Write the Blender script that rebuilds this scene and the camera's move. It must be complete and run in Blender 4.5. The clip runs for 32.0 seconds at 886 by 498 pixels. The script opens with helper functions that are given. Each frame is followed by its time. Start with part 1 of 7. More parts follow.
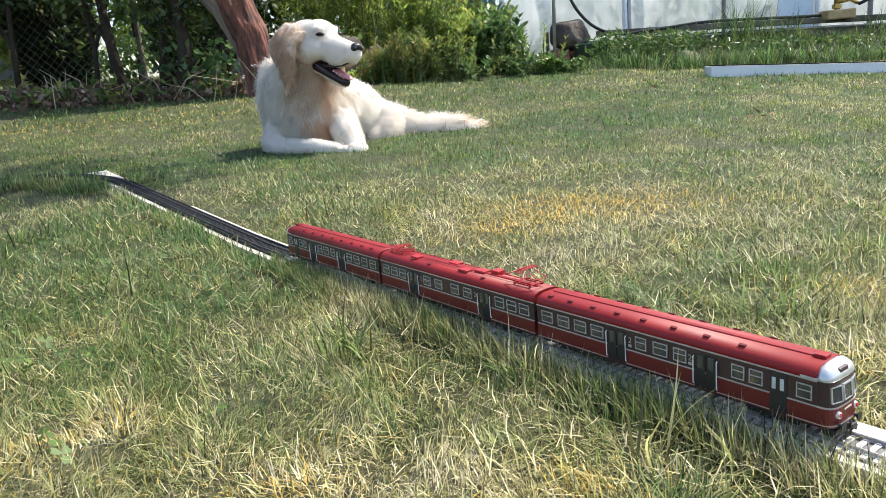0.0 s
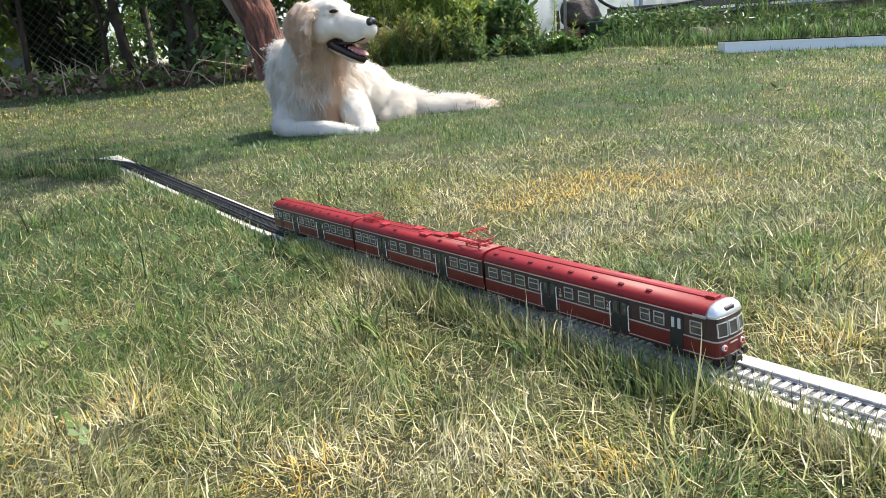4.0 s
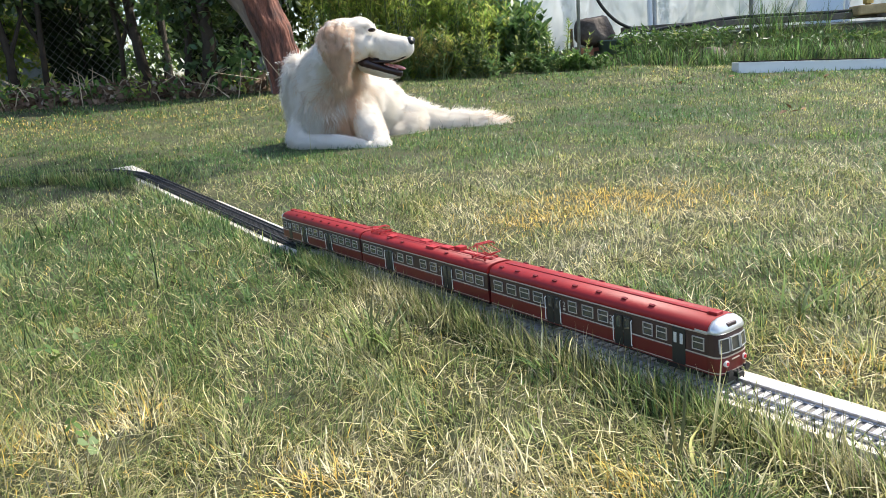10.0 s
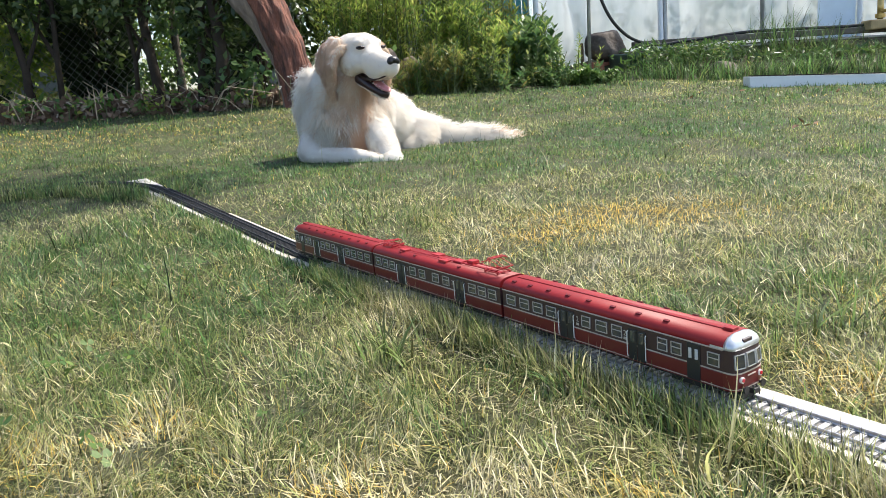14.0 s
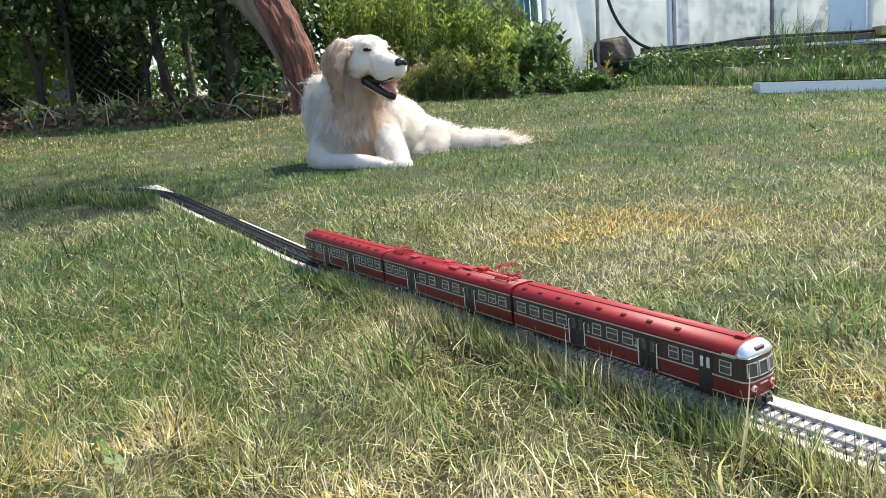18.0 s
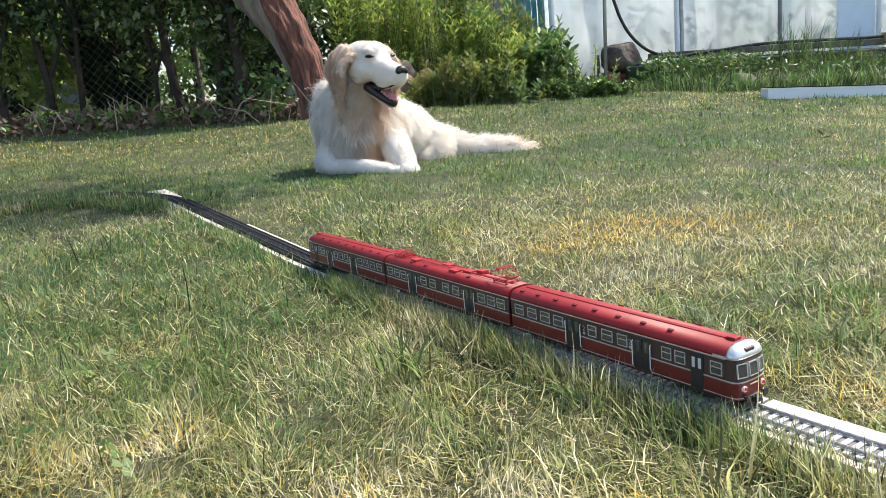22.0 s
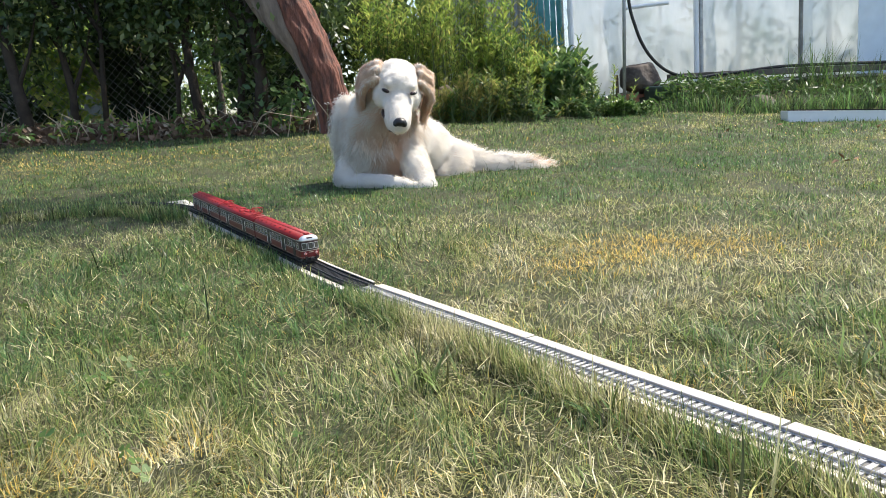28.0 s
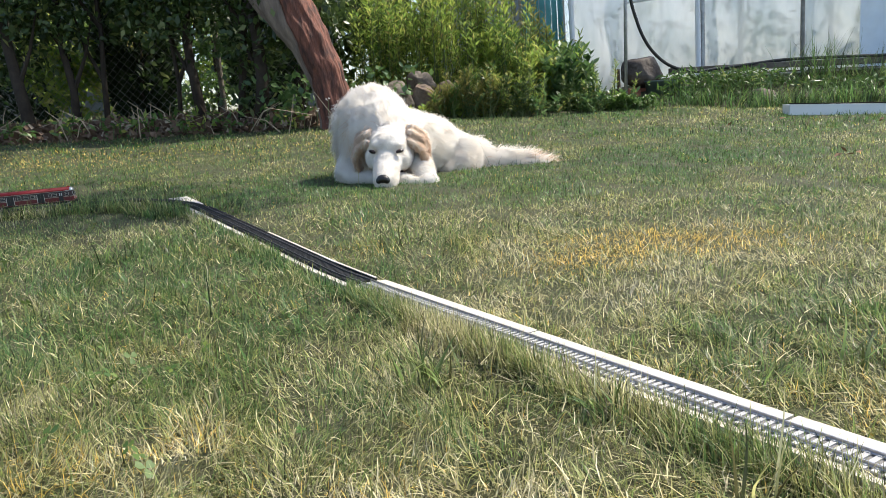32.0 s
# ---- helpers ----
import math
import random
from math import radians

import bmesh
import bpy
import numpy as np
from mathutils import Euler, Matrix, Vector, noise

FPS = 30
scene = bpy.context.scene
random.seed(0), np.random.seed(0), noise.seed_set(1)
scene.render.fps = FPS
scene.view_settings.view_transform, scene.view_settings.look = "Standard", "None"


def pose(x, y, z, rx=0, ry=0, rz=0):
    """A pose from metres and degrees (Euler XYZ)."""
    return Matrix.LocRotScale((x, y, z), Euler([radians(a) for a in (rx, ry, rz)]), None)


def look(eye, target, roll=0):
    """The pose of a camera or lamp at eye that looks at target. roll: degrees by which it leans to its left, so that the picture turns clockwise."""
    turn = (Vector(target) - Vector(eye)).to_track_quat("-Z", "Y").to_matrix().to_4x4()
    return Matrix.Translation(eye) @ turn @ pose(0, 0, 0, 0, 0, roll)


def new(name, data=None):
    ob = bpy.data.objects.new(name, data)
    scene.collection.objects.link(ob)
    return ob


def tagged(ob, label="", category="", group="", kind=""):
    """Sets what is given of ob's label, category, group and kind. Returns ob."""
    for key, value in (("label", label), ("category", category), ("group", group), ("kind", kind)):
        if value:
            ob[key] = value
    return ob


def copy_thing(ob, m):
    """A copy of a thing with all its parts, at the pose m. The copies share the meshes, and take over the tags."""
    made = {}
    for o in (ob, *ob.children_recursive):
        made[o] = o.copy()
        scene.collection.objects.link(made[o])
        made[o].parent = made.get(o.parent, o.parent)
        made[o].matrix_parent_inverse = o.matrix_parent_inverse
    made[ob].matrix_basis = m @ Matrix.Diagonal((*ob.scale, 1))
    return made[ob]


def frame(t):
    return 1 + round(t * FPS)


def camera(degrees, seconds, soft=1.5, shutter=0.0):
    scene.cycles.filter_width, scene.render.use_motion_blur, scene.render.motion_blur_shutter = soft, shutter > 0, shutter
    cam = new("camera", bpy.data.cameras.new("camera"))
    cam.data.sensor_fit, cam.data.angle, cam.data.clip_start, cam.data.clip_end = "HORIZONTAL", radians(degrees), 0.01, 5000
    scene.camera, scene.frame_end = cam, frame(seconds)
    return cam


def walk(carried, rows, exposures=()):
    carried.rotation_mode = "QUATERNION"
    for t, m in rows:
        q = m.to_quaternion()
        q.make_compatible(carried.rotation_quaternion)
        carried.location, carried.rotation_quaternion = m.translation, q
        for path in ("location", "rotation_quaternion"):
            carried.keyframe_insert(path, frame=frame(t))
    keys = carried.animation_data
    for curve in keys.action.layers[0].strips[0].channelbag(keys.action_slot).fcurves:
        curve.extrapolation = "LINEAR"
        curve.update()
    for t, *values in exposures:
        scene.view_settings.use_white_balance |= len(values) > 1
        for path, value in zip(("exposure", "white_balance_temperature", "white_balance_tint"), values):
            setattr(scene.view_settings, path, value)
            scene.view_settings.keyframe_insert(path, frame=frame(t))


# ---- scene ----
cam = camera(62.5, 32.0, soft=0.6)
PATH = [
    (0.00, (0.0185, -0.0209, 0.2508), (0.1129, 1.9209, -0.2188), -5.18),
    (0.50, (0.0187, -0.0220, 0.2508), (0.0978, 1.9196, -0.2223), -5.44),
    (1.00, (0.0174, -0.0193, 0.2489), (0.0860, 1.9196, -0.2371), -6.09),
    (1.50, (0.0155, -0.0145, 0.2451), (0.0816, 1.9201, -0.2580), -6.05),
    (2.00, (0.0154, -0.0147, 0.2456), (0.0833, 1.9209, -0.2535), -6.09),
    (2.50, (0.0152, -0.0141, 0.2440), (0.0788, 1.9203, -0.2600), -5.95),
    (3.00, (0.0151, -0.0135, 0.2426), (0.0772, 1.9172, -0.2756), -5.95),
    (3.50, (0.0145, -0.0130, 0.2435), (0.0751, 1.9196, -0.2676), -6.01),
    (5.50, (0.0159, -0.0108, 0.2437), (0.0770, 1.9208, -0.2712), -6.79),
    (6.00, (0.0164, -0.0104, 0.2461), (0.0813, 1.9249, -0.2543), -6.99),
    (6.50, (0.0154, -0.0114, 0.2476), (0.0701, 1.9315, -0.2236), -6.87),
    (7.00, (0.0148, -0.0115, 0.2469), (0.0646, 1.9328, -0.2190), -6.51),
    (7.50, (0.0136, -0.0115, 0.2458), (0.0586, 1.9331, -0.2195), -6.17),
    (8.00, (0.0132, -0.0109, 0.2453), (0.0584, 1.9349, -0.2150), -5.95),
    (8.50, (0.0127, -0.0086, 0.2452), (0.0601, 1.9379, -0.2117), -5.85),
    (9.00, (0.0119, -0.0096, 0.2446), (0.0578, 1.9382, -0.2068), -5.54),
    (9.50, (0.0105, -0.0087, 0.2432), (0.0502, 1.9374, -0.2161), -5.40),
    (10.00, (0.0101, -0.0075, 0.2419), (0.0468, 1.9366, -0.2262), -5.31),
    (10.50, (0.0095, -0.0089, 0.2431), (0.0409, 1.9380, -0.2134), -5.36),
    (11.00, (0.0086, -0.0093, 0.2437), (0.0330, 1.9398, -0.2039), -5.45),
    (11.50, (0.0090, -0.0090, 0.2444), (0.0304, 1.9404, -0.2019), -5.70),
    (12.00, (0.0093, -0.0070, 0.2440), (0.0300, 1.9438, -0.1964), -5.98),
    (12.50, (0.0090, -0.0073, 0.2442), (0.0245, 1.9448, -0.1903), -5.80),
    (13.00, (0.0079, -0.0079, 0.2434), (0.0216, 1.9454, -0.1861), -5.35),
    (13.50, (0.0075, -0.0077, 0.2430), (0.0245, 1.9458, -0.1856), -5.17),
    (14.00, (0.0074, -0.0076, 0.2429), (0.0207, 1.9455, -0.1877), -5.24),
    (14.50, (0.0071, -0.0071, 0.2418), (0.0146, 1.9436, -0.1994), -5.26),
    (16.50, (0.0058, -0.0080, 0.2432), (-0.0013, 1.9476, -0.1760), -5.23),
    (17.00, (0.0058, -0.0081, 0.2430), (-0.0004, 1.9471, -0.1779), -5.29),
    (17.50, (0.0059, -0.0081, 0.2439), (-0.0000, 1.9481, -0.1721), -5.26),
    (18.00, (0.0058, -0.0083, 0.2444), (-0.0026, 1.9486, -0.1686), -5.32),
    (18.50, (0.0058, -0.0081, 0.2433), (-0.0050, 1.9487, -0.1700), -5.33),
    (19.00, (0.0054, -0.0077, 0.2423), (-0.0081, 1.9474, -0.1788), -5.17),
    (19.50, (0.0055, -0.0081, 0.2430), (-0.0066, 1.9492, -0.1676), -5.20),
    (20.00, (0.0052, -0.0087, 0.2438), (-0.0117, 1.9498, -0.1613), -5.22),
    (20.50, (0.0058, -0.0091, 0.2436), (-0.0084, 1.9496, -0.1606), -5.13),
    (21.00, (0.0047, -0.0087, 0.2421), (-0.0177, 1.9484, -0.1692), -5.14),
    (21.50, (0.0045, -0.0089, 0.2429), (-0.0187, 1.9493, -0.1629), -5.13),
    (22.00, (0.0048, -0.0090, 0.2441), (-0.0201, 1.9510, -0.1531), -5.24),
    (22.50, (0.0042, -0.0094, 0.2440), (-0.0214, 1.9510, -0.1513), -5.13),
    (23.00, (0.0048, -0.0086, 0.2431), (-0.0214, 1.9508, -0.1569), -5.17),
    (23.50, (0.0024, -0.0082, 0.2427), (-0.0309, 1.9543, -0.1414), -4.46),
    (24.00, (0.0043, -0.0087, 0.2474), (-0.0396, 1.9587, -0.1090), -5.36),
    (24.50, (0.0071, -0.0103, 0.2516), (-0.0220, 1.9593, -0.0945), -6.31),
    (25.00, (0.0049, -0.0084, 0.2471), (-0.0319, 1.9574, -0.1191), -5.83),
    (25.50, (0.0039, -0.0098, 0.2467), (-0.0413, 1.9581, -0.1075), -5.41),
    (27.50, (0.0003, -0.0111, 0.2426), (-0.0614, 1.9561, -0.1132), -4.27),
    (28.00, (-0.0003, -0.0109, 0.2427), (-0.0614, 1.9573, -0.1073), -4.23),
    (28.50, (-0.0007, -0.0112, 0.2428), (-0.0623, 1.9568, -0.1078), -4.28),
    (29.00, (-0.0009, -0.0109, 0.2409), (-0.0661, 1.9554, -0.1189), -4.09),
    (29.50, (-0.0012, -0.0100, 0.2407), (-0.0652, 1.9556, -0.1231), -4.01),
    (30.00, (-0.0016, -0.0104, 0.2411), (-0.0661, 1.9555, -0.1211), -4.10),
    (30.50, (-0.0015, -0.0104, 0.2420), (-0.0654, 1.9555, -0.1201), -4.16),
    (31.00, (-0.0008, -0.0097, 0.2410), (-0.0628, 1.9552, -0.1271), -4.16),
    (31.50, (-0.0016, -0.0100, 0.2402), (-0.0649, 1.9543, -0.1306), -4.01),
    (32.00, (-0.0009, -0.0107, 0.2427), (-0.0675, 1.9551, -0.1194), -4.51),
]
walk(cam, [(t, look(eye, target, roll)) for t, eye, target, roll in PATH], exposures=((0, 1.08), (3.5, 1.09), (6, 0.96), (7, 1.07), (14, 1.05), (20, 1.05), (24, 1.06), (25, 0.94), (28, 0.93), (29, 0.96), (30, 0.81), (32, 0.81)))


# ---- light: clear summer afternoon, the sun high on the greenhouse side ----
SUN_AZ, SUN_EL = 66.0, 55.0          # azimuth of the sun (degrees from +y towards +x), elevation
world = bpy.data.worlds.new("sky")
scene.world = world
world.use_nodes = True
wn = world.node_tree.nodes
sky = wn.new("ShaderNodeTexSky")
sky.sky_type = "NISHITA"
sky.sun_disc = False
sky.dust_density = 1.8
sky.sun_elevation = radians(SUN_EL)
sky.sun_rotation = radians(SUN_AZ)
wn["Background"].inputs["Strength"].default_value = 0.15
world.node_tree.links.new(sky.outputs[0], wn["Background"].inputs["Color"])
sun = new("sun", bpy.data.lights.new("sun", "SUN"))
sun.data.energy, sun.data.angle, sun.data.color = 3.7, radians(0.6), (1.0, 0.94, 0.82)
saz, sel = radians(SUN_AZ), radians(SUN_EL)
SUN_DIR = Vector((math.sin(saz) * math.cos(sel), math.cos(saz) * math.cos(sel), math.sin(sel)))
sun.matrix_world = look(SUN_DIR * 20, (0, 0, 0))


# ---- materials ----
def material(name, color, rough=0.6, metal=0.0, vary=0.25, scale=30.0, bump=0.0, bump_scale=None, second=None, spec=0.5, sheen=0.0):
    """Principled surface with variation at two scales; second: a colour mixed in by large noise."""
    m = bpy.data.materials.new(name)
    m.use_nodes = True
    nt = m.node_tree
    n, l = nt.nodes, nt.links
    b = n["Principled BSDF"]
    b.inputs["Roughness"].default_value = rough
    b.inputs["Metallic"].default_value = metal
    b.inputs["Specular IOR Level"].default_value = spec
    if sheen:
        b.inputs["Sheen Weight"].default_value = sheen
    co = n.new("ShaderNodeTexCoord")
    fine = n.new("ShaderNodeTexNoise")
    fine.inputs["Scale"].default_value = scale * 6
    fine.inputs["Detail"].default_value = 5
    big = n.new("ShaderNodeTexNoise")
    big.inputs["Scale"].default_value = scale
    big.inputs["Detail"].default_value = 3
    for t in (fine, big):
        l.new(co.outputs["Object"], t.inputs["Vector"])
    mix = n.new("ShaderNodeMix")
    mix.data_type = "RGBA"
    c2 = second or tuple(max(0.0, c * (1 - vary)) for c in color)
    ramp = n.new("ShaderNodeMapRange")
    ramp.inputs["From Min"].default_value, ramp.inputs["From Max"].default_value = 0.35, 0.65
    l.new(big.outputs["Fac"], ramp.inputs["Value"])
    l.new(ramp.outputs["Result"], mix.inputs["Factor"])
    mix.inputs["A"].default_value = (*color, 1)
    mix.inputs["B"].default_value = (*c2, 1)
    hsv = n.new("ShaderNodeHueSaturation")
    mul = n.new("ShaderNodeMapRange")
    mul.inputs["To Min"].default_value, mul.inputs["To Max"].default_value = 1 - vary * 0.7, 1 + vary * 0.7
    l.new(fine.outputs["Fac"], mul.inputs["Value"])
    l.new(mul.outputs["Result"], hsv.inputs["Value"])
    l.new(mix.outputs["Result"], hsv.inputs["Color"])
    l.new(hsv.outputs["Color"], b.inputs["Base Color"])
    if bump:
        bt = n.new("ShaderNodeTexNoise")
        bt.inputs["Scale"].default_value = bump_scale or scale * 8
        bt.inputs["Detail"].default_value = 6
        l.new(co.outputs["Object"], bt.inputs["Vector"])
        bn = n.new("ShaderNodeBump")
        bn.inputs["Strength"].default_value = bump
        bn.inputs["Distance"].default_value = 0.01
        l.new(bt.outputs["Fac"], bn.inputs["Height"])
        l.new(bn.outputs["Normal"], b.inputs["Normal"])
    return m


def leaf_material(name, c1, c2, c3=None, rough=0.5, translucent=0.35, spec=0.3):
    """Foliage: colour varies from leaf to leaf (per island), with light shining through."""
    m = bpy.data.materials.new(name)
    m.use_nodes = True
    n, l = m.node_tree.nodes, m.node_tree.links
    b = n["Principled BSDF"]
    geo = n.new("ShaderNodeNewGeometry")
    ramp = n.new("ShaderNodeValToRGB")
    el = ramp.color_ramp.elements
    el[0].color, el[1].color = (*c1, 1), (*c2, 1)
    if c3:
        e = el.new(0.86)
        e.color = (*c2, 1)
        el[2].color = (*c3, 1)
    l.new(geo.outputs["Random Per Island"], ramp.inputs["Fac"])
    l.new(ramp.outputs["Color"], b.inputs["Base Color"])
    b.inputs["Roughness"].default_value = rough
    b.inputs["Specular IOR Level"].default_value = spec
    tr = n.new("ShaderNodeBsdfTranslucent")
    l.new(ramp.outputs["Color"], tr.inputs["Color"])
    mx = n.new("ShaderNodeMixShader")
    mx.inputs["Fac"].default_value = translucent
    l.new(b.outputs["BSDF"], mx.inputs[1])
    l.new(tr.outputs["BSDF"], mx.inputs[2])
    l.new(mx.outputs["Shader"], n["Material Output"].inputs["Surface"])
    return m


# ---- mesh helpers ----
def mesh_of(name, verts, faces, mats, smooth=False):
    """A mesh from arrays of vertices and faces of equal size."""
    me = bpy.data.meshes.new(name)
    verts = np.asarray(verts, dtype=np.float32).reshape(-1, 3)
    faces = np.asarray(faces, dtype=np.int32)
    me.vertices.add(len(verts))
    me.vertices.foreach_set("co", verts.ravel())
    k = faces.shape[1]
    me.loops.add(faces.size)
    me.loops.foreach_set("vertex_index", faces.ravel())
    me.polygons.add(len(faces))
    me.polygons.foreach_set("loop_start", np.arange(0, faces.size, k, dtype=np.int32))
    if smooth:
        me.polygons.foreach_set("use_smooth", np.ones(len(faces), dtype=bool))
    me.update(calc_edges=True)
    for m in mats if isinstance(mats, (list, tuple)) else [mats]:
        me.materials.append(m)
    return me


def part(name, bm, mat, parent=None, label="", smooth=False, m=None):
    """Links a bmesh as one mesh object under a thing or a part."""
    me = bpy.data.meshes.new(name)
    if smooth:
        for f in bm.faces:
            f.smooth = True
    bm.to_mesh(me)
    bm.free()
    me.materials.append(mat)
    ob = new(name, me)
    if parent is not None:
        ob.parent = parent
    if m is not None:
        ob.matrix_basis = m
    return tagged(ob, label)


def piece(name, me, parent, m=None):
    """One more object on shared mesh data."""
    ob = new(name, me)
    ob.parent = parent
    if m is not None:
        ob.matrix_basis = m
    return ob


def add_box(bm, x0, x1, y0, y1, z0, z1, bevel=0.0, m=None):
    v = [bm.verts.new((x, y, z)) for x in (x0, x1) for y in (y0, y1) for z in (z0, z1)]
    fs = [bm.faces.new([v[i] for i in q]) for q in ((0, 1, 3, 2), (4, 6, 7, 5), (0, 4, 5, 1), (2, 3, 7, 6), (0, 2, 6, 4), (1, 5, 7, 3))]
    if bevel:
        ed = list({e for f in fs for e in f.edges})
        r = bmesh.ops.bevel(bm, geom=ed, offset=bevel, segments=2, affect="EDGES", profile=0.5)
        v = list({x for f in r["faces"] for x in f.verts} | {x for x in v if x.is_valid})
    if m is not None:
        bmesh.ops.transform(bm, matrix=m, verts=[x for x in v if x.is_valid])
    return bm


def box(x0, x1, y0, y1, z0, z1, bevel=0.0):
    return add_box(bmesh.new(), x0, x1, y0, y1, z0, z1, bevel)


def add_tube(bm, pts, radii, seg=8, cap=True):
    """A tube along points; radii: one number or one for each point."""
    pts = [Vector(p) for p in pts]
    if not hasattr(radii, "__len__"):
        radii = [radii] * len(pts)
    rings = []
    side = None
    for i, p in enumerate(pts):
        d = (pts[min(i + 1, len(pts) - 1)] - pts[max(i - 1, 0)]).normalized()
        if side is None:
            side = d.orthogonal().normalized()
        side = (side - d * side.dot(d)).normalized()
        up = d.cross(side)
        rings.append([bm.verts.new(p + (side * math.cos(a) + up * math.sin(a)) * radii[i]) for a in [2 * math.pi * k / seg for k in range(seg)]])
    for a, b in zip(rings, rings[1:]):
        for k in range(seg):
            bm.faces.new((a[k], a[(k + 1) % seg], b[(k + 1) % seg], b[k]))
    if cap:
        bm.faces.new(rings[0][::-1])
        bm.faces.new(rings[-1])
    return bm


def tube(pts, radii, seg=8):
    return add_tube(bmesh.new(), pts, radii, seg)


def thing(name, label, category, group="", m=None, kind=""):
    ob = new(name)
    if m is not None:
        ob.matrix_basis = m
    return tagged(ob, label, category, group, kind)


# the track's line: straight, then a bend to the hedge side; distance s runs away from the near end
TRACK_S1, TRACK_R, TRACK_PHI = 1.632, 0.397, 1.266
TRACK_H = math.atan2(0.8415, -0.5402)


def track_at(s):
    """Place on the rail tops and heading at the distance s."""
    a = min(s, TRACK_S1)
    x, y, h = 0.2096 - 0.5402 * a, 0.4482 + 0.8415 * a, TRACK_H
    if s > TRACK_S1:
        t = min((s - TRACK_S1) / TRACK_R, TRACK_PHI)
        cx, cy = x - TRACK_R * math.sin(h), y + TRACK_R * math.cos(h)
        x, y, h = cx + TRACK_R * math.sin(h + t), cy - TRACK_R * math.cos(h + t), TRACK_H + t
        rest = s - TRACK_S1 - TRACK_R * TRACK_PHI
        if rest > 0:
            x, y = x + rest * math.cos(h), y + rest * math.sin(h)
    z = 0.018 + 0.010 * max(0.05 - s, 0) + 0.0511 * min(max(s - 0.75, 0), 1.2) - 0.005 * max(s - 1.95, 0)
    return Vector((x, y, z)), h

_ts = np.linspace(-0.7, 2.8, 281)
_tp = np.array([tuple(track_at(s)[0]) for s in _ts])


def track_distance(x, y):
    """Distance to the track's middle line, and the height of the rails there."""
    x, y = np.ravel(np.asarray(x, float)), np.ravel(np.asarray(y, float))
    d, z = np.empty(len(x)), np.empty(len(x))
    for a in range(0, len(x), 20000):
        q = (x[a:a + 20000, None] - _tp[None, :, 0]) ** 2 + (y[a:a + 20000, None] - _tp[None, :, 1]) ** 2
        k = q.argmin(1)
        d[a:a + 20000], z[a:a + 20000] = np.sqrt(q[np.arange(len(k)), k]), _tp[k, 2]
    return d, z


def ground_z(x, y):
    """Height of the lawn: flat near the track, rising gently to the beds at the back and to the hedge."""
    x, y = np.asarray(x, float), np.asarray(y, float)
    z = sum(np.interp(y + d, [0, 0.9, 2.0, 2.8, 3.45, 4.0, 4.3, 5.1, 7, 12, 60], [0, 0, 0.037, 0.06, 0.105, 0.155, 0.185, 0.25, 0.33, 0.4, 0.4]) for d in (-0.3, -0.15, 0, 0.15, 0.3)) / 5
    z = z - np.where(x > 0, 0.05, 0.035) * np.clip(x, -4, 4) * np.clip(y / 4, 0, 1)
    z = z + 0.004 * np.sin(7 * x + 1.3) * np.sin(6 * y + 0.4) + 0.006 * np.sin(2.3 * x - 1.0) * np.sin(2.9 * y)
    d, t = track_distance(x, y)
    w = np.exp(-(d / 0.16) ** 2).reshape(z.shape)
    return z * (1 - w) + (t.reshape(z.shape) - 0.0165) * w


def gz(x, y):
    return float(ground_z(np.array([x]), np.array([y]))[0])


# ---- ground ----
M_SOIL = material("matted lawn soil", (0.062, 0.060, 0.023), 0.95, vary=0.7, scale=14.0, second=(0.038, 0.046, 0.016), bump=0.8, bump_scale=160)


def build_ground():
    xs = np.unique(np.concatenate([np.linspace(-400, -8, 14), np.linspace(-8, 8, 100), np.linspace(8, 400, 14)]))
    ys = np.unique(np.concatenate([np.linspace(-400, -2, 14), np.linspace(-2, 9, 80), np.linspace(9, 400, 16)]))
    X, Y = np.meshgrid(xs, ys)
    V = np.stack([X, Y, ground_z(X, Y)], -1).reshape(-1, 3)
    i = np.arange(len(ys) - 1)[:, None] * len(xs) + np.arange(len(xs) - 1)[None, :]
    Fc = np.stack([i, i + 1, i + 1 + len(xs), i + len(xs)], -1).reshape(-1, 4)
    tagged(new("ground", mesh_of("ground", V, Fc, M_SOIL, True)), "dry brownish soil under the lawn", "ground", kind="structure")


build_ground()


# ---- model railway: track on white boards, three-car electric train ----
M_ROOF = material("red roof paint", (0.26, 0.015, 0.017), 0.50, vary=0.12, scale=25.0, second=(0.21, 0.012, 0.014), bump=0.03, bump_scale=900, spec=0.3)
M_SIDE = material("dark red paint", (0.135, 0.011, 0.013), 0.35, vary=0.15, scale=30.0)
M_BAND = material("dark blue-grey paint", (0.046, 0.023, 0.027), 0.35, vary=0.2, scale=40.0)
M_DOOR = material("black-green door paint", (0.014, 0.016, 0.02), 0.4, vary=0.2, scale=40.0)
M_CREAM = material("cream lining", (0.46, 0.385, 0.32), 0.5, vary=0.15, scale=60.0)
M_SILVER = material("silver paint", (0.62, 0.64, 0.66), 0.28, metal=0.55, vary=0.12, scale=60.0)
M_GRAB = material("white grab rail paint", (0.80, 0.78, 0.74), 0.4, vary=0.08, scale=80.0)
M_WFRAME = material("light window frame", (0.44, 0.40, 0.36), 0.45, vary=0.1, scale=80.0)
M_PANE = material("dark window glass", (0.05, 0.055, 0.06), 0.06, vary=0.2, scale=12.0, spec=0.9)
M_PALE = material("pale window pane", (0.55, 0.56, 0.55), 0.2, vary=0.2, scale=60.0)
M_RUN = material("black running gear", (0.015, 0.014, 0.014), 0.6, vary=0.3, scale=60.0)
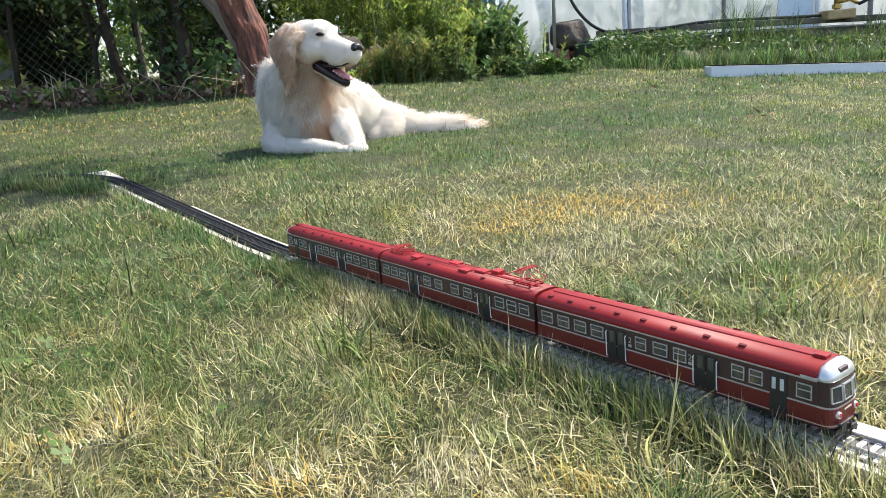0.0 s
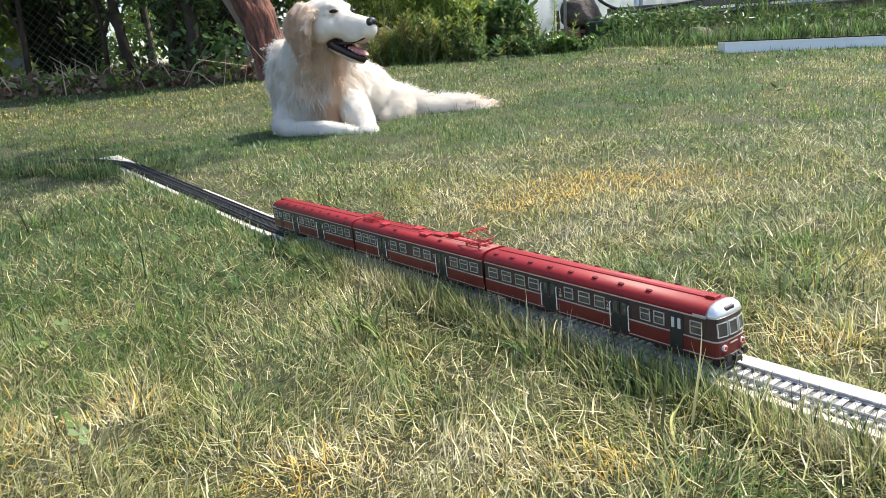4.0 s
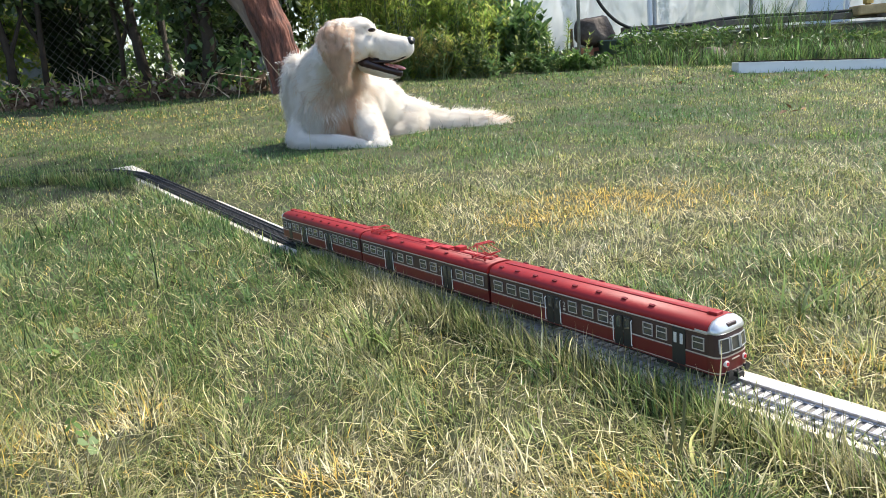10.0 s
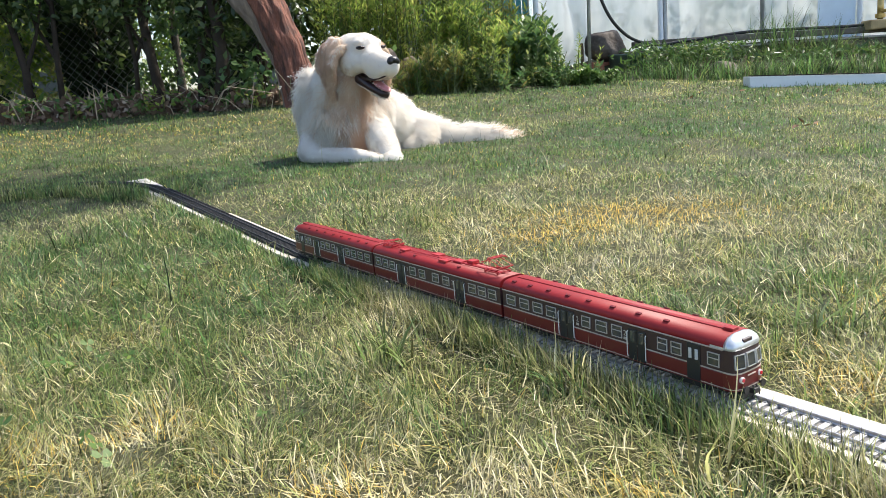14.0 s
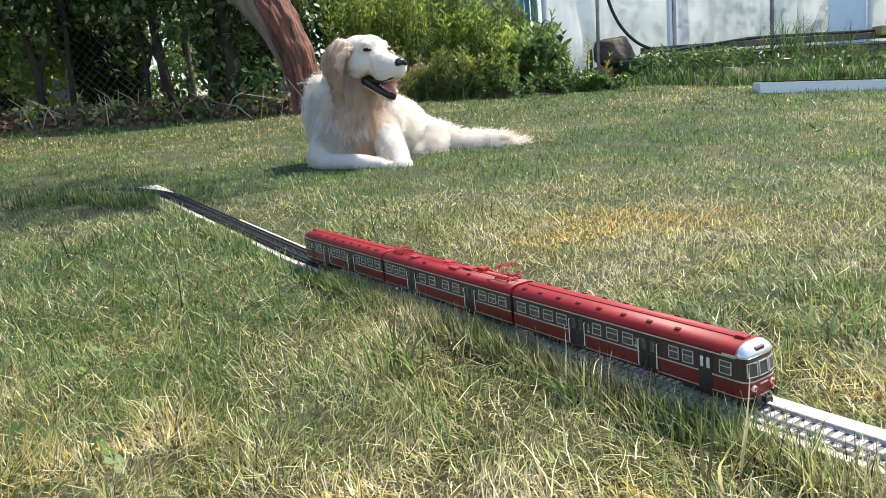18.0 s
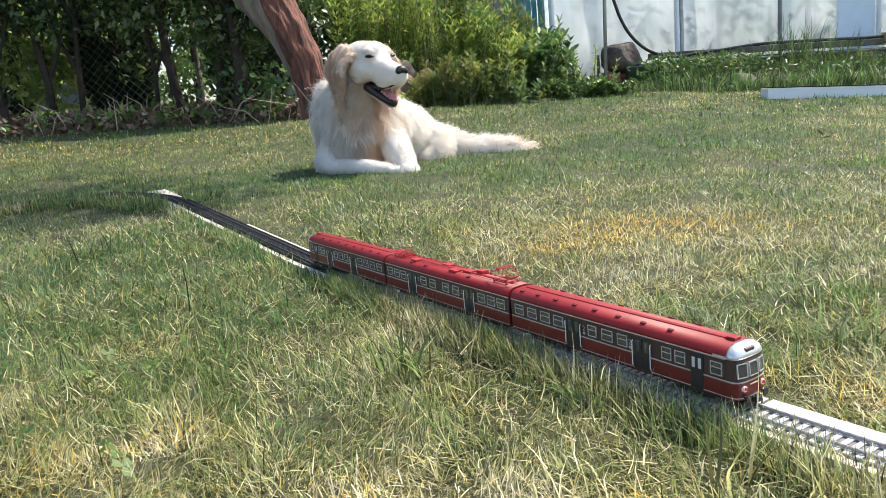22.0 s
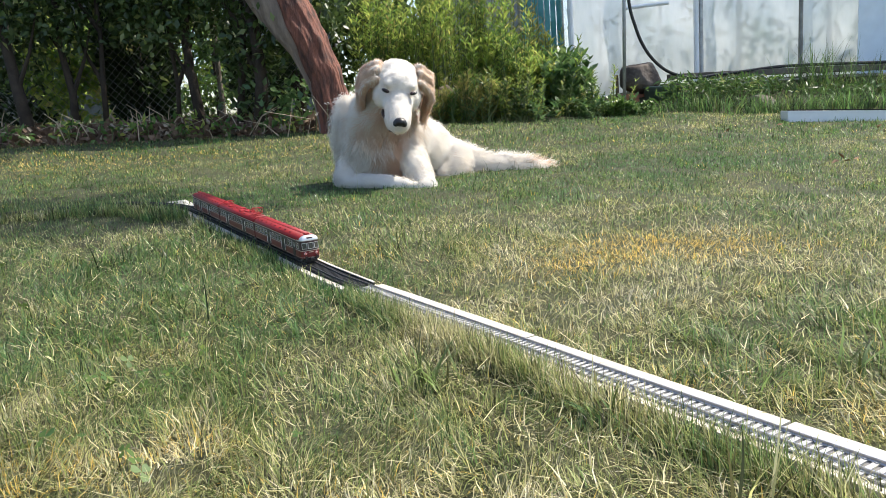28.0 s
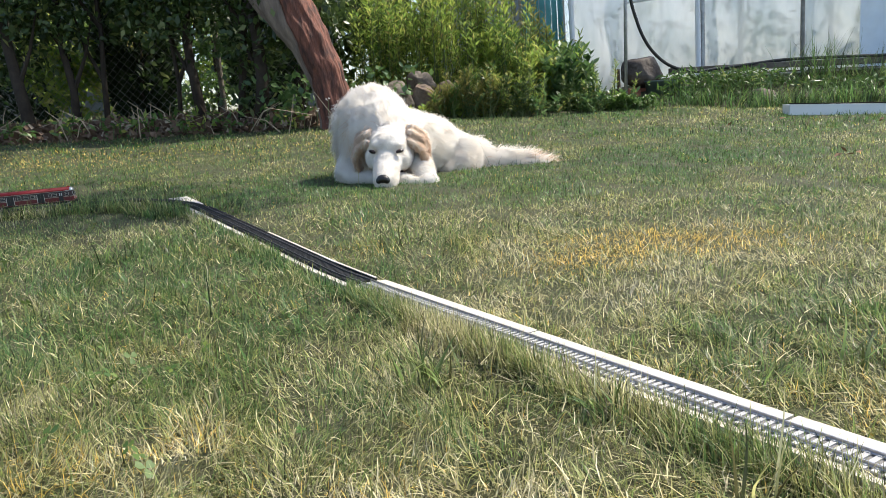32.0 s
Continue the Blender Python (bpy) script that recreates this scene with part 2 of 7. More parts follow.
M_STEEL = material("worn wheel steel", (0.32, 0.31, 0.30), 0.35, metal=0.9, vary=0.2, scale=80.0)
M_PANTO = material("red pantograph paint", (0.40, 0.02, 0.024), 0.45, vary=0.15, scale=60.0)
M_LAMP = material("headlight reflector", (0.78, 0.70, 0.66), 0.2, vary=0.1, scale=80.0)
M_TAIL = material("red lamp glass", (0.6, 0.03, 0.05), 0.2, vary=0.1, scale=80.0)
M_VENT = material("dark red vent", (0.17, 0.012, 0.014), 0.5, vary=0.2, scale=80.0)
M_BOARD = material("white-painted board", (0.62, 0.575, 0.50), 0.75, vary=0.25, scale=9.0, second=(0.48, 0.42, 0.34), bump=0.15, bump_scale=260)
M_TIE = material("light grey plastic sleeper", (0.50, 0.485, 0.47), 0.55, vary=0.2, scale=40.0)
M_BED = material("grey track bed", (0.19, 0.18, 0.175), 0.8, vary=0.25, scale=50.0, bump=0.2)
M_RAIL = material("nickel rail", (0.47, 0.465, 0.475), 0.3, metal=0.95, vary=0.15, scale=60.0)
M_DULL = material("dull dark rail", (0.10, 0.10, 0.105), 0.5, metal=0.6, vary=0.3, scale=60.0)
M_BALLAST = material("black ballast", (0.018, 0.018, 0.020), 0.9, vary=0.5, scale=120.0, bump=0.6, bump_scale=900)
M_DTIE = material("black sleeper", (0.012, 0.012, 0.013), 0.7, vary=0.3, scale=60.0)


def sweep_profile(bm, prof, s0, s1, step, lift=0.0):
    """Sweeps a closed profile of (across, up) along the track."""
    n = max(1, int(math.ceil((s1 - s0) / step)))
    rings = []
    for i in range(n + 1):
        p, h = track_at(s0 + (s1 - s0) * i / n)
        side = Vector((-math.sin(h), math.cos(h), 0))
        rings.append([bm.verts.new(p + side * a + Vector((0, 0, u + lift))) for a, u in prof])
    k = len(prof)
    for a, b in zip(rings, rings[1:]):
        for j in range(k):
            bm.faces.new((a[j], b[j], b[(j + 1) % k], a[(j + 1) % k]))
    bm.faces.new(rings[0])
    bm.faces.new(rings[-1][::-1])
    bmesh.ops.recalc_face_normals(bm, faces=bm.faces)
    return bm


def rect(a0, a1, u0, u1):
    return [(a0, u0), (a1, u0), (a1, u1), (a0, u1)]


S_JOIN = 0.665


def build_track():
    # across: negative is towards the far side of the lawn when running away; positive towards the camera's side
    near = thing("model_track", "grey plastic model railway track with bright rails on white boards", "model track", "track sections")
    far = thing("model_track", "black-ballasted model railway track in the grass", "model track", "track sections")
    for i, (a, b) in enumerate(((-0.62, -0.335), (-0.332, 0.02), (0.023, 0.31), (0.313, S_JOIN))):
        w = 0.001 * (i % 2)
        part("board", sweep_profile(bmesh.new(), rect(-0.0300 - w, 0.0228 - w, -0.0125 - w, -0.0048), a, b, 0.2), M_BOARD, near, "white-painted wooden board under the track")
    for a, b in ((-0.62, -0.20), (-0.199, 0.2), (0.201, S_JOIN)):
        part("track_bed", sweep_profile(bmesh.new(), [(-0.0150, -0.0046), (0.0150, -0.0046), (0.0135, -0.0036), (-0.0135, -0.0036)], a, b, 0.2), M_BED, near)
        for g in (-0.00825, 0.00825):
            part("rail", sweep_profile(bmesh.new(), [(g - 0.0011, -0.0027), (g + 0.0011, -0.0027), (g + 0.0004, -0.0020), (g + 0.0005, 0), (g - 0.0005, 0), (g - 0.0004, -0.0020)], a, b, 0.2), M_RAIL, near, "bright nickel rail")
    bm = add_box(bmesh.new(), -0.0019, 0.0019, -0.0142, 0.0142, -0.0037, -0.0024)
    for g in (-0.00825, 0.00825):
        add_box(bm, -0.0012, 0.0012, g - 0.0023, g + 0.0023, -0.0024, -0.0018)
    tie = bpy.data.meshes.new("sleeper")
    bm.to_mesh(tie)
    bm.free()
    tie.materials.append(M_TIE)
    n = int((S_JOIN + 0.62) / 0.0072)
    for i in range(n):
        p, h = track_at(-0.618 + i * 0.0072)
        piece("sleeper", tie, near, Matrix.Translation(p) @ Matrix.Rotation(h + random.uniform(-0.01, 0.01), 4, "Z"))
    # far section: black ballast, boards showing as a pale strip along the camera's side
    for a, b in ((S_JOIN + 0.004, 1.10), (1.105, 1.60)):
        part("board", sweep_profile(bmesh.new(), rect(-0.0255, 0.0250, -0.0150, -0.0065), a, b, 0.2), M_BOARD, far, "white-painted wooden board under the track")
    part("board", sweep_profile(bmesh.new(), rect(-0.028, 0.024, -0.0160, -0.0085), 1.605, 2.75, 0.03), M_BOARD, far, "white-painted wooden board under the track")
    part("track_bed", sweep_profile(bmesh.new(), [(-0.0192, -0.0062), (0.0158, -0.0062), (0.0138, -0.0026), (-0.0168, -0.0026)], S_JOIN + 0.004, 2.75, 0.03), M_BALLAST, far, "black granular ballast bed")
    for g in (-0.00825, 0.00825):
        part("rail", sweep_profile(bmesh.new(), rect(g - 0.0006, g + 0.0006, -0.0026, 0), S_JOIN + 0.004, 2.75, 0.03), M_DULL, far, "dull dark rail")
    bm = bmesh.new()
    for i in range(int(2.1 / 0.0072)):
        p, h = track_at(S_JOIN + 0.008 + i * 0.0072)
        add_box(bm, -0.0018, 0.0018, -0.0148, 0.0148, -0.0030, -0.0018, m=Matrix.Translation(p) @ Matrix.Rotation(h, 4, "Z"))
    tagged(part("sleeper_strip", bm, M_DTIE, far), kind="stuff")
    # low upstand along the far edge of the black section
    part("edge_strip", sweep_profile(bmesh.new(), rect(-0.0232, -0.0198, -0.0063, -0.0026), S_JOIN + 0.01, 1.62, 0.2), M_BALLAST, far, "black upstanding edge strip")
    part("edge_cap", sweep_profile(bmesh.new(), rect(-0.0236, -0.0196, -0.0025, -0.0013), S_JOIN + 0.01, 1.16, 0.2), M_BOARD, far, "pale worn top edge of the strip")
    # a straight board that runs on past the bend
    bm = bmesh.new()
    ends = []
    for q in (1.70, 1.76, 1.82, 1.885):
        x, y, z = 0.2096 - 0.5402 * q, 0.4482 + 0.8415 * q, 0.018 + 0.0511 * (q - 0.75)
        ends.append([bm.verts.new((x + 0.8415 * o, y + 0.5402 * o, z + u)) for o, u in ((-0.024, -0.016), (0.026, -0.016), (0.026, -0.0062), (-0.024, -0.0062))])
    for e, f in zip(ends, ends[1:]):
        for j in range(4):
            bm.faces.new((e[j], f[j], f[(j + 1) % 4], e[(j + 1) % 4]))
    bm.faces.new(ends[0])
    bm.faces.new(ends[-1][::-1])
    bmesh.ops.recalc_face_normals(bm, faces=bm.faces)
    off = thing("loose_board", "white-painted board running on straight past the bend", "board")
    part("plank", bm, M_BOARD, off)


build_track()

HW = 0.0165          # half the width of a car
Z0, Z1, Z2, Z3, ZT = 0.0092, 0.0215, 0.0362, 0.0380, 0.0468


def roof_profile(n=14):
    """Half-oval roof, from one gutter over the top to the other."""
    out = []
    for i in range(n + 1):
        a = math.pi * i / n
        c, s = math.cos(a), math.sin(a)
        out.append((HW * 1.01 * math.copysign(abs(c) ** 0.62, c), Z3 + (ZT - Z3) * abs(s) ** 0.8))
    return out


def loft(rings, cap=True):
    bm = bmesh.new()
    vs = [[bm.verts.new(p) for p in r] for r in rings]
    k = len(vs[0])
    for a, b in zip(vs, vs[1:]):
        for j in range(k - 1):
            bm.faces.new((a[j], a[j + 1], b[j + 1], b[j]))
        bm.faces.new((a[k - 1], a[0], b[0], b[k - 1]))
    if cap:
        bm.faces.new(vs[0][::-1])
        bm.faces.new(vs[-1])
    bmesh.ops.recalc_face_normals(bm, faces=bm.faces)
    return bm


def window_part(car, x0, x1, side, z0=0.0247, z1=0.0342, pale=False):
    """A framed window with a transom, on the side -1 or +1."""
    y = side * (HW + 0.0001)
    bm = bmesh.new()
    t = 0.00062
    d0, d1 = sorted((y - side * 0.0004, y + side * 0.00055))
    for a, b, c, d in ((x0, x1, z0, z0 + t), (x0, x1, z1 - t, z1), (x0, x0 + t, z0 + t, z1 - t), (x1 - t, x1, z0 + t, z1 - t)):
        add_box(bm, a, b, d0, d1, c, d)
    zz = z0 + (z1 - z0) * 0.58
    add_box(bm, x0 + t, x1 - t, d0, d1 - 0.0002 if side > 0 else d1, zz - 0.0003, zz + 0.0003)
    w = part("window", bm, M_WFRAME, car)
    p0, p1 = sorted((y - side * 0.0006, y + side * 0.00012))
    part("pane", box(x0 + 0.0006, x1 - 0.0006, p0, p1, z0 + 0.0006, z1 - 0.0006), M_PALE if pale else M_PANE, w)


def door_part(car, x0, x1, side):
    """Recessed dark double door with two narrow panes and white grab rails."""
    y = side * (HW - 0.0012)
    d0, d1 = sorted((y, y + side * 0.0016))
    d = part("door", box(x0, (x0 + x1) / 2 - 0.0002, d0, d1, Z0 + 0.0012, Z2 - 0.0016, 0.0002), M_DOOR, car, "dark double door leaf")
    e = part("door", box((x0 + x1) / 2 + 0.0002, x1, d0, d1, Z0 + 0.0012, Z2 - 0.0016, 0.0002), M_DOOR, car, "dark double door leaf")
    for leaf, a, b in ((d, x0, (x0 + x1) / 2), (e, (x0 + x1) / 2, x1)):
        m = (a + b) / 2
        q0, q1 = sorted((y + side * 0.0012, y + side * 0.0018))
        part("pane", box(m - 0.0022, m + 0.0022, q0, q1, 0.0245, 0.0335, 0.0003), M_PANE, leaf)
    for x in (x0 - 0.0006, x1 + 0.0006):
        bm = tube([(x, side * (HW + 0.0003), 0.0125), (x, side * (HW + 0.0013), 0.0130), (x, side * (HW + 0.0013), 0.0318), (x, side * (HW + 0.0003), 0.0324)], 0.00042, 6)
        part("handrail", bm, M_GRAB, car, "white grab rail beside a door")


def bogie_part(car, x):
    b = part("bogie", box(x - 0.017, x + 0.017, -0.0125, -0.0108, 0.0035, 0.0075, 0.0005), M_RUN, car)
    part("side_frame", box(x - 0.017, x + 0.017, 0.0108, 0.0125, 0.0035, 0.0075, 0.0005), M_RUN, b)
    part("bolster", box(x - 0.004, x + 0.004, -0.0108, 0.0108, 0.0045, 0.0098), M_RUN, b)
    for dx in (-0.0145, 0.0145):
        bm = bmesh.new()
        for y in (-0.0082, 0.0082):
            bmesh.ops.create_cone(bm, cap_ends=True, segments=20, radius1=0.0056, radius2=0.0056, depth=0.0022,
                                  matrix=Matrix.Translation((x + dx, y, 0.0056)) @ Matrix.Rotation(math.pi / 2, 4, "X"))
        add_tube(bm, [(x + dx, -0.0115, 0.0056), (x + dx, 0.0115, 0.0056)], 0.001, 8)
        part("wheelset", bm, M_STEEL, b, "worn steel wheelset")


def pantograph_part(car, x, up):
    """Red diamond pantograph, folded or half raised."""
    base = part("pantograph", box(x - 0.011, x + 0.011, -0.0080, -0.0070, ZT + 0.0012, ZT + 0.0020), M_PANTO, car, "red pantograph on insulators")
    bm = bmesh.new()
    for y in (-0.0075, 0.0075):
        for dx in (-0.0095, 0.0095):
            add_tube(bm, [(x + dx, y, ZT - 0.003), (x + dx, y, ZT + 0.0014)], 0.0011, 8)
    add_box(bm, x - 0.011, x + 0.011, 0.0070, 0.0080, ZT + 0.0012, ZT + 0.0020)
    for dx in (-0.011, 0.010):
        add_box(bm, x + dx, x + dx + 0.001, -0.0075, 0.0075, ZT + 0.0012, ZT + 0.0020)
    part("base_frame", bm, M_PANTO, base)
    h = ZT + 0.002 + up
    bm = bmesh.new()
    for y in (-0.0062, 0.0062):
        for sgn in (-1, 1):
            add_tube(bm, [(x + sgn * 0.004, y, ZT + 0.002), (x + sgn * 0.018, y * 0.85, (ZT + h) / 2 + 0.001), (x, y * 0.6, h)], 0.00045, 5)
    for sgn in (-1, 1):
        add_tube(bm, [(x + sgn * 0.018, -0.0055, (ZT + h) / 2 + 0.001), (x + sgn * 0.018, 0.0055, (ZT + h) / 2 + 0.001)], 0.00045, 5)
        add_tube(bm, [(x + sgn * 0.004, -0.0062, ZT + 0.002), (x + sgn * 0.018, 0.0055, (ZT + h) / 2 + 0.001)], 0.0003, 5)
    part("arms", bm, M_PANTO, base)
    bm = bmesh.new()
    for dx in (-0.0022, 0.0022):
        add_tube(bm, [(x + dx, -0.0115, h - 0.002), (x + dx, -0.0085, h + 0.0006), (x + dx, 0.0085, h + 0.0006), (x + dx, 0.0115, h - 0.002)], 0.0006, 6)
    part("collector", bm, M_PANTO, base)


def text_mesh(txt, size):
    cu = bpy.data.curves.new("text", "FONT")
    cu.body, cu.size, cu.extrude, cu.align_x = txt, size, 0.00005, "CENTER"
    ob = bpy.data.objects.new("text", cu)
    me = bpy.data.meshes.new_from_object(ob)
    bpy.data.objects.remove(ob)
    return me


TWO = text_mesh("2", 0.0062)
TWO.materials.append(M_WFRAME)

HL = 0.1227


def car_shell(car, nose):
    """Body, band, roof, lining; nose: length of the rounded driving end at +x, or 0."""
    xr, xf = -HL, HL - nose
    part("underframe", box(xr + 0.004, xf - 0.002, -0.0140, 0.0140, 0.0070, 0.0093, 0.0004), M_RUN, car)
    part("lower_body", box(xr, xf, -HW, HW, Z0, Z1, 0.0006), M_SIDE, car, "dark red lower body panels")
    part("window_band", box(xr + 0.0004, xf, -HW + 0.0002, HW - 0.0002, Z1 - 0.0004, Z2 + 0.0012), M_BAND, car, "dark blue-grey window band")
    prof = roof_profile()
    rings = [[(xr, y * 0.97, Z3 + (z - Z3) * 0.94) for y, z in prof], [(xr + 0.002, y, z) for y, z in prof], [(xf, y, z) for y, z in prof]]
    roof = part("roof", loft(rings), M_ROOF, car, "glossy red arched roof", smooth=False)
    for f in roof.data.polygons:
        f.use_smooth = len(f.vertices) == 4
    for side in (-1, 1):
        for z, t, o in ((Z0 + 0.0013, 0.0006, 0.0002), (Z1 + 0.0001, 0.0008, 0.0003), (Z2 + 0.0012, 0.0009, 0.0007)):
            y0, y1 = sorted((side * (HW - 0.0003), side * (HW + o)))
            part("lining", box(xr + 0.0008, xf, y0, y1, z, z + t), M_CREAM, car, "thin cream lining strip")


def roof_vents(car, xs, nose):
    me = None
    for x in xs:
        for side in (-1, 1):
            y = side * 0.0112
            if me is None:
                bm = box(-0.0024, 0.0024, -0.0011, 0.0011, -0.0015, 0.0009, 0.0003)
                me = bpy.data.meshes.new("vent")
                bm.to_mesh(me)
                bm.free()
                me.materials.append(M_VENT)
            piece("vent", me, car, Matrix.Translation((x + side * 0.004, y, 0.0460)) @ Matrix.Rotation(-side * 0.38, 4, "X"))
    if nose:
        part("roof_box", box(HL - nose - 0.0085, HL - nose - 0.0015, -0.0036, 0.0036, ZT - 0.0015, ZT + 0.0022, 0.0005), M_ROOF, car, "red equipment box on the roof")
    part("roof_duct", box(-HL + 0.006, HL - nose - 0.010, -0.0022, 0.0022, ZT - 0.001, ZT + 0.0007, 0.0004), M_ROOF, car, "raised red duct along the roof ridge")


def gangway(car, x):
    s = 1 if x > 0 else -1
    x0, x1 = sorted((x, x + s * 0.0017))
    part("gangway", box(x0, x1, -0.0085, 0.0085, 0.0120, 0.0405, 0.0003), M_RUN, car, "black rubber gangway bellows")


def driving_car():
    car = thing("railcar", "dark red model driving railcar with silver nose and red roof", "model train", "train cars")
    nose = 0.0105
    car_shell(car, nose)
    # rounded nose: lower part, window part, silver dome
    xf = HL - nose

    def plan(k, wf, z):
        """Half-round plan of the nose at height z: wf scales its length."""
        out = []
        for i in range(13):
            a = -math.pi / 2 + math.pi * i / 12
            out.append((xf + nose * wf * abs(math.cos(a)) ** 0.55, HW * k * math.copysign(abs(math.sin(a)) ** 0.55, math.sin(a)), z))
        return out

    part("nose", loft([plan(1, 0.93, Z0), plan(1, 1.0, Z0 + 0.003), plan(1, 0.97, Z1)]), M_SIDE, car, "dark red rounded nose", smooth=False)
    part("cab_band", loft([plan(0.985, 0.96, Z1), plan(0.97, 0.80, Z2 + 0.0016)]), M_BAND, car, "dark cab window band")
    dome = [plan(1.0, 0.82, Z2 + 0.0016), plan(1.01, 0.84, Z3 + 0.0012), plan(0.92, 0.70, Z3 + 0.0046), plan(0.70, 0.46, Z3 + 0.0074), plan(0.34, 0.2, ZT - 0.0002)]
    part("nose_dome", loft(dome), M_SILVER, car, "silver-painted dome over the cab", smooth=True)
    part("dome_cover", box(xf - 0.010, xf + 0.0008, -HW * 1.012, HW * 1.012, Z2 + 0.0016, Z2 + 0.0034), M_SILVER, car)
    part("roof_headlight", box(xf + 0.0048, xf + 0.0078, -0.0052, 0.0052, Z3 + 0.0012, Z3 + 0.0060, 0.0010), M_BAND, car, "dark headlight housing on the dome")
    part("lining", loft([plan(1.012, 0.985, Z1 - 0.0001), plan(1.012, 0.985, Z1 + 0.0009)]), M_CREAM, car, "thin cream lining strip")
    part("lining", loft([plan(1.012, 1.0, Z0 + 0.0013), plan(1.012, 1.0, Z0 + 0.0019)]), M_CREAM, car, "thin cream lining strip")
    # three front windows
    for y, w, dx in ((0, 0.0046, 0.0), (-0.0101, 0.0042, -0.0012), (0.0101, 0.0042, -0.0012)):
        ang = 0 if y == 0 else math.copysign(0.28, y)
        m = Matrix.Translation((xf + nose * 0.90 + dx, y, (Z1 + Z2) / 2 + 0.001)) @ Matrix.Rotation(ang, 4, "Z") @ Matrix.Rotation(-0.11, 4, "Y")
        bm = bmesh.new()
        for a, b, c, d in ((-w, w, -0.0050, -0.0044), (-w, w, 0.0044, 0.0050), (-w, -w + 0.0006, -0.0044, 0.0044), (w - 0.0006, w, -0.0044, 0.0044)):
            add_box(bm, -0.0008, 0.0010, a, b, c, d)
        win = part("front_window", bm, M_SILVER, car, "silver-framed cab window", m=m)
        part("pane", box(-0.0006, 0.0006, -w + 0.0006, w - 0.0006, -0.0045, 0.0045), M_PANE, win)
    for y in (-0.0098, 0.0098):
        bm = bmesh.new()
        bmesh.ops.create_cone(bm, cap_ends=True, segments=20, radius1=0.0024, radius2=0.0021, depth=0.0022, matrix=Matrix.Translation((xf + nose * 0.93, y, 0.0172)) @ Matrix.Rotation(math.pi / 2, 4, "Y"))
        hl = part("headlight", bm, M_LAMP, car, "round pale headlight with red ring")
        bm = bmesh.new()
        bmesh.ops.create_cone(bm, cap_ends=True, segments=16, radius1=0.0013, radius2=0.0012, depth=0.0008, matrix=Matrix.Translation((xf + nose * 0.93 + 0.0013, y, 0.0172)) @ Matrix.Rotation(math.pi / 2, 4, "Y"))
        part("lens", bm, M_TAIL, hl)
        bm = tube([(xf + nose * 0.8, y * 0.95, 0.0108), (xf + nose + 0.0022, y * 0.95, 0.0108)], 0.0011, 8)
        bmesh.ops.create_cone(bm, cap_ends=True, segments=14, radius1=0.0027, radius2=0.0027, depth=0.0008, matrix=Matrix.Translation((xf + nose + 0.0024, y * 0.95, 0.0108)) @ Matrix.Rotation(math.pi / 2, 4, "Y"))
        part("buffer", bm, M_RUN, car, "black round buffer")
    part("number_plate_bars", box(xf + nose - 0.0003, xf + nose + 0.0003, -0.0042, 0.0042, 0.0188, 0.0196), M_CREAM, car)
    part("coupler", box(xf + nose - 0.003, xf + nose + 0.0042, -0.0030, 0.0030, 0.0062, 0.0102, 0.0006), M_RUN, car, "black coupler head")
    bm = tube([(xf + nose + 0.002, 0.0015, 0.012), (xf + nose + 0.004, 0.003, 0.008), (xf + nose + 0.003, 0.004, 0.0045)], 0.0006, 6)
    add_tube(bm, [(xf + nose + 0.002, -0.0015, 0.012), (xf + nose + 0.004, -0.003, 0.008), (xf + nose + 0.003, -0.004, 0.0045)], 0.0006, 6)
    part("brake_hose", bm, M_RUN, car)
    part("plough", box(xf + 0.001, xf + nose - 0.001, -0.011, 0.011, 0.0022, 0.0072, 0.0006), M_RUN, car, "black rail guard")
    X = lambda d: HL - d
    for side in (-1, 1):
        for a, b, pale in ((0.0130, 0.0225, False), (0.0437, 0.0529, False), (0.0562, 0.0651, False), (0.0990, 0.1095, False), (0.1145, 0.1266, False), (0.1326, 0.1423, False),
                           (0.1725, 0.1850, False), (0.1900, 0.2025, False), (0.2080, 0.2205, False), (0.2265, 0.2390, False)):
            window_part(car, X(b), X(a), side, pale=pale)
        # driver's door with two pale panes
        y = side * (HW - 0.0006)
        q0, q1 = sorted((y, y + side * 0.0010))
        dr = part("cab_door", box(X(0.0392), X(0.0282), q0, q1, Z0 + 0.001, Z2 + 0.0004, 0.0002), M_DOOR, car, "dark cab door with two pale panes")
        for a in (0.0300, 0.0352):
            r0, r1 = sorted((y + side * 0.0006, y + side * 0.0013))
            part("pane", box(X(a + 0.0026), X(a), r0, r1, 0.0255, 0.0332, 0.0003), M_PALE, dr)
        door_part(car, X(0.0925), X(0.0760), side)
        door_part(car, X(0.1684), X(0.1515), side)
        for a in (0.0962, 0.1472):
            m = Matrix.Translation((X(a), side * (HW + 0.0002), 0.0278)) @ Matrix.Rotation(math.pi if side > 0 else 0, 4, "Z") @ Matrix.Rotation(math.pi / 2, 4, "X")
            piece("class_number", TWO, car, m)
            y0, y1 = sorted((side * HW, side * (HW + 0.0003)))
            part("notice", box(X(a + 0.0014), X(a - 0.0014), y0, y1, 0.0246, 0.0266), M_WFRAME, car, "small white notice")
    roof_vents(car, [-0.106, -0.084, -0.060, -0.036, -0.012, 0.014, 0.040, 0.066], nose)
    part("roof_box", box(xf - 0.010, xf - 0.003, -0.0028, 0.0028, ZT - 0.0008, ZT + 0.0014, 0.0005), M_VENT, car, "dark red box on the roof")
    for x in (-0.083, 0.083):
        bogie_part(car, x)
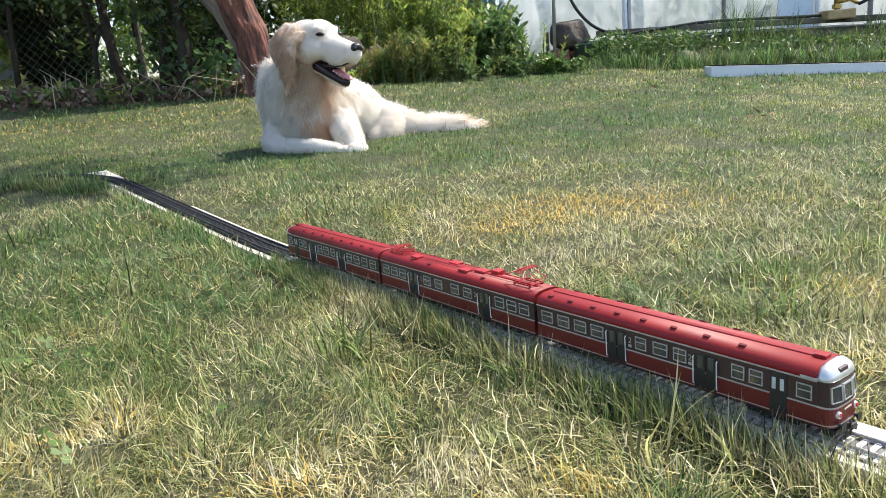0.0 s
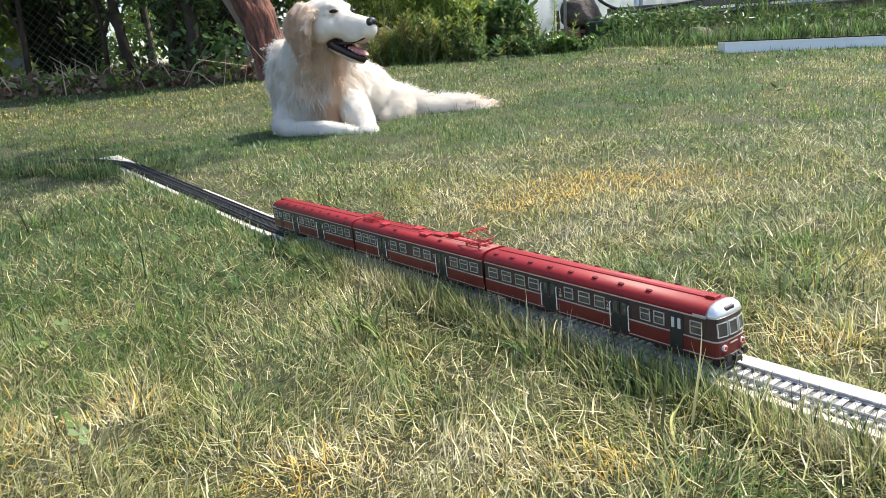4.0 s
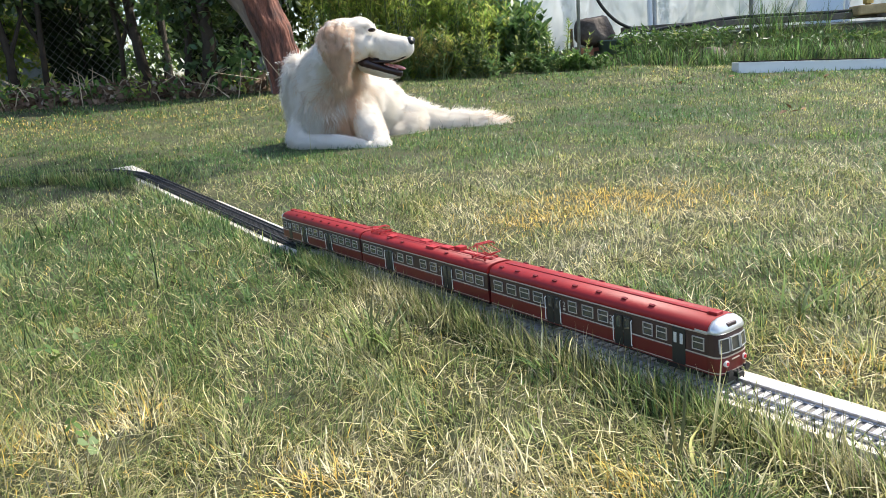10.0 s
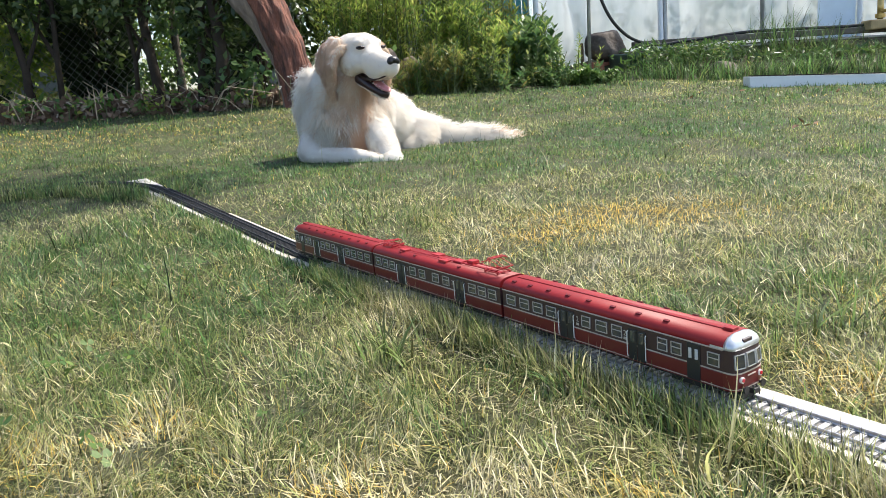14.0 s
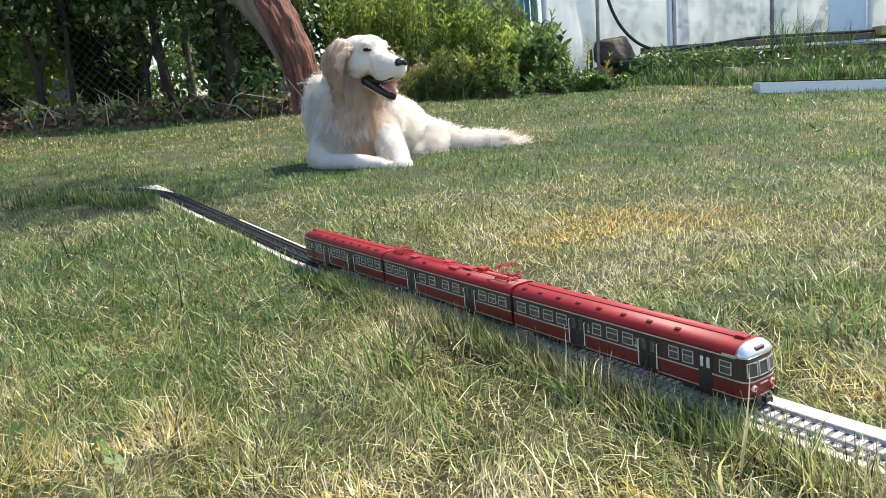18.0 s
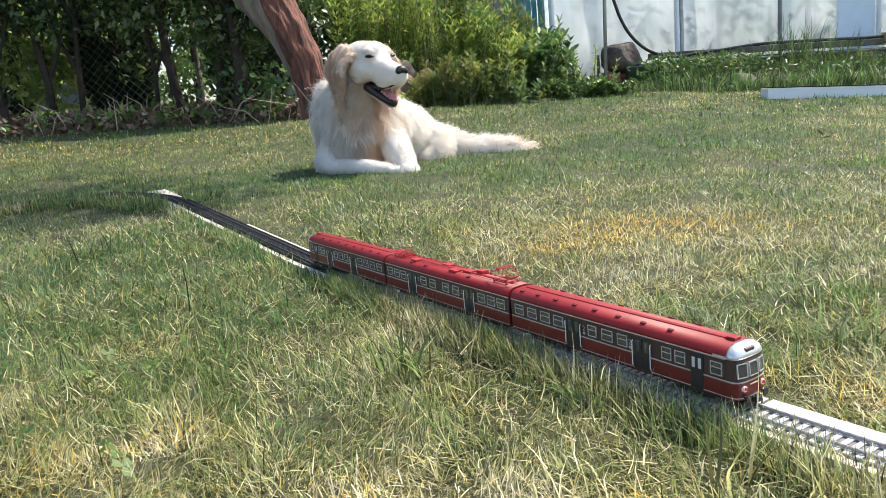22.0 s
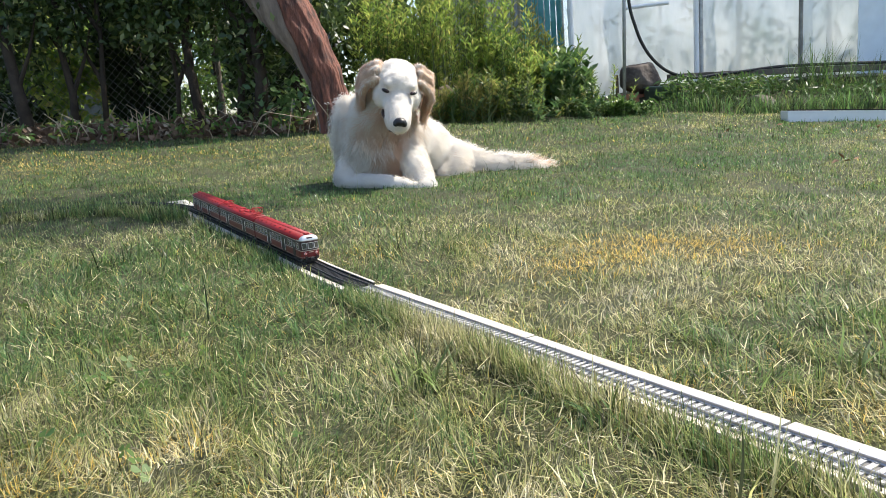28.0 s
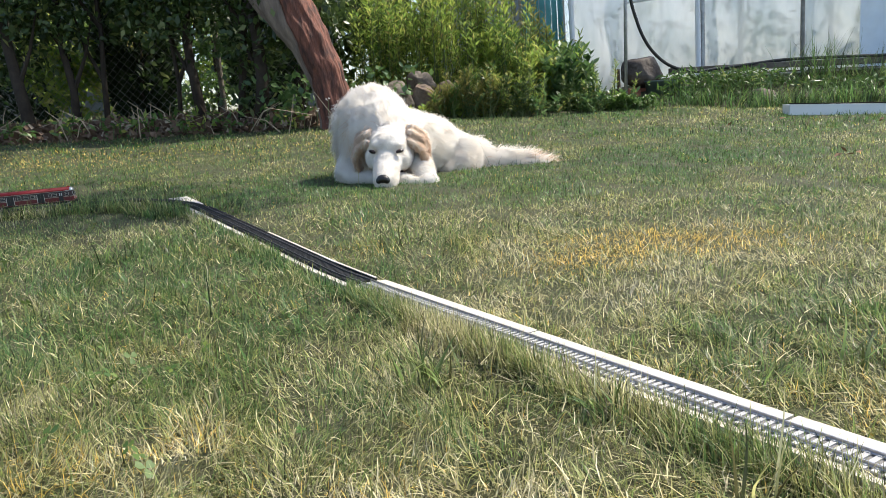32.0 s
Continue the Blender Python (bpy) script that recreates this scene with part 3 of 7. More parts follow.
    for x0, x1 in ((-0.060, -0.046),):
        part("equipment_box", box(x0, x1, -0.0122, 0.0122, 0.0040, 0.0079, 0.0006), M_RUN, car)
    gangway(car, -HL)
    return car


def middle_car():
    car = thing("railcar", "dark red model motor railcar with two red pantographs", "model train", "train cars")
    car_shell(car, 0.0)
    for side in (-1, 1):
        for a in (-0.1165, -0.1000, -0.0840, -0.0390, -0.0195, 0.0070, 0.0265, 0.0725, 0.0885, 0.1045):
            window_part(car, a, a + 0.0122, side)
        door_part(car, -0.0655, -0.0490, side)
        door_part(car, 0.0490, 0.0655, side)
        for a in (-0.0440, 0.0440):
            m = Matrix.Translation((a, side * (HW + 0.0002), 0.0278)) @ Matrix.Rotation(math.pi if side > 0 else 0, 4, "Z") @ Matrix.Rotation(math.pi / 2, 4, "X")
            piece("class_number", TWO, car, m)
    roof_vents(car, [-0.060, -0.030, 0.055], 0.0)
    pantograph_part(car, 0.100, 0.012)
    pantograph_part(car, -0.100, 0.004)
    for x0, x1, y, h in ((0.030, 0.044, 0.0, 0.0022), (0.050, 0.060, 0.004, 0.0042), (0.012, 0.026, -0.006, 0.0016), (-0.070, -0.058, -0.005, 0.0018), (-0.016, -0.002, 0.004, 0.0018)):
        part("roof_box", box(x0, x1, y - 0.0045, y + 0.0045, ZT - 0.0016, ZT + h, 0.0005), M_PANTO, car, "red equipment box on the roof")
    for y in (-0.0042, 0.0042):
        bm = tube([(-0.105, y, ZT + 0.0016), (-0.03, y * 1.3, ZT + 0.0012), (0.045, y, ZT + 0.0014), (0.105, y, ZT + 0.0016)], 0.0005, 6)
        part("roof_cable", bm, M_PANTO, car, "red roof busbar")
    for x in (-0.083, 0.083):
        bogie_part(car, x)
    for x0, x1 in ((-0.058, -0.030), (-0.024, 0.016), (0.022, 0.056)):
        part("equipment_box", box(x0, x1, -0.0126, 0.0126, 0.0036, 0.0079, 0.0006), M_RUN, car)
    gangway(car, -HL)
    gangway(car, HL)
    return car


first = driving_car()
cars = [first, middle_car(), copy_thing(first, pose(0, 0, 0))]


# ---- the dog: a pale golden retriever lying on the lawn ----
def coat(name, color, second, vary):
    """Hair: soft, and lets part of the light through."""
    m = material(name, color, 0.85, vary=vary, scale=9.0, second=second, spec=0.12, sheen=0.2)
    n, l = m.node_tree.nodes, m.node_tree.links
    tr, mx = n.new("ShaderNodeBsdfTranslucent"), n.new("ShaderNodeMixShader")
    b = n["Principled BSDF"]
    l.new(b.inputs["Base Color"].links[0].from_socket, tr.inputs["Color"])
    mx.inputs["Fac"].default_value = 0.35
    l.new(b.outputs["BSDF"], mx.inputs[1])
    l.new(tr.outputs["BSDF"], mx.inputs[2])
    l.new(mx.outputs["Shader"], n["Material Output"].inputs["Surface"])
    return m


M_COAT = coat("cream-white coat", (0.88, 0.845, 0.795), (0.86, 0.80, 0.72), 0.06)
M_TAN = coat("golden-tan coat", (0.70, 0.49, 0.35), (0.80, 0.64, 0.50), 0.16)
M_NOSE = material("black wet nose", (0.012, 0.011, 0.011), 0.3, vary=0.2, scale=40.0, bump=0.2)
M_EYE = material("dark brown eye", (0.012, 0.007, 0.004), 0.22, vary=0.2, scale=40.0, spec=0.3)
M_LIP = material("dark lip skin", (0.030, 0.011, 0.011), 0.35, vary=0.3, scale=30.0)
M_TONGUE = material("pink tongue", (0.62, 0.25, 0.25), 0.35, vary=0.15, scale=30.0)
M_TOOTH = material("tooth", (0.8, 0.76, 0.66), 0.3, vary=0.1, scale=30.0)

DOG = Vector((-0.15, 2.5, 0.05))
dog = thing("dog", "pale cream golden retriever lying on the lawn", "dog", m=Matrix.Translation(DOG))


def blob(bm, c, r, rot=None):
    """An ellipsoid of radii r about c."""
    m = Matrix.Translation(c) @ (rot or Matrix.Identity(4)) @ Matrix.Diagonal((*r, 1))
    bmesh.ops.create_icosphere(bm, subdivisions=3, radius=1.0, matrix=m)


def limb(bm, pts, radii):
    """Overlapping balls along a line, as the flesh of a limb."""
    pts = [Vector(p) for p in pts]
    for i in range(len(pts) - 1):
        n = max(2, int((pts[i + 1] - pts[i]).length / (min(radii[i], radii[i + 1]) * 0.5)))
        for k in range(n + 1):
            t = k / n
            r = radii[i] * (1 - t) + radii[i + 1] * t
            bmesh.ops.create_icosphere(bm, subdivisions=2, radius=r, matrix=Matrix.Translation(pts[i].lerp(pts[i + 1], t)))


def fused(bm, voxel, smooth):
    """Melts overlapping lumps into one smooth skin; gives vertices and triangles."""
    me = bpy.data.meshes.new("flesh")
    bm.to_mesh(me)
    bm.free()
    ob = new("flesh", me)
    r = ob.modifiers.new("fuse", "REMESH")
    r.mode, r.voxel_size = "VOXEL", voxel
    s = ob.modifiers.new("smooth", "SMOOTH")
    s.factor, s.iterations = 0.6, smooth
    bpy.context.view_layer.update()
    ev = ob.evaluated_get(bpy.context.evaluated_depsgraph_get())
    em = ev.to_mesh()
    em.calc_loop_triangles()
    V = np.empty(len(em.vertices) * 3, np.float32)
    em.vertices.foreach_get("co", V)
    T = np.empty(len(em.loop_triangles) * 3, np.int32)
    em.loop_triangles.foreach_get("vertices", T)
    ev.to_mesh_clear()
    bpy.data.objects.remove(ob)
    bpy.data.meshes.remove(me)
    return V.reshape(-1, 3), T.reshape(-1, 3)


def furred(name, V, T, parent, n, length, width, flow, tan=None, lift=0.35, mats=None, clump=0.02, seed=1, bare=None, m=None, label=""):
    """Skin plus a coat of tapered hairs lying along flow(p) -> direction; tan(p): share of tan hairs; bare(p): where none grow."""
    rng = np.random.default_rng(seed)
    A, B, C = V[T[:, 0]], V[T[:, 1]], V[T[:, 2]]
    N = np.cross(B - A, C - A)
    area = np.linalg.norm(N, axis=1)
    N = N / (area[:, None] + 1e-12)
    pick = rng.choice(len(T), n, p=area / area.sum())
    u, v = rng.random(n), rng.random(n)
    flip = u + v > 1
    u[flip], v[flip] = 1 - u[flip], 1 - v[flip]
    P = A[pick] + (B - A)[pick] * u[:, None] + (C - A)[pick] * v[:, None]
    Nn = N[pick]
    if bare is not None:
        keep = ~bare(P)
        P, Nn = P[keep], Nn[keep]
        n = len(P)
    # hairs gather in locks: a lock shares its lean
    cell = np.floor(P / clump).astype(np.int64)
    h = (cell[:, 0] * 73856093) ^ (cell[:, 1] * 19349663) ^ (cell[:, 2] * 83492791)
    lock = np.stack([np.sin(h * 0.137 + k) for k in (0.0, 2.1, 4.2)], 1)
    D = flow(P) + lock * 0.34 + rng.normal(0, 0.26, (n, 3))
    D = D - Nn * np.sum(D * Nn, 1, keepdims=True)
    D = D / (np.linalg.norm(D, axis=1, keepdims=True) + 1e-9)
    L = (length(P) if callable(length) else np.full(n, length)) * rng.uniform(0.55, 1.25, n)
    lf = lift * rng.uniform(0.5, 1.5, n)
    mid = P + (D + Nn * lf[:, None]) * (L * 0.55)[:, None]
    tip = mid + (D + Nn * (lf * 0.25)[:, None] + np.array([0, 0, -0.14]) + lock * 0.34) * (L * 0.5)[:, None]
    S = np.cross(D, Nn) + rng.normal(0, 0.3, (n, 3))
    S = S / (np.linalg.norm(S, axis=1, keepdims=True) + 1e-9) * (width * rng.uniform(0.6, 1.4, n))[:, None] / 2
    P0 = P - Nn * 0.002
    HV = np.stack([P0 - S, P0 + S, mid + S * 0.8, mid - S * 0.8, tip], 1).reshape(-1, 3)
    b = np.arange(n)[:, None] * 5 + len(V)
    HT = np.concatenate([b + np.array([0, 1, 2]), b + np.array([0, 2, 3]), b + np.array([3, 2, 4])])
    mats = mats or [M_COAT, M_TAN]
    me = mesh_of(name, np.concatenate([V, HV]), np.concatenate([T, HT]), mats, True)
    idx = np.zeros(len(T) + len(HT), np.int32)
    if tan is not None:
        ts = tan(P)
        ft = (0.55 * (0.5 + 0.5 * np.sin(h * 0.731)) + 0.45 * rng.random(n) < ts).astype(np.int32)
        idx[len(T):] = np.tile(ft, 3)
        cen = (A + B + C) / 3
        idx[:len(T)] = (tan(cen) > 0.8).astype(np.int32)
    me.polygons.foreach_set("material_index", idx)
    # the coat shades as one soft surface, its locks only slightly turned
    vn = np.zeros_like(V)
    for c in range(3):
        np.add.at(vn, T[:, c], N * area[:, None])
    hn = np.repeat(Nn + lock * 0.30 + rng.normal(0, 0.06, (n, 3)) + D * 0.15, 5, axis=0)
    al = np.concatenate([vn, hn])
    al = al / (np.linalg.norm(al, axis=1, keepdims=True) + 1e-9)
    me.normals_split_custom_set_from_vertices(al.tolist())
    ob = new(name, me)
    ob.parent = parent
    if m is not None:
        ob.matrix_basis = m
    return tagged(ob, label)


def W2D(*pts):
    return [Vector(p) - DOG for p in pts]


def build_dog():
    dv = np.array(DOG)
    # torso: chest, ribs, loin, croup
    bm = bmesh.new()
    limb(bm, W2D((-0.275, 2.44, 0.165), (-0.21, 2.50, 0.175), (-0.115, 2.585, 0.155), (-0.025, 2.69, 0.115)), [0.120, 0.126, 0.112, 0.084])
    blob(bm, W2D((-0.255, 2.385, 0.15))[0], (0.105, 0.085, 0.105))
    blob(bm, W2D((-0.325, 2.45, 0.20))[0], (0.090, 0.09, 0.120))
    blob(bm, W2D((-0.345, 2.45, 0.265))[0], (0.062, 0.075, 0.070))
    blob(bm, W2D((-0.185, 2.44, 0.17))[0], (0.075, 0.09, 0.105))
    V, T = fused(bm, 0.011, 6)

    def flow_body(P):
        return np.tile(np.array([[0.55, 0.6, -0.45]]), (len(P), 1))

    def tan_body(P):
        w = P + dv
        front = np.exp(-(((w[:, 0] + 0.215 + 0.35 * (w[:, 2] - 0.15)) / 0.075) ** 2)) * np.clip((2.42 - w[:, 1]) / 0.05, 0, 1)
        return np.clip(0.03 + 0.85 * front + 0.14 * np.sin(60 * w[:, 0]) * np.sin(47 * w[:, 2]) * front, 0, 1)

    def len_body(P):
        w = P + dv
        return 0.032 + 0.026 * np.clip((2.45 - w[:, 1]) / 0.1, 0, 1)

    def flow_chest(P):
        w = P + dv
        f = np.clip((2.44 - w[:, 1]) / 0.08, 0, 1)[:, None]
        return np.array([[0.55, 0.6, -0.45]]) * (1 - f) + np.array([[0.05, -0.1, -1.0]]) * f

    furred("torso", V, T, dog, 62000, len_body, 0.0011, flow_chest, tan_body, seed=2, clump=0.026, lift=0.46, label="thick wavy cream-white coat")
    # neck with its ruff, pivoted at the withers; runs along +z
    bm = bmesh.new()
    limb(bm, [(0, 0, -0.06), (0, 0, 0.05), (0.005, 0, 0.13), (0.01, 0, 0.190)], [0.116, 0.108, 0.084, 0.048])
    V, T = fused(bm, 0.010, 5)
    furred("neck", V, T, dog, 36000, lambda P: (0.028 + 0.024 * (P[:, 0] > 0.02)) * np.clip((0.20 - P[:, 2]) / 0.08, 0.12, 1), 0.0011, lambda P: np.tile(np.array([[0.0, 0.0, -1.0]]), (len(P), 1)),
           lambda P: np.clip(0.03 + 0.68 * np.clip((P[:, 0] - 0.025) / 0.05, 0, 1), 0, 1), seed=3, clump=0.024, lift=0.46, label="thick neck ruff, tan at the throat")
    # forelegs
    bm = bmesh.new()
    limb(bm, W2D((-0.33, 2.42, 0.13), (-0.365, 2.365, 0.080), (-0.345, 2.33, 0.066)), [0.070, 0.050, 0.036])
    limb(bm, W2D((-0.355, 2.335, 0.064), (-0.23, 2.255, 0.058), (-0.165, 2.215, 0.046)), [0.034, 0.029, 0.026])
    blob(bm, W2D((-0.135, 2.197, 0.043))[0], (0.040, 0.026, 0.020), Matrix.Rotation(-0.5, 4, "Z"))
    V, T = fused(bm, 0.006, 4)
    furred("foreleg", V, T, dog, 9500, 0.018, 0.0013, lambda P: np.tile(np.array([[0.8, -0.5, -0.3]]), (len(P), 1)), seed=4, clump=0.02, lift=0.25, label="folded white foreleg lying across")
    bm = bmesh.new()
    limb(bm, W2D((-0.18, 2.40, 0.15), (-0.145, 2.33, 0.105), (-0.120, 2.265, 0.070), (-0.110, 2.225, 0.052)), [0.070, 0.052, 0.040, 0.033])
    blob(bm, W2D((-0.104, 2.198, 0.046))[0], (0.034, 0.042, 0.025))
    for dx in (-0.022, -0.008, 0.007, 0.021):
        blob(bm, W2D((-0.104 + dx, 2.166 + abs(dx) * 0.3, 0.041))[0], (0.0095, 0.014, 0.014))
    V, T = fused(bm, 0.005, 3)
    furred("foreleg", V, T, dog, 9500, 0.016, 0.0013, lambda P: np.tile(np.array([[0.3, -0.4, -0.9]]), (len(P), 1)), lambda P: np.full(len(P), 0.10), seed=5, clump=0.02, lift=0.25, label="white foreleg stretched forward with a broad paw")
    # hind leg: thigh, hock and foot on the near flank
    bm = bmesh.new()
    blob(bm, W2D((-0.012, 2.62, 0.112))[0], (0.078, 0.098, 0.086), Matrix.Rotation(0.6, 4, "Z"))
    limb(bm, W2D((-0.005, 2.57, 0.09), (-0.045, 2.535, 0.068), (-0.015, 2.52, 0.050), (0.045, 2.56, 0.050)), [0.065, 0.042, 0.030, 0.030])
    V, T = fused(bm, 0.008, 5)
    furred("hind_leg", V, T, dog, 20000, 0.028, 0.0012, lambda P: np.tile(np.array([[0.8, 0.25, -0.6]]), (len(P), 1)), lambda P: np.full(len(P), 0.06), seed=6, clump=0.028, label="folded white hind leg")
    bm = bmesh.new()
    limb(bm, W2D((0.04, 2.69, 0.10), (0.085, 2.66, 0.075)), [0.07, 0.055])
    V, T = fused(bm, 0.008, 4)
    furred("breeches", V, T, dog, 14000, 0.046, 0.0014, lambda P: np.tile(np.array([[0.9, 0.1, -0.5]]), (len(P), 1)), lambda P: np.full(len(P), 0.12), seed=7, clump=0.028, label="shaggy white fur at the haunch")
    # tail: a plume on the grass
    bm = bmesh.new()
    limb(bm, W2D((0.02, 2.68, 0.080), (0.10, 2.67, 0.054), (0.20, 2.66, 0.042), (0.275, 2.65, 0.036)), [0.054, 0.044, 0.036, 0.020])
    V, T = fused(bm, 0.006, 3)
    furred("tail", V, T, dog, 20000, lambda P: 0.040 + 0.030 * np.clip((P[:, 0] - 0.22) / 0.2, 0, 1), 0.0014, lambda P: np.tile(np.array([[1.0, -0.12, -0.30]]), (len(P), 1)),
           lambda P: np.clip((P[:, 0] - 0.30) / 0.25, 0.0, 0.40), seed=8, clump=0.024, lift=0.55, label="feathered cream tail lying on the grass")


HS = 1.18


def build_head():
    """Head in its own space: the muzzle along +x, the dog's left at +y; pivot in the middle of the skull."""
    k = HS
    bm = bmesh.new()
    blob(bm, (-0.012 * k, 0, 0.000 * k), (0.070 * k, 0.062 * k, 0.055 * k))
    blob(bm, (0.030 * k, 0, 0.008 * k), (0.044 * k, 0.050 * k, 0.045 * k))
    for s in (-1, 1):
        blob(bm, (0.018 * k, s * 0.034 * k, -0.022 * k), (0.050 * k, 0.030 * k, 0.036 * k))
        blob(bm, (0.106 * k, s * 0.015 * k, -0.044 * k), (0.043 * k, 0.0185 * k, 0.027 * k))
        blob(bm, (0.046 * k, s * 0.027 * k, 0.026 * k), (0.024 * k, 0.016 * k, 0.010 * k))
    limb(bm, [(0.045 * k, 0, -0.014 * k), (0.095 * k, 0, -0.030 * k), (0.138 * k, 0, -0.037 * k)], [0.042 * k, 0.036 * k, 0.029 * k])
    V, T = fused(bm, 0.0055, 6)

    def bare(P):
        e = np.minimum(np.linalg.norm(P - np.array([0.068 * k, 0.0315 * k, 0.014 * k]), axis=1), np.linalg.norm(P - np.array([0.068 * k, -0.0315 * k, 0.014 * k]), axis=1))
        return (e < 0.0130 * k) | (P[:, 0] > 0.152 * k)

    def flow(P):
        f = np.zeros_like(P)
        f[:, 0] = -1.0
        f[:, 2] = -0.25
        f[:, 1] = np.sign(P[:, 1]) * 0.25
        return f

    head = furred("head", V, T, dog, 26000, lambda P: np.clip(0.0075 + 0.05 * np.clip(0.03 - P[:, 0], 0, 0.12) - 0.03 * np.clip(P[:, 0] - 0.08, 0, 0.1), 0.005, 0.013), 0.0010, flow,
                  lambda P: np.clip(0.04 + 0.40 * np.clip((-P[:, 2] - 0.015) / 0.05, 0, 1) * (P[:, 0] < 0.05) + 0.30 * np.exp(-((P[:, 0] - 0.074 * k) / 0.02) ** 2 - ((np.abs(P[:, 1]) - 0.024 * k) / 0.014) ** 2 - ((P[:, 2] + 0.002) / 0.016) ** 2), 0, 1), lift=0.10, seed=11, clump=0.012, bare=bare, label="broad cream-white head with a dark nose")
    bm = bmesh.new()
    blob(bm, (0.157 * k, 0, -0.0225 * k), (0.0125 * k, 0.0155 * k, 0.0105 * k))
    for s in (-1, 1):
        blob(bm, (0.158 * k, s * 0.0105 * k, -0.0265 * k), (0.010 * k, 0.0075 * k, 0.008 * k))
    blob(bm, (0.157 * k, 0, -0.037 * k), (0.006 * k, 0.005 * k, 0.009 * k))
    V, T = fused(bm, 0.0022, 2)
    me = mesh_of("nose", V, T, M_NOSE, True)
    tagged(piece("nose", me, head), "black nose")
    for s in (-1, 1):
        # almond eye in its dark lids, under a brow
        nrm = Vector((0.74, s * 0.62, 0.20)).normalized()
        along = Vector((-s * 0.62, 0.74, 0)).cross(nrm).cross(nrm).normalized()
        m3 = Matrix((nrm, along, nrm.cross(along))).transposed().to_4x4()
        c = Vector((0.0700 * k, s * 0.0352 * k, 0.0135 * k))
        bm = bmesh.new()
        bmesh.ops.create_uvsphere(bm, u_segments=16, v_segments=10, radius=k, matrix=Matrix.Translation(c + nrm * 0.0022 * k) @ m3 @ Matrix.Diagonal((0.0056, 0.0082, 0.0038, 1)))
        part("eye", bm, M_EYE, head, "dark brown eye", smooth=True)
        bm = bmesh.new()
        bmesh.ops.create_uvsphere(bm, u_segments=16, v_segments=10, radius=k, matrix=Matrix.Translation(c + nrm * 0.0005 * k) @ m3 @ Matrix.Diagonal((0.0052, 0.0118, 0.0050, 1)))
        part("eyelid", bm, M_LIP, head, "dark eye rim", smooth=True)
        # ear: a wide hanging lobe, feathered at its edge
        bm = bmesh.new()
        for dx, top, low, r in ((-0.048, 0.026, -0.064, 0.011), (-0.026, 0.038, -0.096, 0.013), (-0.002, 0.034, -0.094, 0.012), (0.020, 0.020, -0.066, 0.009)):
            limb(bm, [(dx * k, s * 0.055 * k, top * k), ((dx - 0.003) * k, s * 0.081 * k, (top - 0.022) * k), ((dx * 0.95) * k, s * 0.091 * k, (top + low) / 2 * k), ((dx * 0.6 - 0.002) * k, s * 0.084 * k, low * k)], [r * 0.9 * k, r * k, r * k, r * 0.6 * k])
        V, T = fused(bm, 0.0055, 4)
        furred("ear", V, T, head, 8500, lambda P: 0.017 + 0.22 * np.clip(-P[:, 2] - 0.03, 0, 0.12), 0.0014, lambda P: np.tile(np.array([[0.12, 0.0, -1.0]]), (len(P), 1)),
               lambda P: np.clip(0.96 - 6.0 * np.clip(P[:, 2] - 0.012, 0, 0.1) - 0.20 * np.clip((P[:, 0] - 0.0) / 0.03, 0, 1), 0.50, 0.96), lift=0.22, seed=14 + s, clump=0.012, mats=[M_COAT, M_TAN], label="drooping tan ear with long hair")
        # upper lip: dark edge of the mouth
        bm = tube([(0.152 * k, s * 0.006 * k, -0.053 * k), (0.134 * k, s * 0.019 * k, -0.062 * k), (0.100 * k, s * 0.024 * k, -0.067 * k), (0.066 * k, s * 0.027 * k, -0.064 * k), (0.050 * k, s * 0.030 * k, -0.058 * k)],
                  [0.0024 * k, 0.0028 * k, 0.0034 * k, 0.0042 * k, 0.0036 * k], 8)
        part("upper_lip", bm, M_LIP, head, "dark upper lip", smooth=True)
    # lower jaw, hinged below the eyes; its origin is the hinge
    bm = bmesh.new()
    limb(bm, [(0.0, 0, -0.004 * k), (0.042 * k, 0, -0.008 * k), (0.072 * k, 0, -0.008 * k), (0.084 * k, 0, -0.006 * k)], [0.026 * k, 0.022 * k, 0.016 * k, 0.013 * k])
    for s in (-1, 1):
        limb(bm, [(0.0, s * 0.020 * k, -0.004 * k), (0.045 * k, s * 0.015 * k, -0.006 * k), (0.082 * k, s * 0.007 * k, -0.005 * k)], [0.018 * k, 0.012 * k, 0.009 * k])
    V, T = fused(bm, 0.0045, 3)
    jaw = furred("lower_jaw", V, T, head, 2600, 0.008, 0.0016, lambda P: np.tile(np.array([[-1.0, 0.0, -0.2]]), (len(P), 1)), lift=0.2, seed=21, clump=0.012, bare=lambda P: P[:, 2] > -0.014, label="lower jaw with dark lips and pink tongue",
                 mats=[M_COAT, M_LIP], tan=lambda P: (P[:, 2] > -0.015).astype(float), m=Matrix.Translation((0.040 * k, 0, -0.060 * k)))
    # mouth lining and tongue ride with the jaw as parts of its mesh
    bm = bmesh.new()
    bm.from_mesh(jaw.data)
    n0 = len(bm.faces)
    blob(bm, (0.050 * k, 0, 0.006 * k), (0.042 * k, 0.015 * k, 0.006 * k))
    blob(bm, (0.082 * k, 0, 0.009 * k), (0.018 * k, 0.013 * k, 0.0050 * k))
    n1 = len(bm.faces)
    for s in (-1, 1):
        for i in range(5):
            x = (0.036 + 0.011 * i) * k
            bmesh.ops.create_cone(bm, cap_ends=True, segments=6, radius1=0.003 * k, radius2=0.0006 * k, depth=(0.008 + (0.006 if i == 4 else 0)) * k, matrix=Matrix.Translation((x, s * (0.0175 - 0.0022 * i) * k, 0.006 * k)))
    bm.faces.ensure_lookup_table()
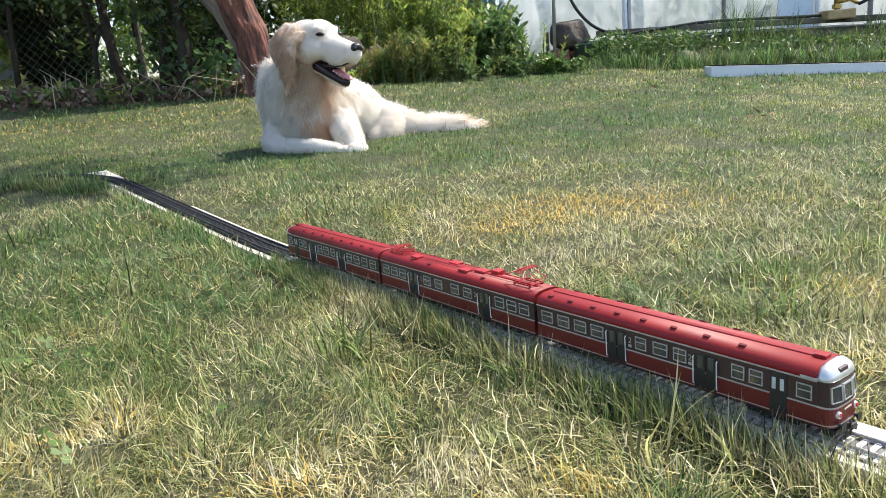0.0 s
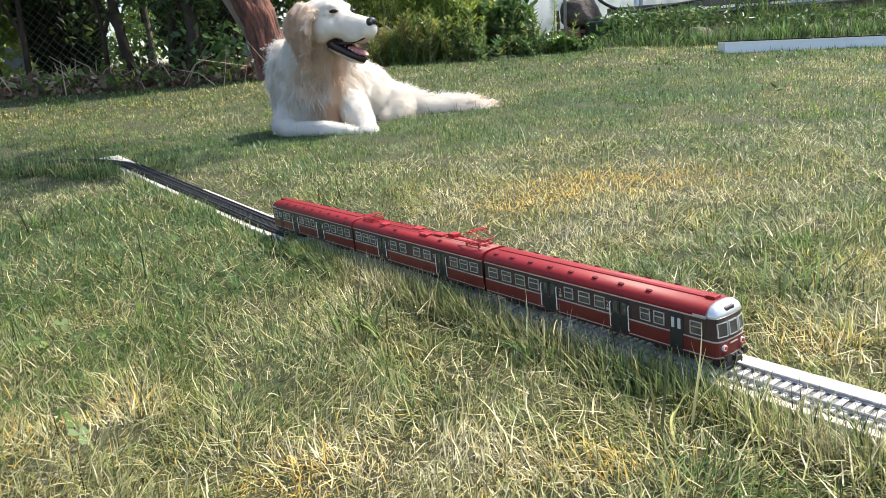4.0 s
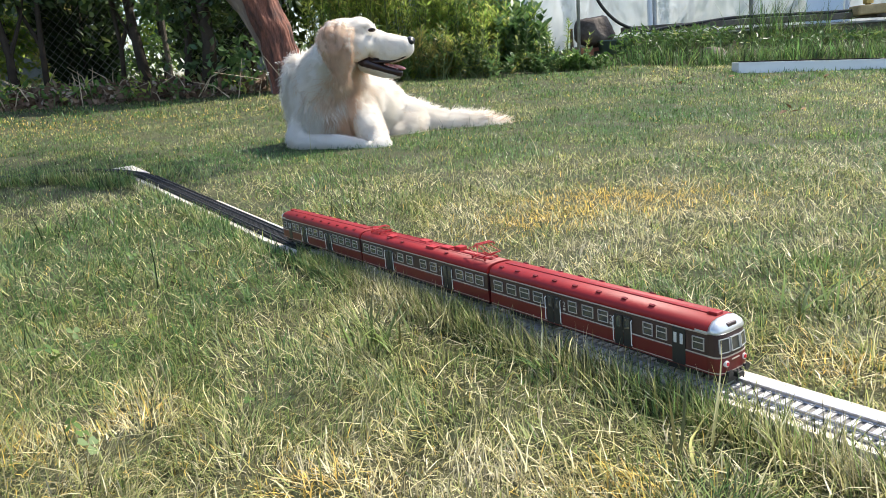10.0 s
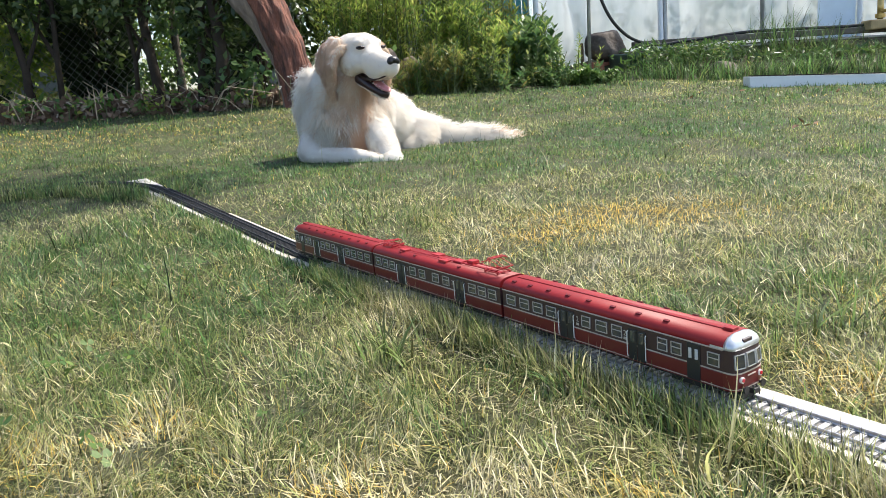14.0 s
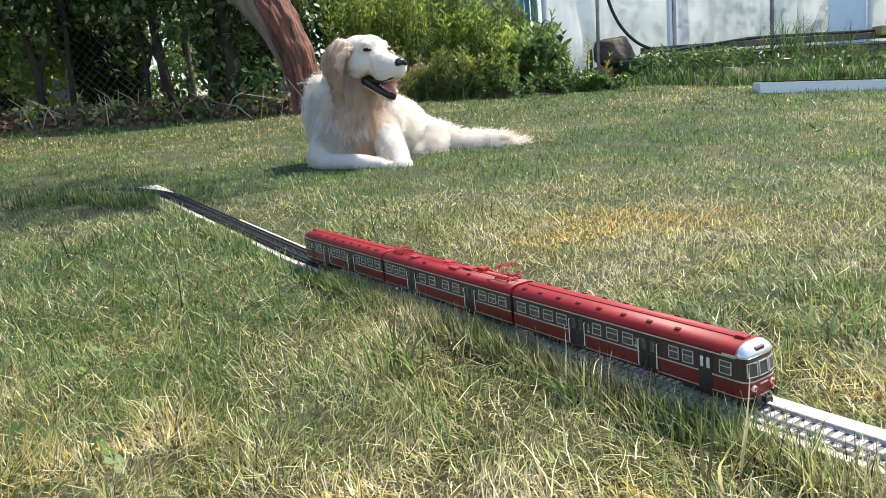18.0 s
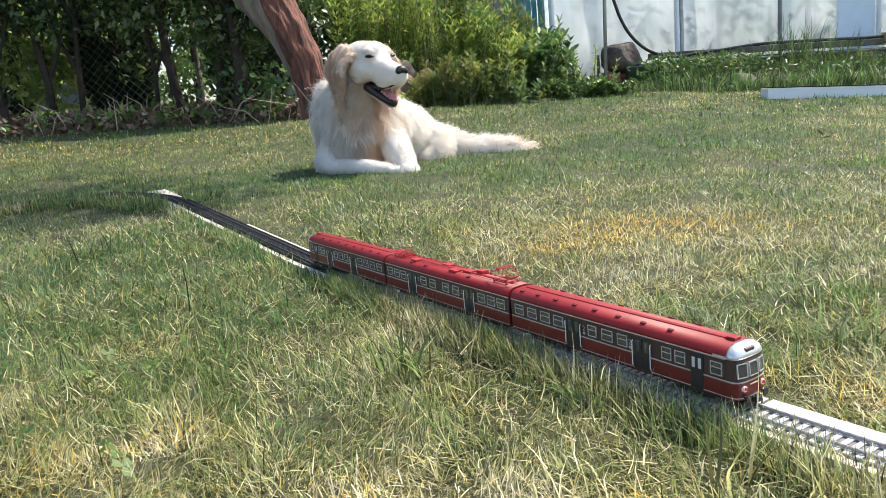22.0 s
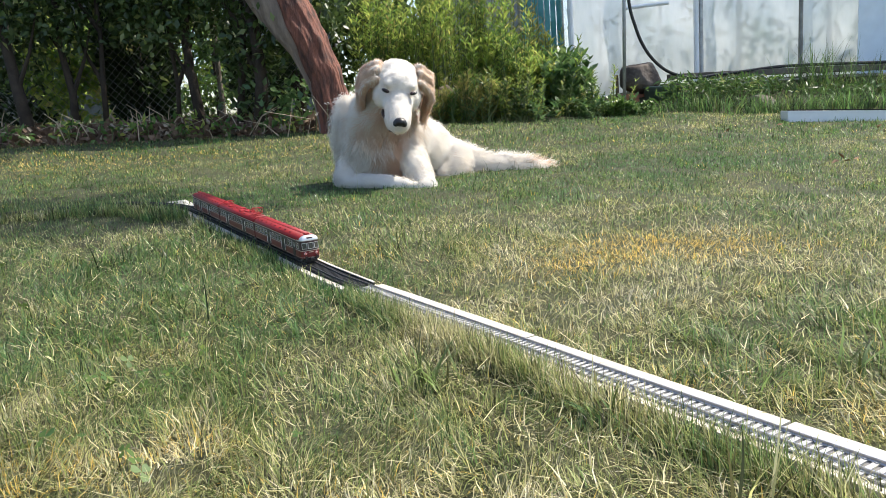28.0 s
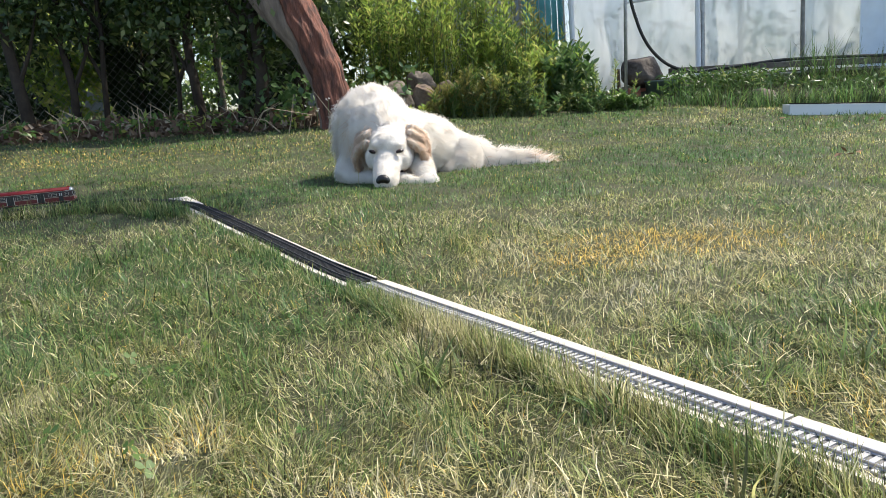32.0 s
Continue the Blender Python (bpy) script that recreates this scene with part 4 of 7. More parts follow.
    for i in range(n0, len(bm.faces)):
        bm.faces[i].material_index = 2 if i < n1 else 3
        bm.faces[i].smooth = True
    bm.to_mesh(jaw.data)
    bm.free()
    jaw.data.materials.append(M_TONGUE)
    jaw.data.materials.append(M_TOOTH)
    # palate, seen when the mouth is open
    bm = bmesh.new()
    blob(bm, (0.085 * k, 0, -0.057 * k), (0.058 * k, 0.024 * k, 0.008 * k))
    part("palate", bm, M_LIP, head, "dark roof of the mouth", smooth=True)
    return head, jaw


build_dog()
dog_head, dog_jaw = build_head()
dog_neck = [o for o in dog.children if o.name.startswith("neck")][0]
dog_rear = [o for o in dog.children if o.name.split(".")[0] in ("torso", "hind_leg", "breeches")]


# ---- garden: tree, hedge and fence, flower bed, stones, greenhouse ----
def grained(m, z):
    """Draws a material's noise out along z, as grain or bark runs up a trunk."""
    n, l = m.node_tree.nodes, m.node_tree.links
    mp = n.new("ShaderNodeMapping")
    mp.inputs["Scale"].default_value = (1.0, 1.0, z)
    co = [x for x in n if x.type == "TEX_COORD"][0]
    for x in [x for x in n if x.type == "TEX_NOISE"]:
        l.new(mp.outputs["Vector"], x.inputs["Vector"])
    l.new(co.outputs["Object"], mp.inputs["Vector"])
    return m


M_BARK = grained(material("red-brown flaky bark", (0.21, 0.080, 0.052), 0.85, vary=0.75, scale=30.0, second=(0.060, 0.028, 0.022), bump=1.0, bump_scale=70), 0.30)
M_WOODGREY = grained(material("grey weathered bare wood", (0.30, 0.235, 0.195), 0.85, vary=0.45, scale=14.0, second=(0.16, 0.12, 0.10), bump=0.8, bump_scale=70), 0.12)
M_STEM = material("dark shrub bark", (0.055, 0.040, 0.028), 0.9, vary=0.4, scale=14.0, bump=0.5)
# hedge leaf: the lightest colour is raised to stand in for sunlit leaves
M_LEAFD = leaf_material("dark hedge leaf", (0.034, 0.064, 0.020), (0.095, 0.145, 0.040), (0.34, 0.37, 0.13), 0.35, 0.40, 0.5)
M_LEAFC = leaf_material("dark conifer spray", (0.016, 0.032, 0.014), (0.040, 0.066, 0.024), None, 0.6, 0.25)
M_LEAFG = leaf_material("goldenrod leaf", (0.17, 0.29, 0.065), (0.40, 0.48, 0.10), (0.66, 0.62, 0.20), 0.5, 0.60)
M_LEAFB = leaf_material("broad bush leaf", (0.06, 0.13, 0.03), (0.13, 0.22, 0.05), (0.22, 0.31, 0.08), 0.4, 0.4, 0.5)
M_LEAFY = leaf_material("yellowing leaf", (0.20, 0.22, 0.05), (0.34, 0.31, 0.10), (0.42, 0.30, 0.14), 0.55, 0.4)
M_LITTER = leaf_material("dry fallen leaf", (0.10, 0.060, 0.040), (0.24, 0.165, 0.115), (0.46, 0.38, 0.29), 0.8, 0.15)
M_TWIG = material("dry pale twig", (0.50, 0.40, 0.28), 0.85, vary=0.3, scale=30.0)
M_GSTEM = material("green plant stem", (0.12, 0.15, 0.05), 0.7, vary=0.3, scale=30.0)
M_STONE = material("field stone", (0.20, 0.15, 0.11), 0.9, vary=0.5, scale=9.0, second=(0.13, 0.085, 0.06), bump=0.9, bump_scale=45)
M_STONE2 = material("grey field stone", (0.22, 0.18, 0.14), 0.9, vary=0.5, scale=9.0, second=(0.12, 0.095, 0.075), bump=0.9, bump_scale=45)
M_BOULDER = material("dark brown boulder", (0.17, 0.14, 0.12), 0.85, vary=0.5, scale=9.0, second=(0.075, 0.056, 0.046), bump=0.6, bump_scale=50)
M_BUSH = leaf_material("dark bush leaf", (0.060, 0.125, 0.045), (0.13, 0.22, 0.070), (0.25, 0.33, 0.12), 0.4, 0.40, 0.5)
M_DRYLEAF = material("brown dry leaf", (0.30, 0.165, 0.085), 0.8, vary=0.4, scale=40.0)
M_BEAM = material("dark weathered beam", (0.17, 0.145, 0.115), 0.9, vary=0.45, scale=8.0, second=(0.09, 0.075, 0.058), bump=0.5, bump_scale=70)
M_BRICK = material("red brick", (0.36, 0.13, 0.075), 0.85, vary=0.3, scale=25.0, bump=0.4)
M_GALV = material("galvanised steel", (0.42, 0.43, 0.44), 0.45, metal=0.7, vary=0.25, scale=20.0)
M_WIRE = material("weathered fence wire", (0.20, 0.20, 0.19), 0.5, metal=0.5, vary=0.3, scale=20.0)
M_HOSE = material("black rubber hose", (0.014, 0.014, 0.016), 0.5, vary=0.2, scale=30.0)
M_GREYWOOD = material("grey weathered timber", (0.33, 0.32, 0.29), 0.85, vary=0.35, scale=8.0, second=(0.20, 0.19, 0.165), bump=0.4, bump_scale=80)
M_DARKWOOD = material("dark damp board", (0.075, 0.05, 0.035), 0.85, vary=0.4, scale=9.0, bump=0.4)
M_WPLAST = material("white plastic trough", (0.80, 0.82, 0.84), 0.45, vary=0.06, scale=5.0)
M_EARTH = material("dark potting soil", (0.028, 0.021, 0.016), 0.95, vary=0.5, scale=30.0, bump=0.6)
M_TEAL = material("teal plastic sheet", (0.03, 0.21, 0.23), 0.5, vary=0.35, scale=4.0, second=(0.10, 0.34, 0.36))
M_GREYWALL = material("grey rendered wall", (0.36, 0.38, 0.40), 0.9, vary=0.18, scale=2.0, bump=0.1)
M_PALEWALL = material("pale house wall", (0.25, 0.26, 0.25), 0.9, vary=0.15, scale=2.0, bump=0.1)
M_BRASS = material("brass fitting", (0.55, 0.38, 0.14), 0.35, metal=0.8, vary=0.25, scale=30.0)
M_BLOCK = material("yellowed timber block", (0.50, 0.36, 0.18), 0.8, vary=0.3, scale=15.0)
M_LID = material("grey-green plastic tub", (0.10, 0.14, 0.12), 0.5, vary=0.3, scale=10.0)
M_SLAB = material("pale stone slab", (0.42, 0.45, 0.42), 0.8, vary=0.25, scale=9.0, bump=0.3)
M_PETAL = material("small white flower", (0.75, 0.68, 0.62), 0.7, vary=0.1, scale=40.0)


def foil_material():
    """Clouded greenhouse film: mostly scatters the light, lets some through."""
    m = bpy.data.materials.new("clouded greenhouse film")
    m.use_nodes = True
    n, l = m.node_tree.nodes, m.node_tree.links
    b = n["Principled BSDF"]
    co = n.new("ShaderNodeTexCoord")
    no = n.new("ShaderNodeTexNoise")
    no.inputs["Scale"].default_value, no.inputs["Detail"].default_value = 3.4, 9
    mp = n.new("ShaderNodeMapping")
    mp.inputs["Scale"].default_value = (1.6, 1.0, 0.55)
    l.new(co.outputs["Object"], mp.inputs["Vector"])
    l.new(mp.outputs["Vector"], no.inputs["Vector"])
    ramp = n.new("ShaderNodeValToRGB")
    ramp.color_ramp.elements[0].color = (0.66, 0.72, 0.74, 1)
    ramp.color_ramp.elements[0].position = 0.32
    ramp.color_ramp.elements[1].color = (0.95, 0.97, 0.98, 1)
    ramp.color_ramp.elements[1].position = 0.62
    l.new(no.outputs["Fac"], ramp.inputs["Fac"])
    l.new(ramp.outputs["Color"], b.inputs["Base Color"])
    b.inputs["Roughness"].default_value = 0.3
    tl = n.new("ShaderNodeBsdfTranslucent")
    l.new(ramp.outputs["Color"], tl.inputs["Color"])
    tp = n.new("ShaderNodeBsdfTransparent")
    m1, m2 = n.new("ShaderNodeMixShader"), n.new("ShaderNodeMixShader")
    m1.inputs["Fac"].default_value = 0.66
    l.new(b.outputs["BSDF"], m1.inputs[1])
    l.new(tl.outputs["BSDF"], m1.inputs[2])
    m2.inputs["Fac"].default_value = 0.13
    l.new(m1.outputs["Shader"], m2.inputs[1])
    l.new(tp.outputs["BSDF"], m2.inputs[2])
    l.new(m2.outputs["Shader"], n["Material Output"].inputs["Surface"])
    return m


M_FOIL = foil_material()
M_CLEAR = bpy.data.materials.new("clear greenhouse film")
M_CLEAR.use_nodes = True
_n, _l = M_CLEAR.node_tree.nodes, M_CLEAR.node_tree.links
_t, _m = _n.new("ShaderNodeBsdfTransparent"), _n.new("ShaderNodeMixShader")
_m.inputs["Fac"].default_value = 0.85
_n["Principled BSDF"].inputs["Base Color"].default_value = (0.85, 0.88, 0.9, 1)
_n["Principled BSDF"].inputs["Roughness"].default_value = 0.2
_l.new(_n["Principled BSDF"].outputs["BSDF"], _m.inputs[1])
_l.new(_t.outputs["BSDF"], _m.inputs[2])
_l.new(_m.outputs["Shader"], _n["Material Output"].inputs["Surface"])
M_FOILB = material("blue film panel", (0.62, 0.74, 0.84), 0.5, vary=0.15, scale=2.0, second=(0.76, 0.83, 0.88))


def leaf_arrays(P, D, N, L, W):
    """Folded pointed leaves: base P, along D, facing N, length L, width W."""
    D = D / (np.linalg.norm(D, axis=1, keepdims=True) + 1e-9)
    S = np.cross(D, N)
    S = S / (np.linalg.norm(S, axis=1, keepdims=True) + 1e-9)
    N = np.cross(S, D)
    L, W = np.broadcast_to(L, len(P))[:, None], np.broadcast_to(W, len(P))[:, None]
    mid = P + D * L * 0.45 - N * L * 0.03
    V = np.stack([P, mid + S * W / 2 + N * L * 0.07, mid, mid - S * W / 2 + N * L * 0.07, P + D * L - N * L * 0.12], 1).reshape(-1, 3)
    T = (np.arange(len(P))[:, None, None] * 5 + np.array([(0, 2, 1), (0, 3, 2), (1, 2, 4), (2, 3, 4)])[None]).reshape(-1, 3)
    return V, T


def leafy(name, arrays, mat, parent, label=""):
    V, T, off = [], [], 0
    for v, t in arrays:
        V.append(v)
        T.append(t + off)
        off += len(v)
    ob = new(name, mesh_of(name, np.concatenate(V), np.concatenate(T), mat))
    ob.parent = parent
    return tagged(ob, label)


def rand_dirs(rng, n, up=0.0):
    d = rng.normal(0, 1, (n, 3))
    d[:, 2] += up
    return d / np.linalg.norm(d, axis=1, keepdims=True)


def crown_clumps(rng, centres, radius, n, size, width, droop=-0.2):
    """Leaves gathered round clump centres, with gaps between the clumps."""
    c = np.asarray(centres)[rng.integers(0, len(centres), n)]
    r = radius * rng.random(n) ** 0.5
    P = c + rand_dirs(rng, n) * r[:, None] * np.array([1, 1, 0.8])
    D = rand_dirs(rng, n) + np.array([0, 0, droop])
    return leaf_arrays(P, D, rand_dirs(rng, n, 1.2), size * rng.uniform(0.6, 1.3, n), width * rng.uniform(0.7, 1.3, n))


def build_tree():
    t = thing("tree", "leaning fruit tree with red-brown bark and grey bare wood", "tree")
    path = [Vector(p) for p in ((-0.690, 4.34, 0.10), (-0.705, 4.35, 0.27), (-0.726, 4.35, 0.40), (-0.752, 4.35, 0.52), (-0.828, 4.35, 0.72), (-0.975, 4.36, 0.97), (-1.16, 4.39, 1.25), (-1.34, 4.43, 1.6), (-1.45, 4.48, 2.0))]
    rad = [0.130, 0.104, 0.102, 0.105, 0.120, 0.150, 0.155, 0.15, 0.13]
    fine, fr = [], []
    for i in range(len(path) - 1):
        for k in range(14):
            f = k / 14
            fine.append(path[i].lerp(path[i + 1], f))
            fr.append(rad[i] * (1 - f) + rad[i + 1] * f)
    fine.append(path[-1])
    fr.append(rad[-1])

    def shell(bark, seg, grow, wob, flute):
        bm = bmesh.new()
        rows = []
        for i, p in enumerate(fine):
            d = (fine[min(i + 1, len(fine) - 1)] - fine[max(i - 1, 0)]).normalized()
            sx = Vector((1, 0, 0)) - d * d.x
            sx.normalize()
            sy = d.cross(sx)
            row = []
            for k in range(seg + 1):
                edge = float(np.interp(p.z, (0.12, 0.44, 0.67, 0.96, 1.3), (3.6, 3.78, 4.14, 4.8, 5.0))) + 0.12 * noise.noise(Vector((0, 0, p.z * 9)))
                a = (edge - 2 * math.pi) + (1.98 - edge + 2 * math.pi) * k / seg if bark else 1.98 + (edge - 1.98) * k / seg
                u = sx * math.cos(a) + sy * math.sin(a)
                q = p * 9 + u * 2
                r = fr[i] * (1 + grow + wob * noise.noise(q) + wob * 0.45 * noise.noise(Vector((q.x * 4, q.y * 4, q.z * 1.6))) + flute * noise.noise(Vector((u.x * 6, u.y * 6, p.z * 1.3))))
                if k in (0, seg):
                    r *= 0.93
                row.append(bm.verts.new(p + u * r))
            rows.append(row)
        for a, b in zip(rows, rows[1:]):
            for k in range(seg):
                bm.faces.new((a[k], a[k + 1], b[k + 1], b[k]))
        bmesh.ops.recalc_face_normals(bm, faces=bm.faces)
        return bm

    part("trunk", tube(path, [r * 0.9 for r in rad], 18), M_STEM, t, "leaning trunk")
    part("bark", shell(True, 72, 0.02, 0.10, 0.10), M_BARK, t, "flaking red-brown bark", smooth=True)
    part("bare_wood", shell(False, 44, -0.01, 0.05, 0.06), M_WOODGREY, t, "grey weathered wood where the bark is gone", smooth=True)
    rng = np.random.default_rng(3)
    limbs = [[(-1.45, 4.48, 1.95), (-1.4, 4.9, 2.5), (-1.25, 5.4, 3.0)], [(-1.45, 4.48, 1.95), (-1.8, 4.6, 2.5), (-2.3, 4.5, 2.9)], [(-1.45, 4.48, 1.95), (-1.4, 4.9, 2.7), (-1.3, 5.2, 3.3)], [(-1.4, 4.46, 1.85), (-1.9, 4.8, 2.4), (-2.6, 5.1, 2.8)]]
    for l in limbs:
        part("limb", tube(l, [0.09, 0.06, 0.025], 8), M_BARK, t)
    cen = []
    for l in limbs:
        for p in (l[1], l[2], [(a + b) / 2 for a, b in zip(l[1], l[2])]):
            cen += [np.array(p) + rng.normal(0, 0.25, 3) for _ in range(4)]
    leafy("crown", [crown_clumps(rng, cen, 0.28, 5200, 0.075, 0.042)], M_LEAFB, t, "leafy crown above the trunk")
    # weeds and dry stalks round its foot
    for i in range(5):
        x, y = -0.95 + 0.12 * i + random.uniform(-0.04, 0.04), 4.12 + random.uniform(-0.06, 0.05)
        tw = thing("dry_stalk", "thin dry stalk at the foot of the tree", "twig", "dry stalks")
        part("stem", tube([(x, y, gz(x, y)), (x + random.uniform(-0.1, 0.1), y, gz(x, y) + 0.1), (x + random.uniform(-0.22, 0.22), y - 0.02, gz(x, y) + random.uniform(0.14, 0.24))], [0.003, 0.002, 0.0012], 5), M_TWIG, tw)
    for i in range(6):
        x, y = -0.86 + 0.07 * i + random.uniform(-0.02, 0.02), 4.10 + random.uniform(-0.03, 0.03)
        z = gz(x, y) + 0.14 + random.uniform(-0.03, 0.05)
        fl = thing("wild_flower", "small white wild flower on a thin stem", "flower", "flowers by the tree")
        part("stem", tube([(x, y, gz(x, y)), (x + 0.01, y, z)], 0.0015, 5), M_GSTEM, fl)
        bm = bmesh.new()
        for k in range(5):
            bmesh.ops.create_icosphere(bm, subdivisions=1, radius=0.0032, matrix=Matrix.Translation((x + 0.01 + random.uniform(-0.012, 0.012), y + random.uniform(-0.01, 0.01), z + random.uniform(-0.008, 0.008))))
        part("bloom", bm, M_PETAL, fl)


build_tree()


def hedge_shrub(path, radii, cen, n, seed, leaf=0.055, width=0.030, extra=()):
    rng = np.random.default_rng(seed)
    t = thing("hedge_shrub", "dark leafy hedge shrub with bare lower stem", "shrub", "hedge shrubs along the fence")
    part("stem", tube(path, radii, 9), M_STEM, t, smooth=True)
    for e in extra:
        part("branch", tube(e, [0.016, 0.010, 0.005][:len(e)], 6), M_STEM, t)
    c = [np.array(c) + rng.normal(0, 0.10, 3) for c in cen for _ in range(5)]
    leafy("crown", [crown_clumps(rng, c, 0.17, n, leaf, width, -0.5)], M_LEAFD, t, "dense dark green foliage")


def build_hedge():
    def base(x, y):
        return (x, y, gz(x, y) - 0.02)
    stems = [((-2.62, 4.50), (-2.75, 4.6, 0.94), 0.045), ((-3.05, 4.60), (-3.0, 4.7, 0.95), 0.04), ((-2.46, 4.72), (-2.47, 4.72, 0.85), 0.030), ((-2.29, 4.80), (-2.24, 4.8, 0.95), 0.022), ((-1.82, 4.82), (-1.80, 4.8, 0.88), 0.018),
             ((-1.655, 4.80), (-1.70, 4.8, 0.85), 0.040), ((-1.34, 4.55), (-1.25, 4.55, 0.85), 0.028), ((-1.20, 4.48), (-1.17, 4.5, 0.85), 0.050), ((-0.98, 4.75), (-0.92, 4.8, 0.9), 0.022)]
    for i, ((x, y), top, r) in enumerate(stems):
        top = Vector(top)
        hi = top + Vector((random.uniform(-0.15, 0.15), random.uniform(0, 0.2), 0.8))
        mid = Vector(base(x, y)).lerp(top, 0.5) + Vector((random.uniform(-0.03, 0.03), 0, 0))
        cen = [top + Vector((dx, dy, dz)) for dx, dy, dz in ((-0.2, 0, 0.05), (0.15, 0.05, 0.12), (0, -0.05, 0.35), (-0.25, 0.1, 0.5), (0.25, 0.1, 0.5), (0, 0.1, 0.85))] + ([top + Vector((0.1, 0.02, -0.15)), top + Vector((-0.05, 0.0, -0.30))] if i in (1, 6) else [])
        ex = [[mid, mid + Vector((0.10 * (-1) ** i, 0.02, 0.22)), mid + Vector((0.16 * (-1) ** i, 0.05, 0.45))], [top, top + Vector((-0.12, 0, 0.2)), top + Vector((-0.22, 0, 0.45))]]
        hedge_shrub([base(x, y), mid, top, hi], [r * 0.95, r * 0.78, r * 0.66, r * 0.35], cen, 1500, 50 + i, extra=ex)
    # dark conifers beyond the fence
    for (x, y, h, w, n) in ((-2.38, 5.65, 1.5, 0.26, 6000), (-3.35, 5.7, 1.7, 0.30, 3000), (-1.45, 5.6, 1.5, 0.22, 2600), (-4.3, 5.6, 1.8, 0.35, 2500)):
        rng = np.random.default_rng(int(n))
        t = thing("conifer", "dark dense garden conifer behind the fence", "conifer", "conifers behind the fence")
        z0 = gz(x, y)
        part("trunk", tube([(x, y, z0 - 0.02), (x, y, z0 + h)], [0.04, 0.01], 8), M_STEM, t)
        u = rng.random(n)
        a = rng.uniform(0, 6.28, n)
        rr = w * (np.sin(np.clip(u * 1.25 + 0.15, 0, 1.25) * 2.5) ** 0.6) * rng.uniform(0.55, 1.05, n)
        P = np.stack([x + np.cos(a) * rr, y + np.sin(a) * rr, z0 + 0.02 + u * h], 1)
        D = np.stack([np.cos(a), np.sin(a), 0.6 + 0 * a], 1) + rng.normal(0, 0.4, (n, 3))
        leafy("crown", [leaf_arrays(P, D, rand_dirs(rng, n, 0.5), 0.085 * rng.uniform(0.6, 1.3, n), 0.032)], M_LEAFC, t, "dense dark needle sprays")
    # chain-link fence
    f = thing("chain_link_fence", "grey chain-link wire fence behind the hedge", "fence")
    x0, x1, y = -4.6, -0.88, 5.12
    for x in (-4.55, -3.05, -1.62):
        part("post", tube([(x, y + 0.03, gz(x, y) - 0.05), (x, y + 0.03, 2.05)], 0.018, 10), M_BEAM, f)
    bm = bmesh.new()
    pitch, zb, zt = 0.058, 0.30, 1.95
    k = x0 - (zt - zb)
    while k < x1:
        for s in (1, -1):
            a = Vector((k, y, zb)) if s > 0 else Vector((k, y + 0.003, zt))
            b = Vector((k + (zt - zb), y, zt)) if s > 0 else Vector((k + (zt - zb), y + 0.003, zb))
            t0, t1 = max(0, (x0 - a.x) / (b.x - a.x)), min(1, (x1 - a.x) / (b.x - a.x))
            if t1 > t0:
                add_tube(bm, [a.lerp(b, t0), a.lerp(b, t1)], 0.0015, 3, False)
        k += pitch
    tagged(part("wire_mesh", bm, M_WIRE, f, "diamond wire mesh"), kind="stuff")
    # board edging of the hedge bed
    for a, b in ((-3.2, -2.35), (-2.33, -1.62), (-1.60, -0.95)):
        e = thing("edging_board", "dark damp timber edging of the hedge bed", "board", "edging boards")
        za = gz((a + b) / 2, 4.83)
        part("plank", box(a, b, 4.83, 4.855, za - 0.05, za + 0.045, 0.004), M_DARKWOOD, e)
    # fallen leaves and twigs
    rng = np.random.default_rng(17)
    n = 3800
    x = rng.uniform(-3.4, -0.85, n)
    front = np.interp(x, [-3.4, -2.4, -0.85], [4.06, 4.12, 4.28])
    y = front + 0.66 * rng.random(n) ** 0.9
    keep = y > front + 0.05 * np.sin(4 * x) + 0.03 * np.sin(13 * x)
    x, y = x[keep], y[keep]
    n = len(x)
    P = np.stack([x, y, ground_z(x, y) + rng.uniform(0.0, 0.075, n) * np.clip((y - front[keep]) / 0.2, 0.1, 1)], 1)
    V, T = leaf_arrays(P, rand_dirs(rng, n), rand_dirs(rng, n, 1.0), 0.060 * rng.uniform(0.5, 1.3, n), 0.036 * rng.uniform(0.6, 1.2, n))
    tagged(new("leaf_litter", mesh_of("leaf_litter", V, T, M_LITTER)), "brown fallen leaves under the hedge", "leaves", kind="stuff")
    for i in range(60):
        x, y = rng.uniform(-2.9, -1.0), rng.uniform(4.18, 4.6)
        z, h, dx = gz(x, y), rng.uniform(0.06, 0.20), rng.uniform(-0.22, 0.22)
        tw = thing("dry_stalk", "thin dry stalk in the hedge bed", "twig", "dry stalks")
        part("stem", tube([(x, y, z), (x + dx * 0.4, y, z + h * 0.7), (x + dx, y - 0.02, z + h)], [0.0035, 0.0025, 0.0014], 5), M_TWIG, tw)
    # low green plants at the bed's edge and broad leaves by the tree
    for i in range(16):
        x = -3.2 + 0.145 * i + rng.uniform(-0.05, 0.05)
        y = 4.16 + 0.05 * (x + 3.2) + rng.uniform(-0.04, 0.12)
        low_plant(x, y, 0.10, 26, 0.055, 0.022, M_LEAFB if i % 3 else M_LEAFG, 200 + i)
    for i, (x, y) in enumerate(((-1.03, 4.52), (-0.93, 4.60), (-1.00, 4.42), (-0.47, 4.72), (-0.38, 4.85))):
        low_plant(x, y, 0.30, 80, 0.052, 0.034, M_BUSH, 300 + i)


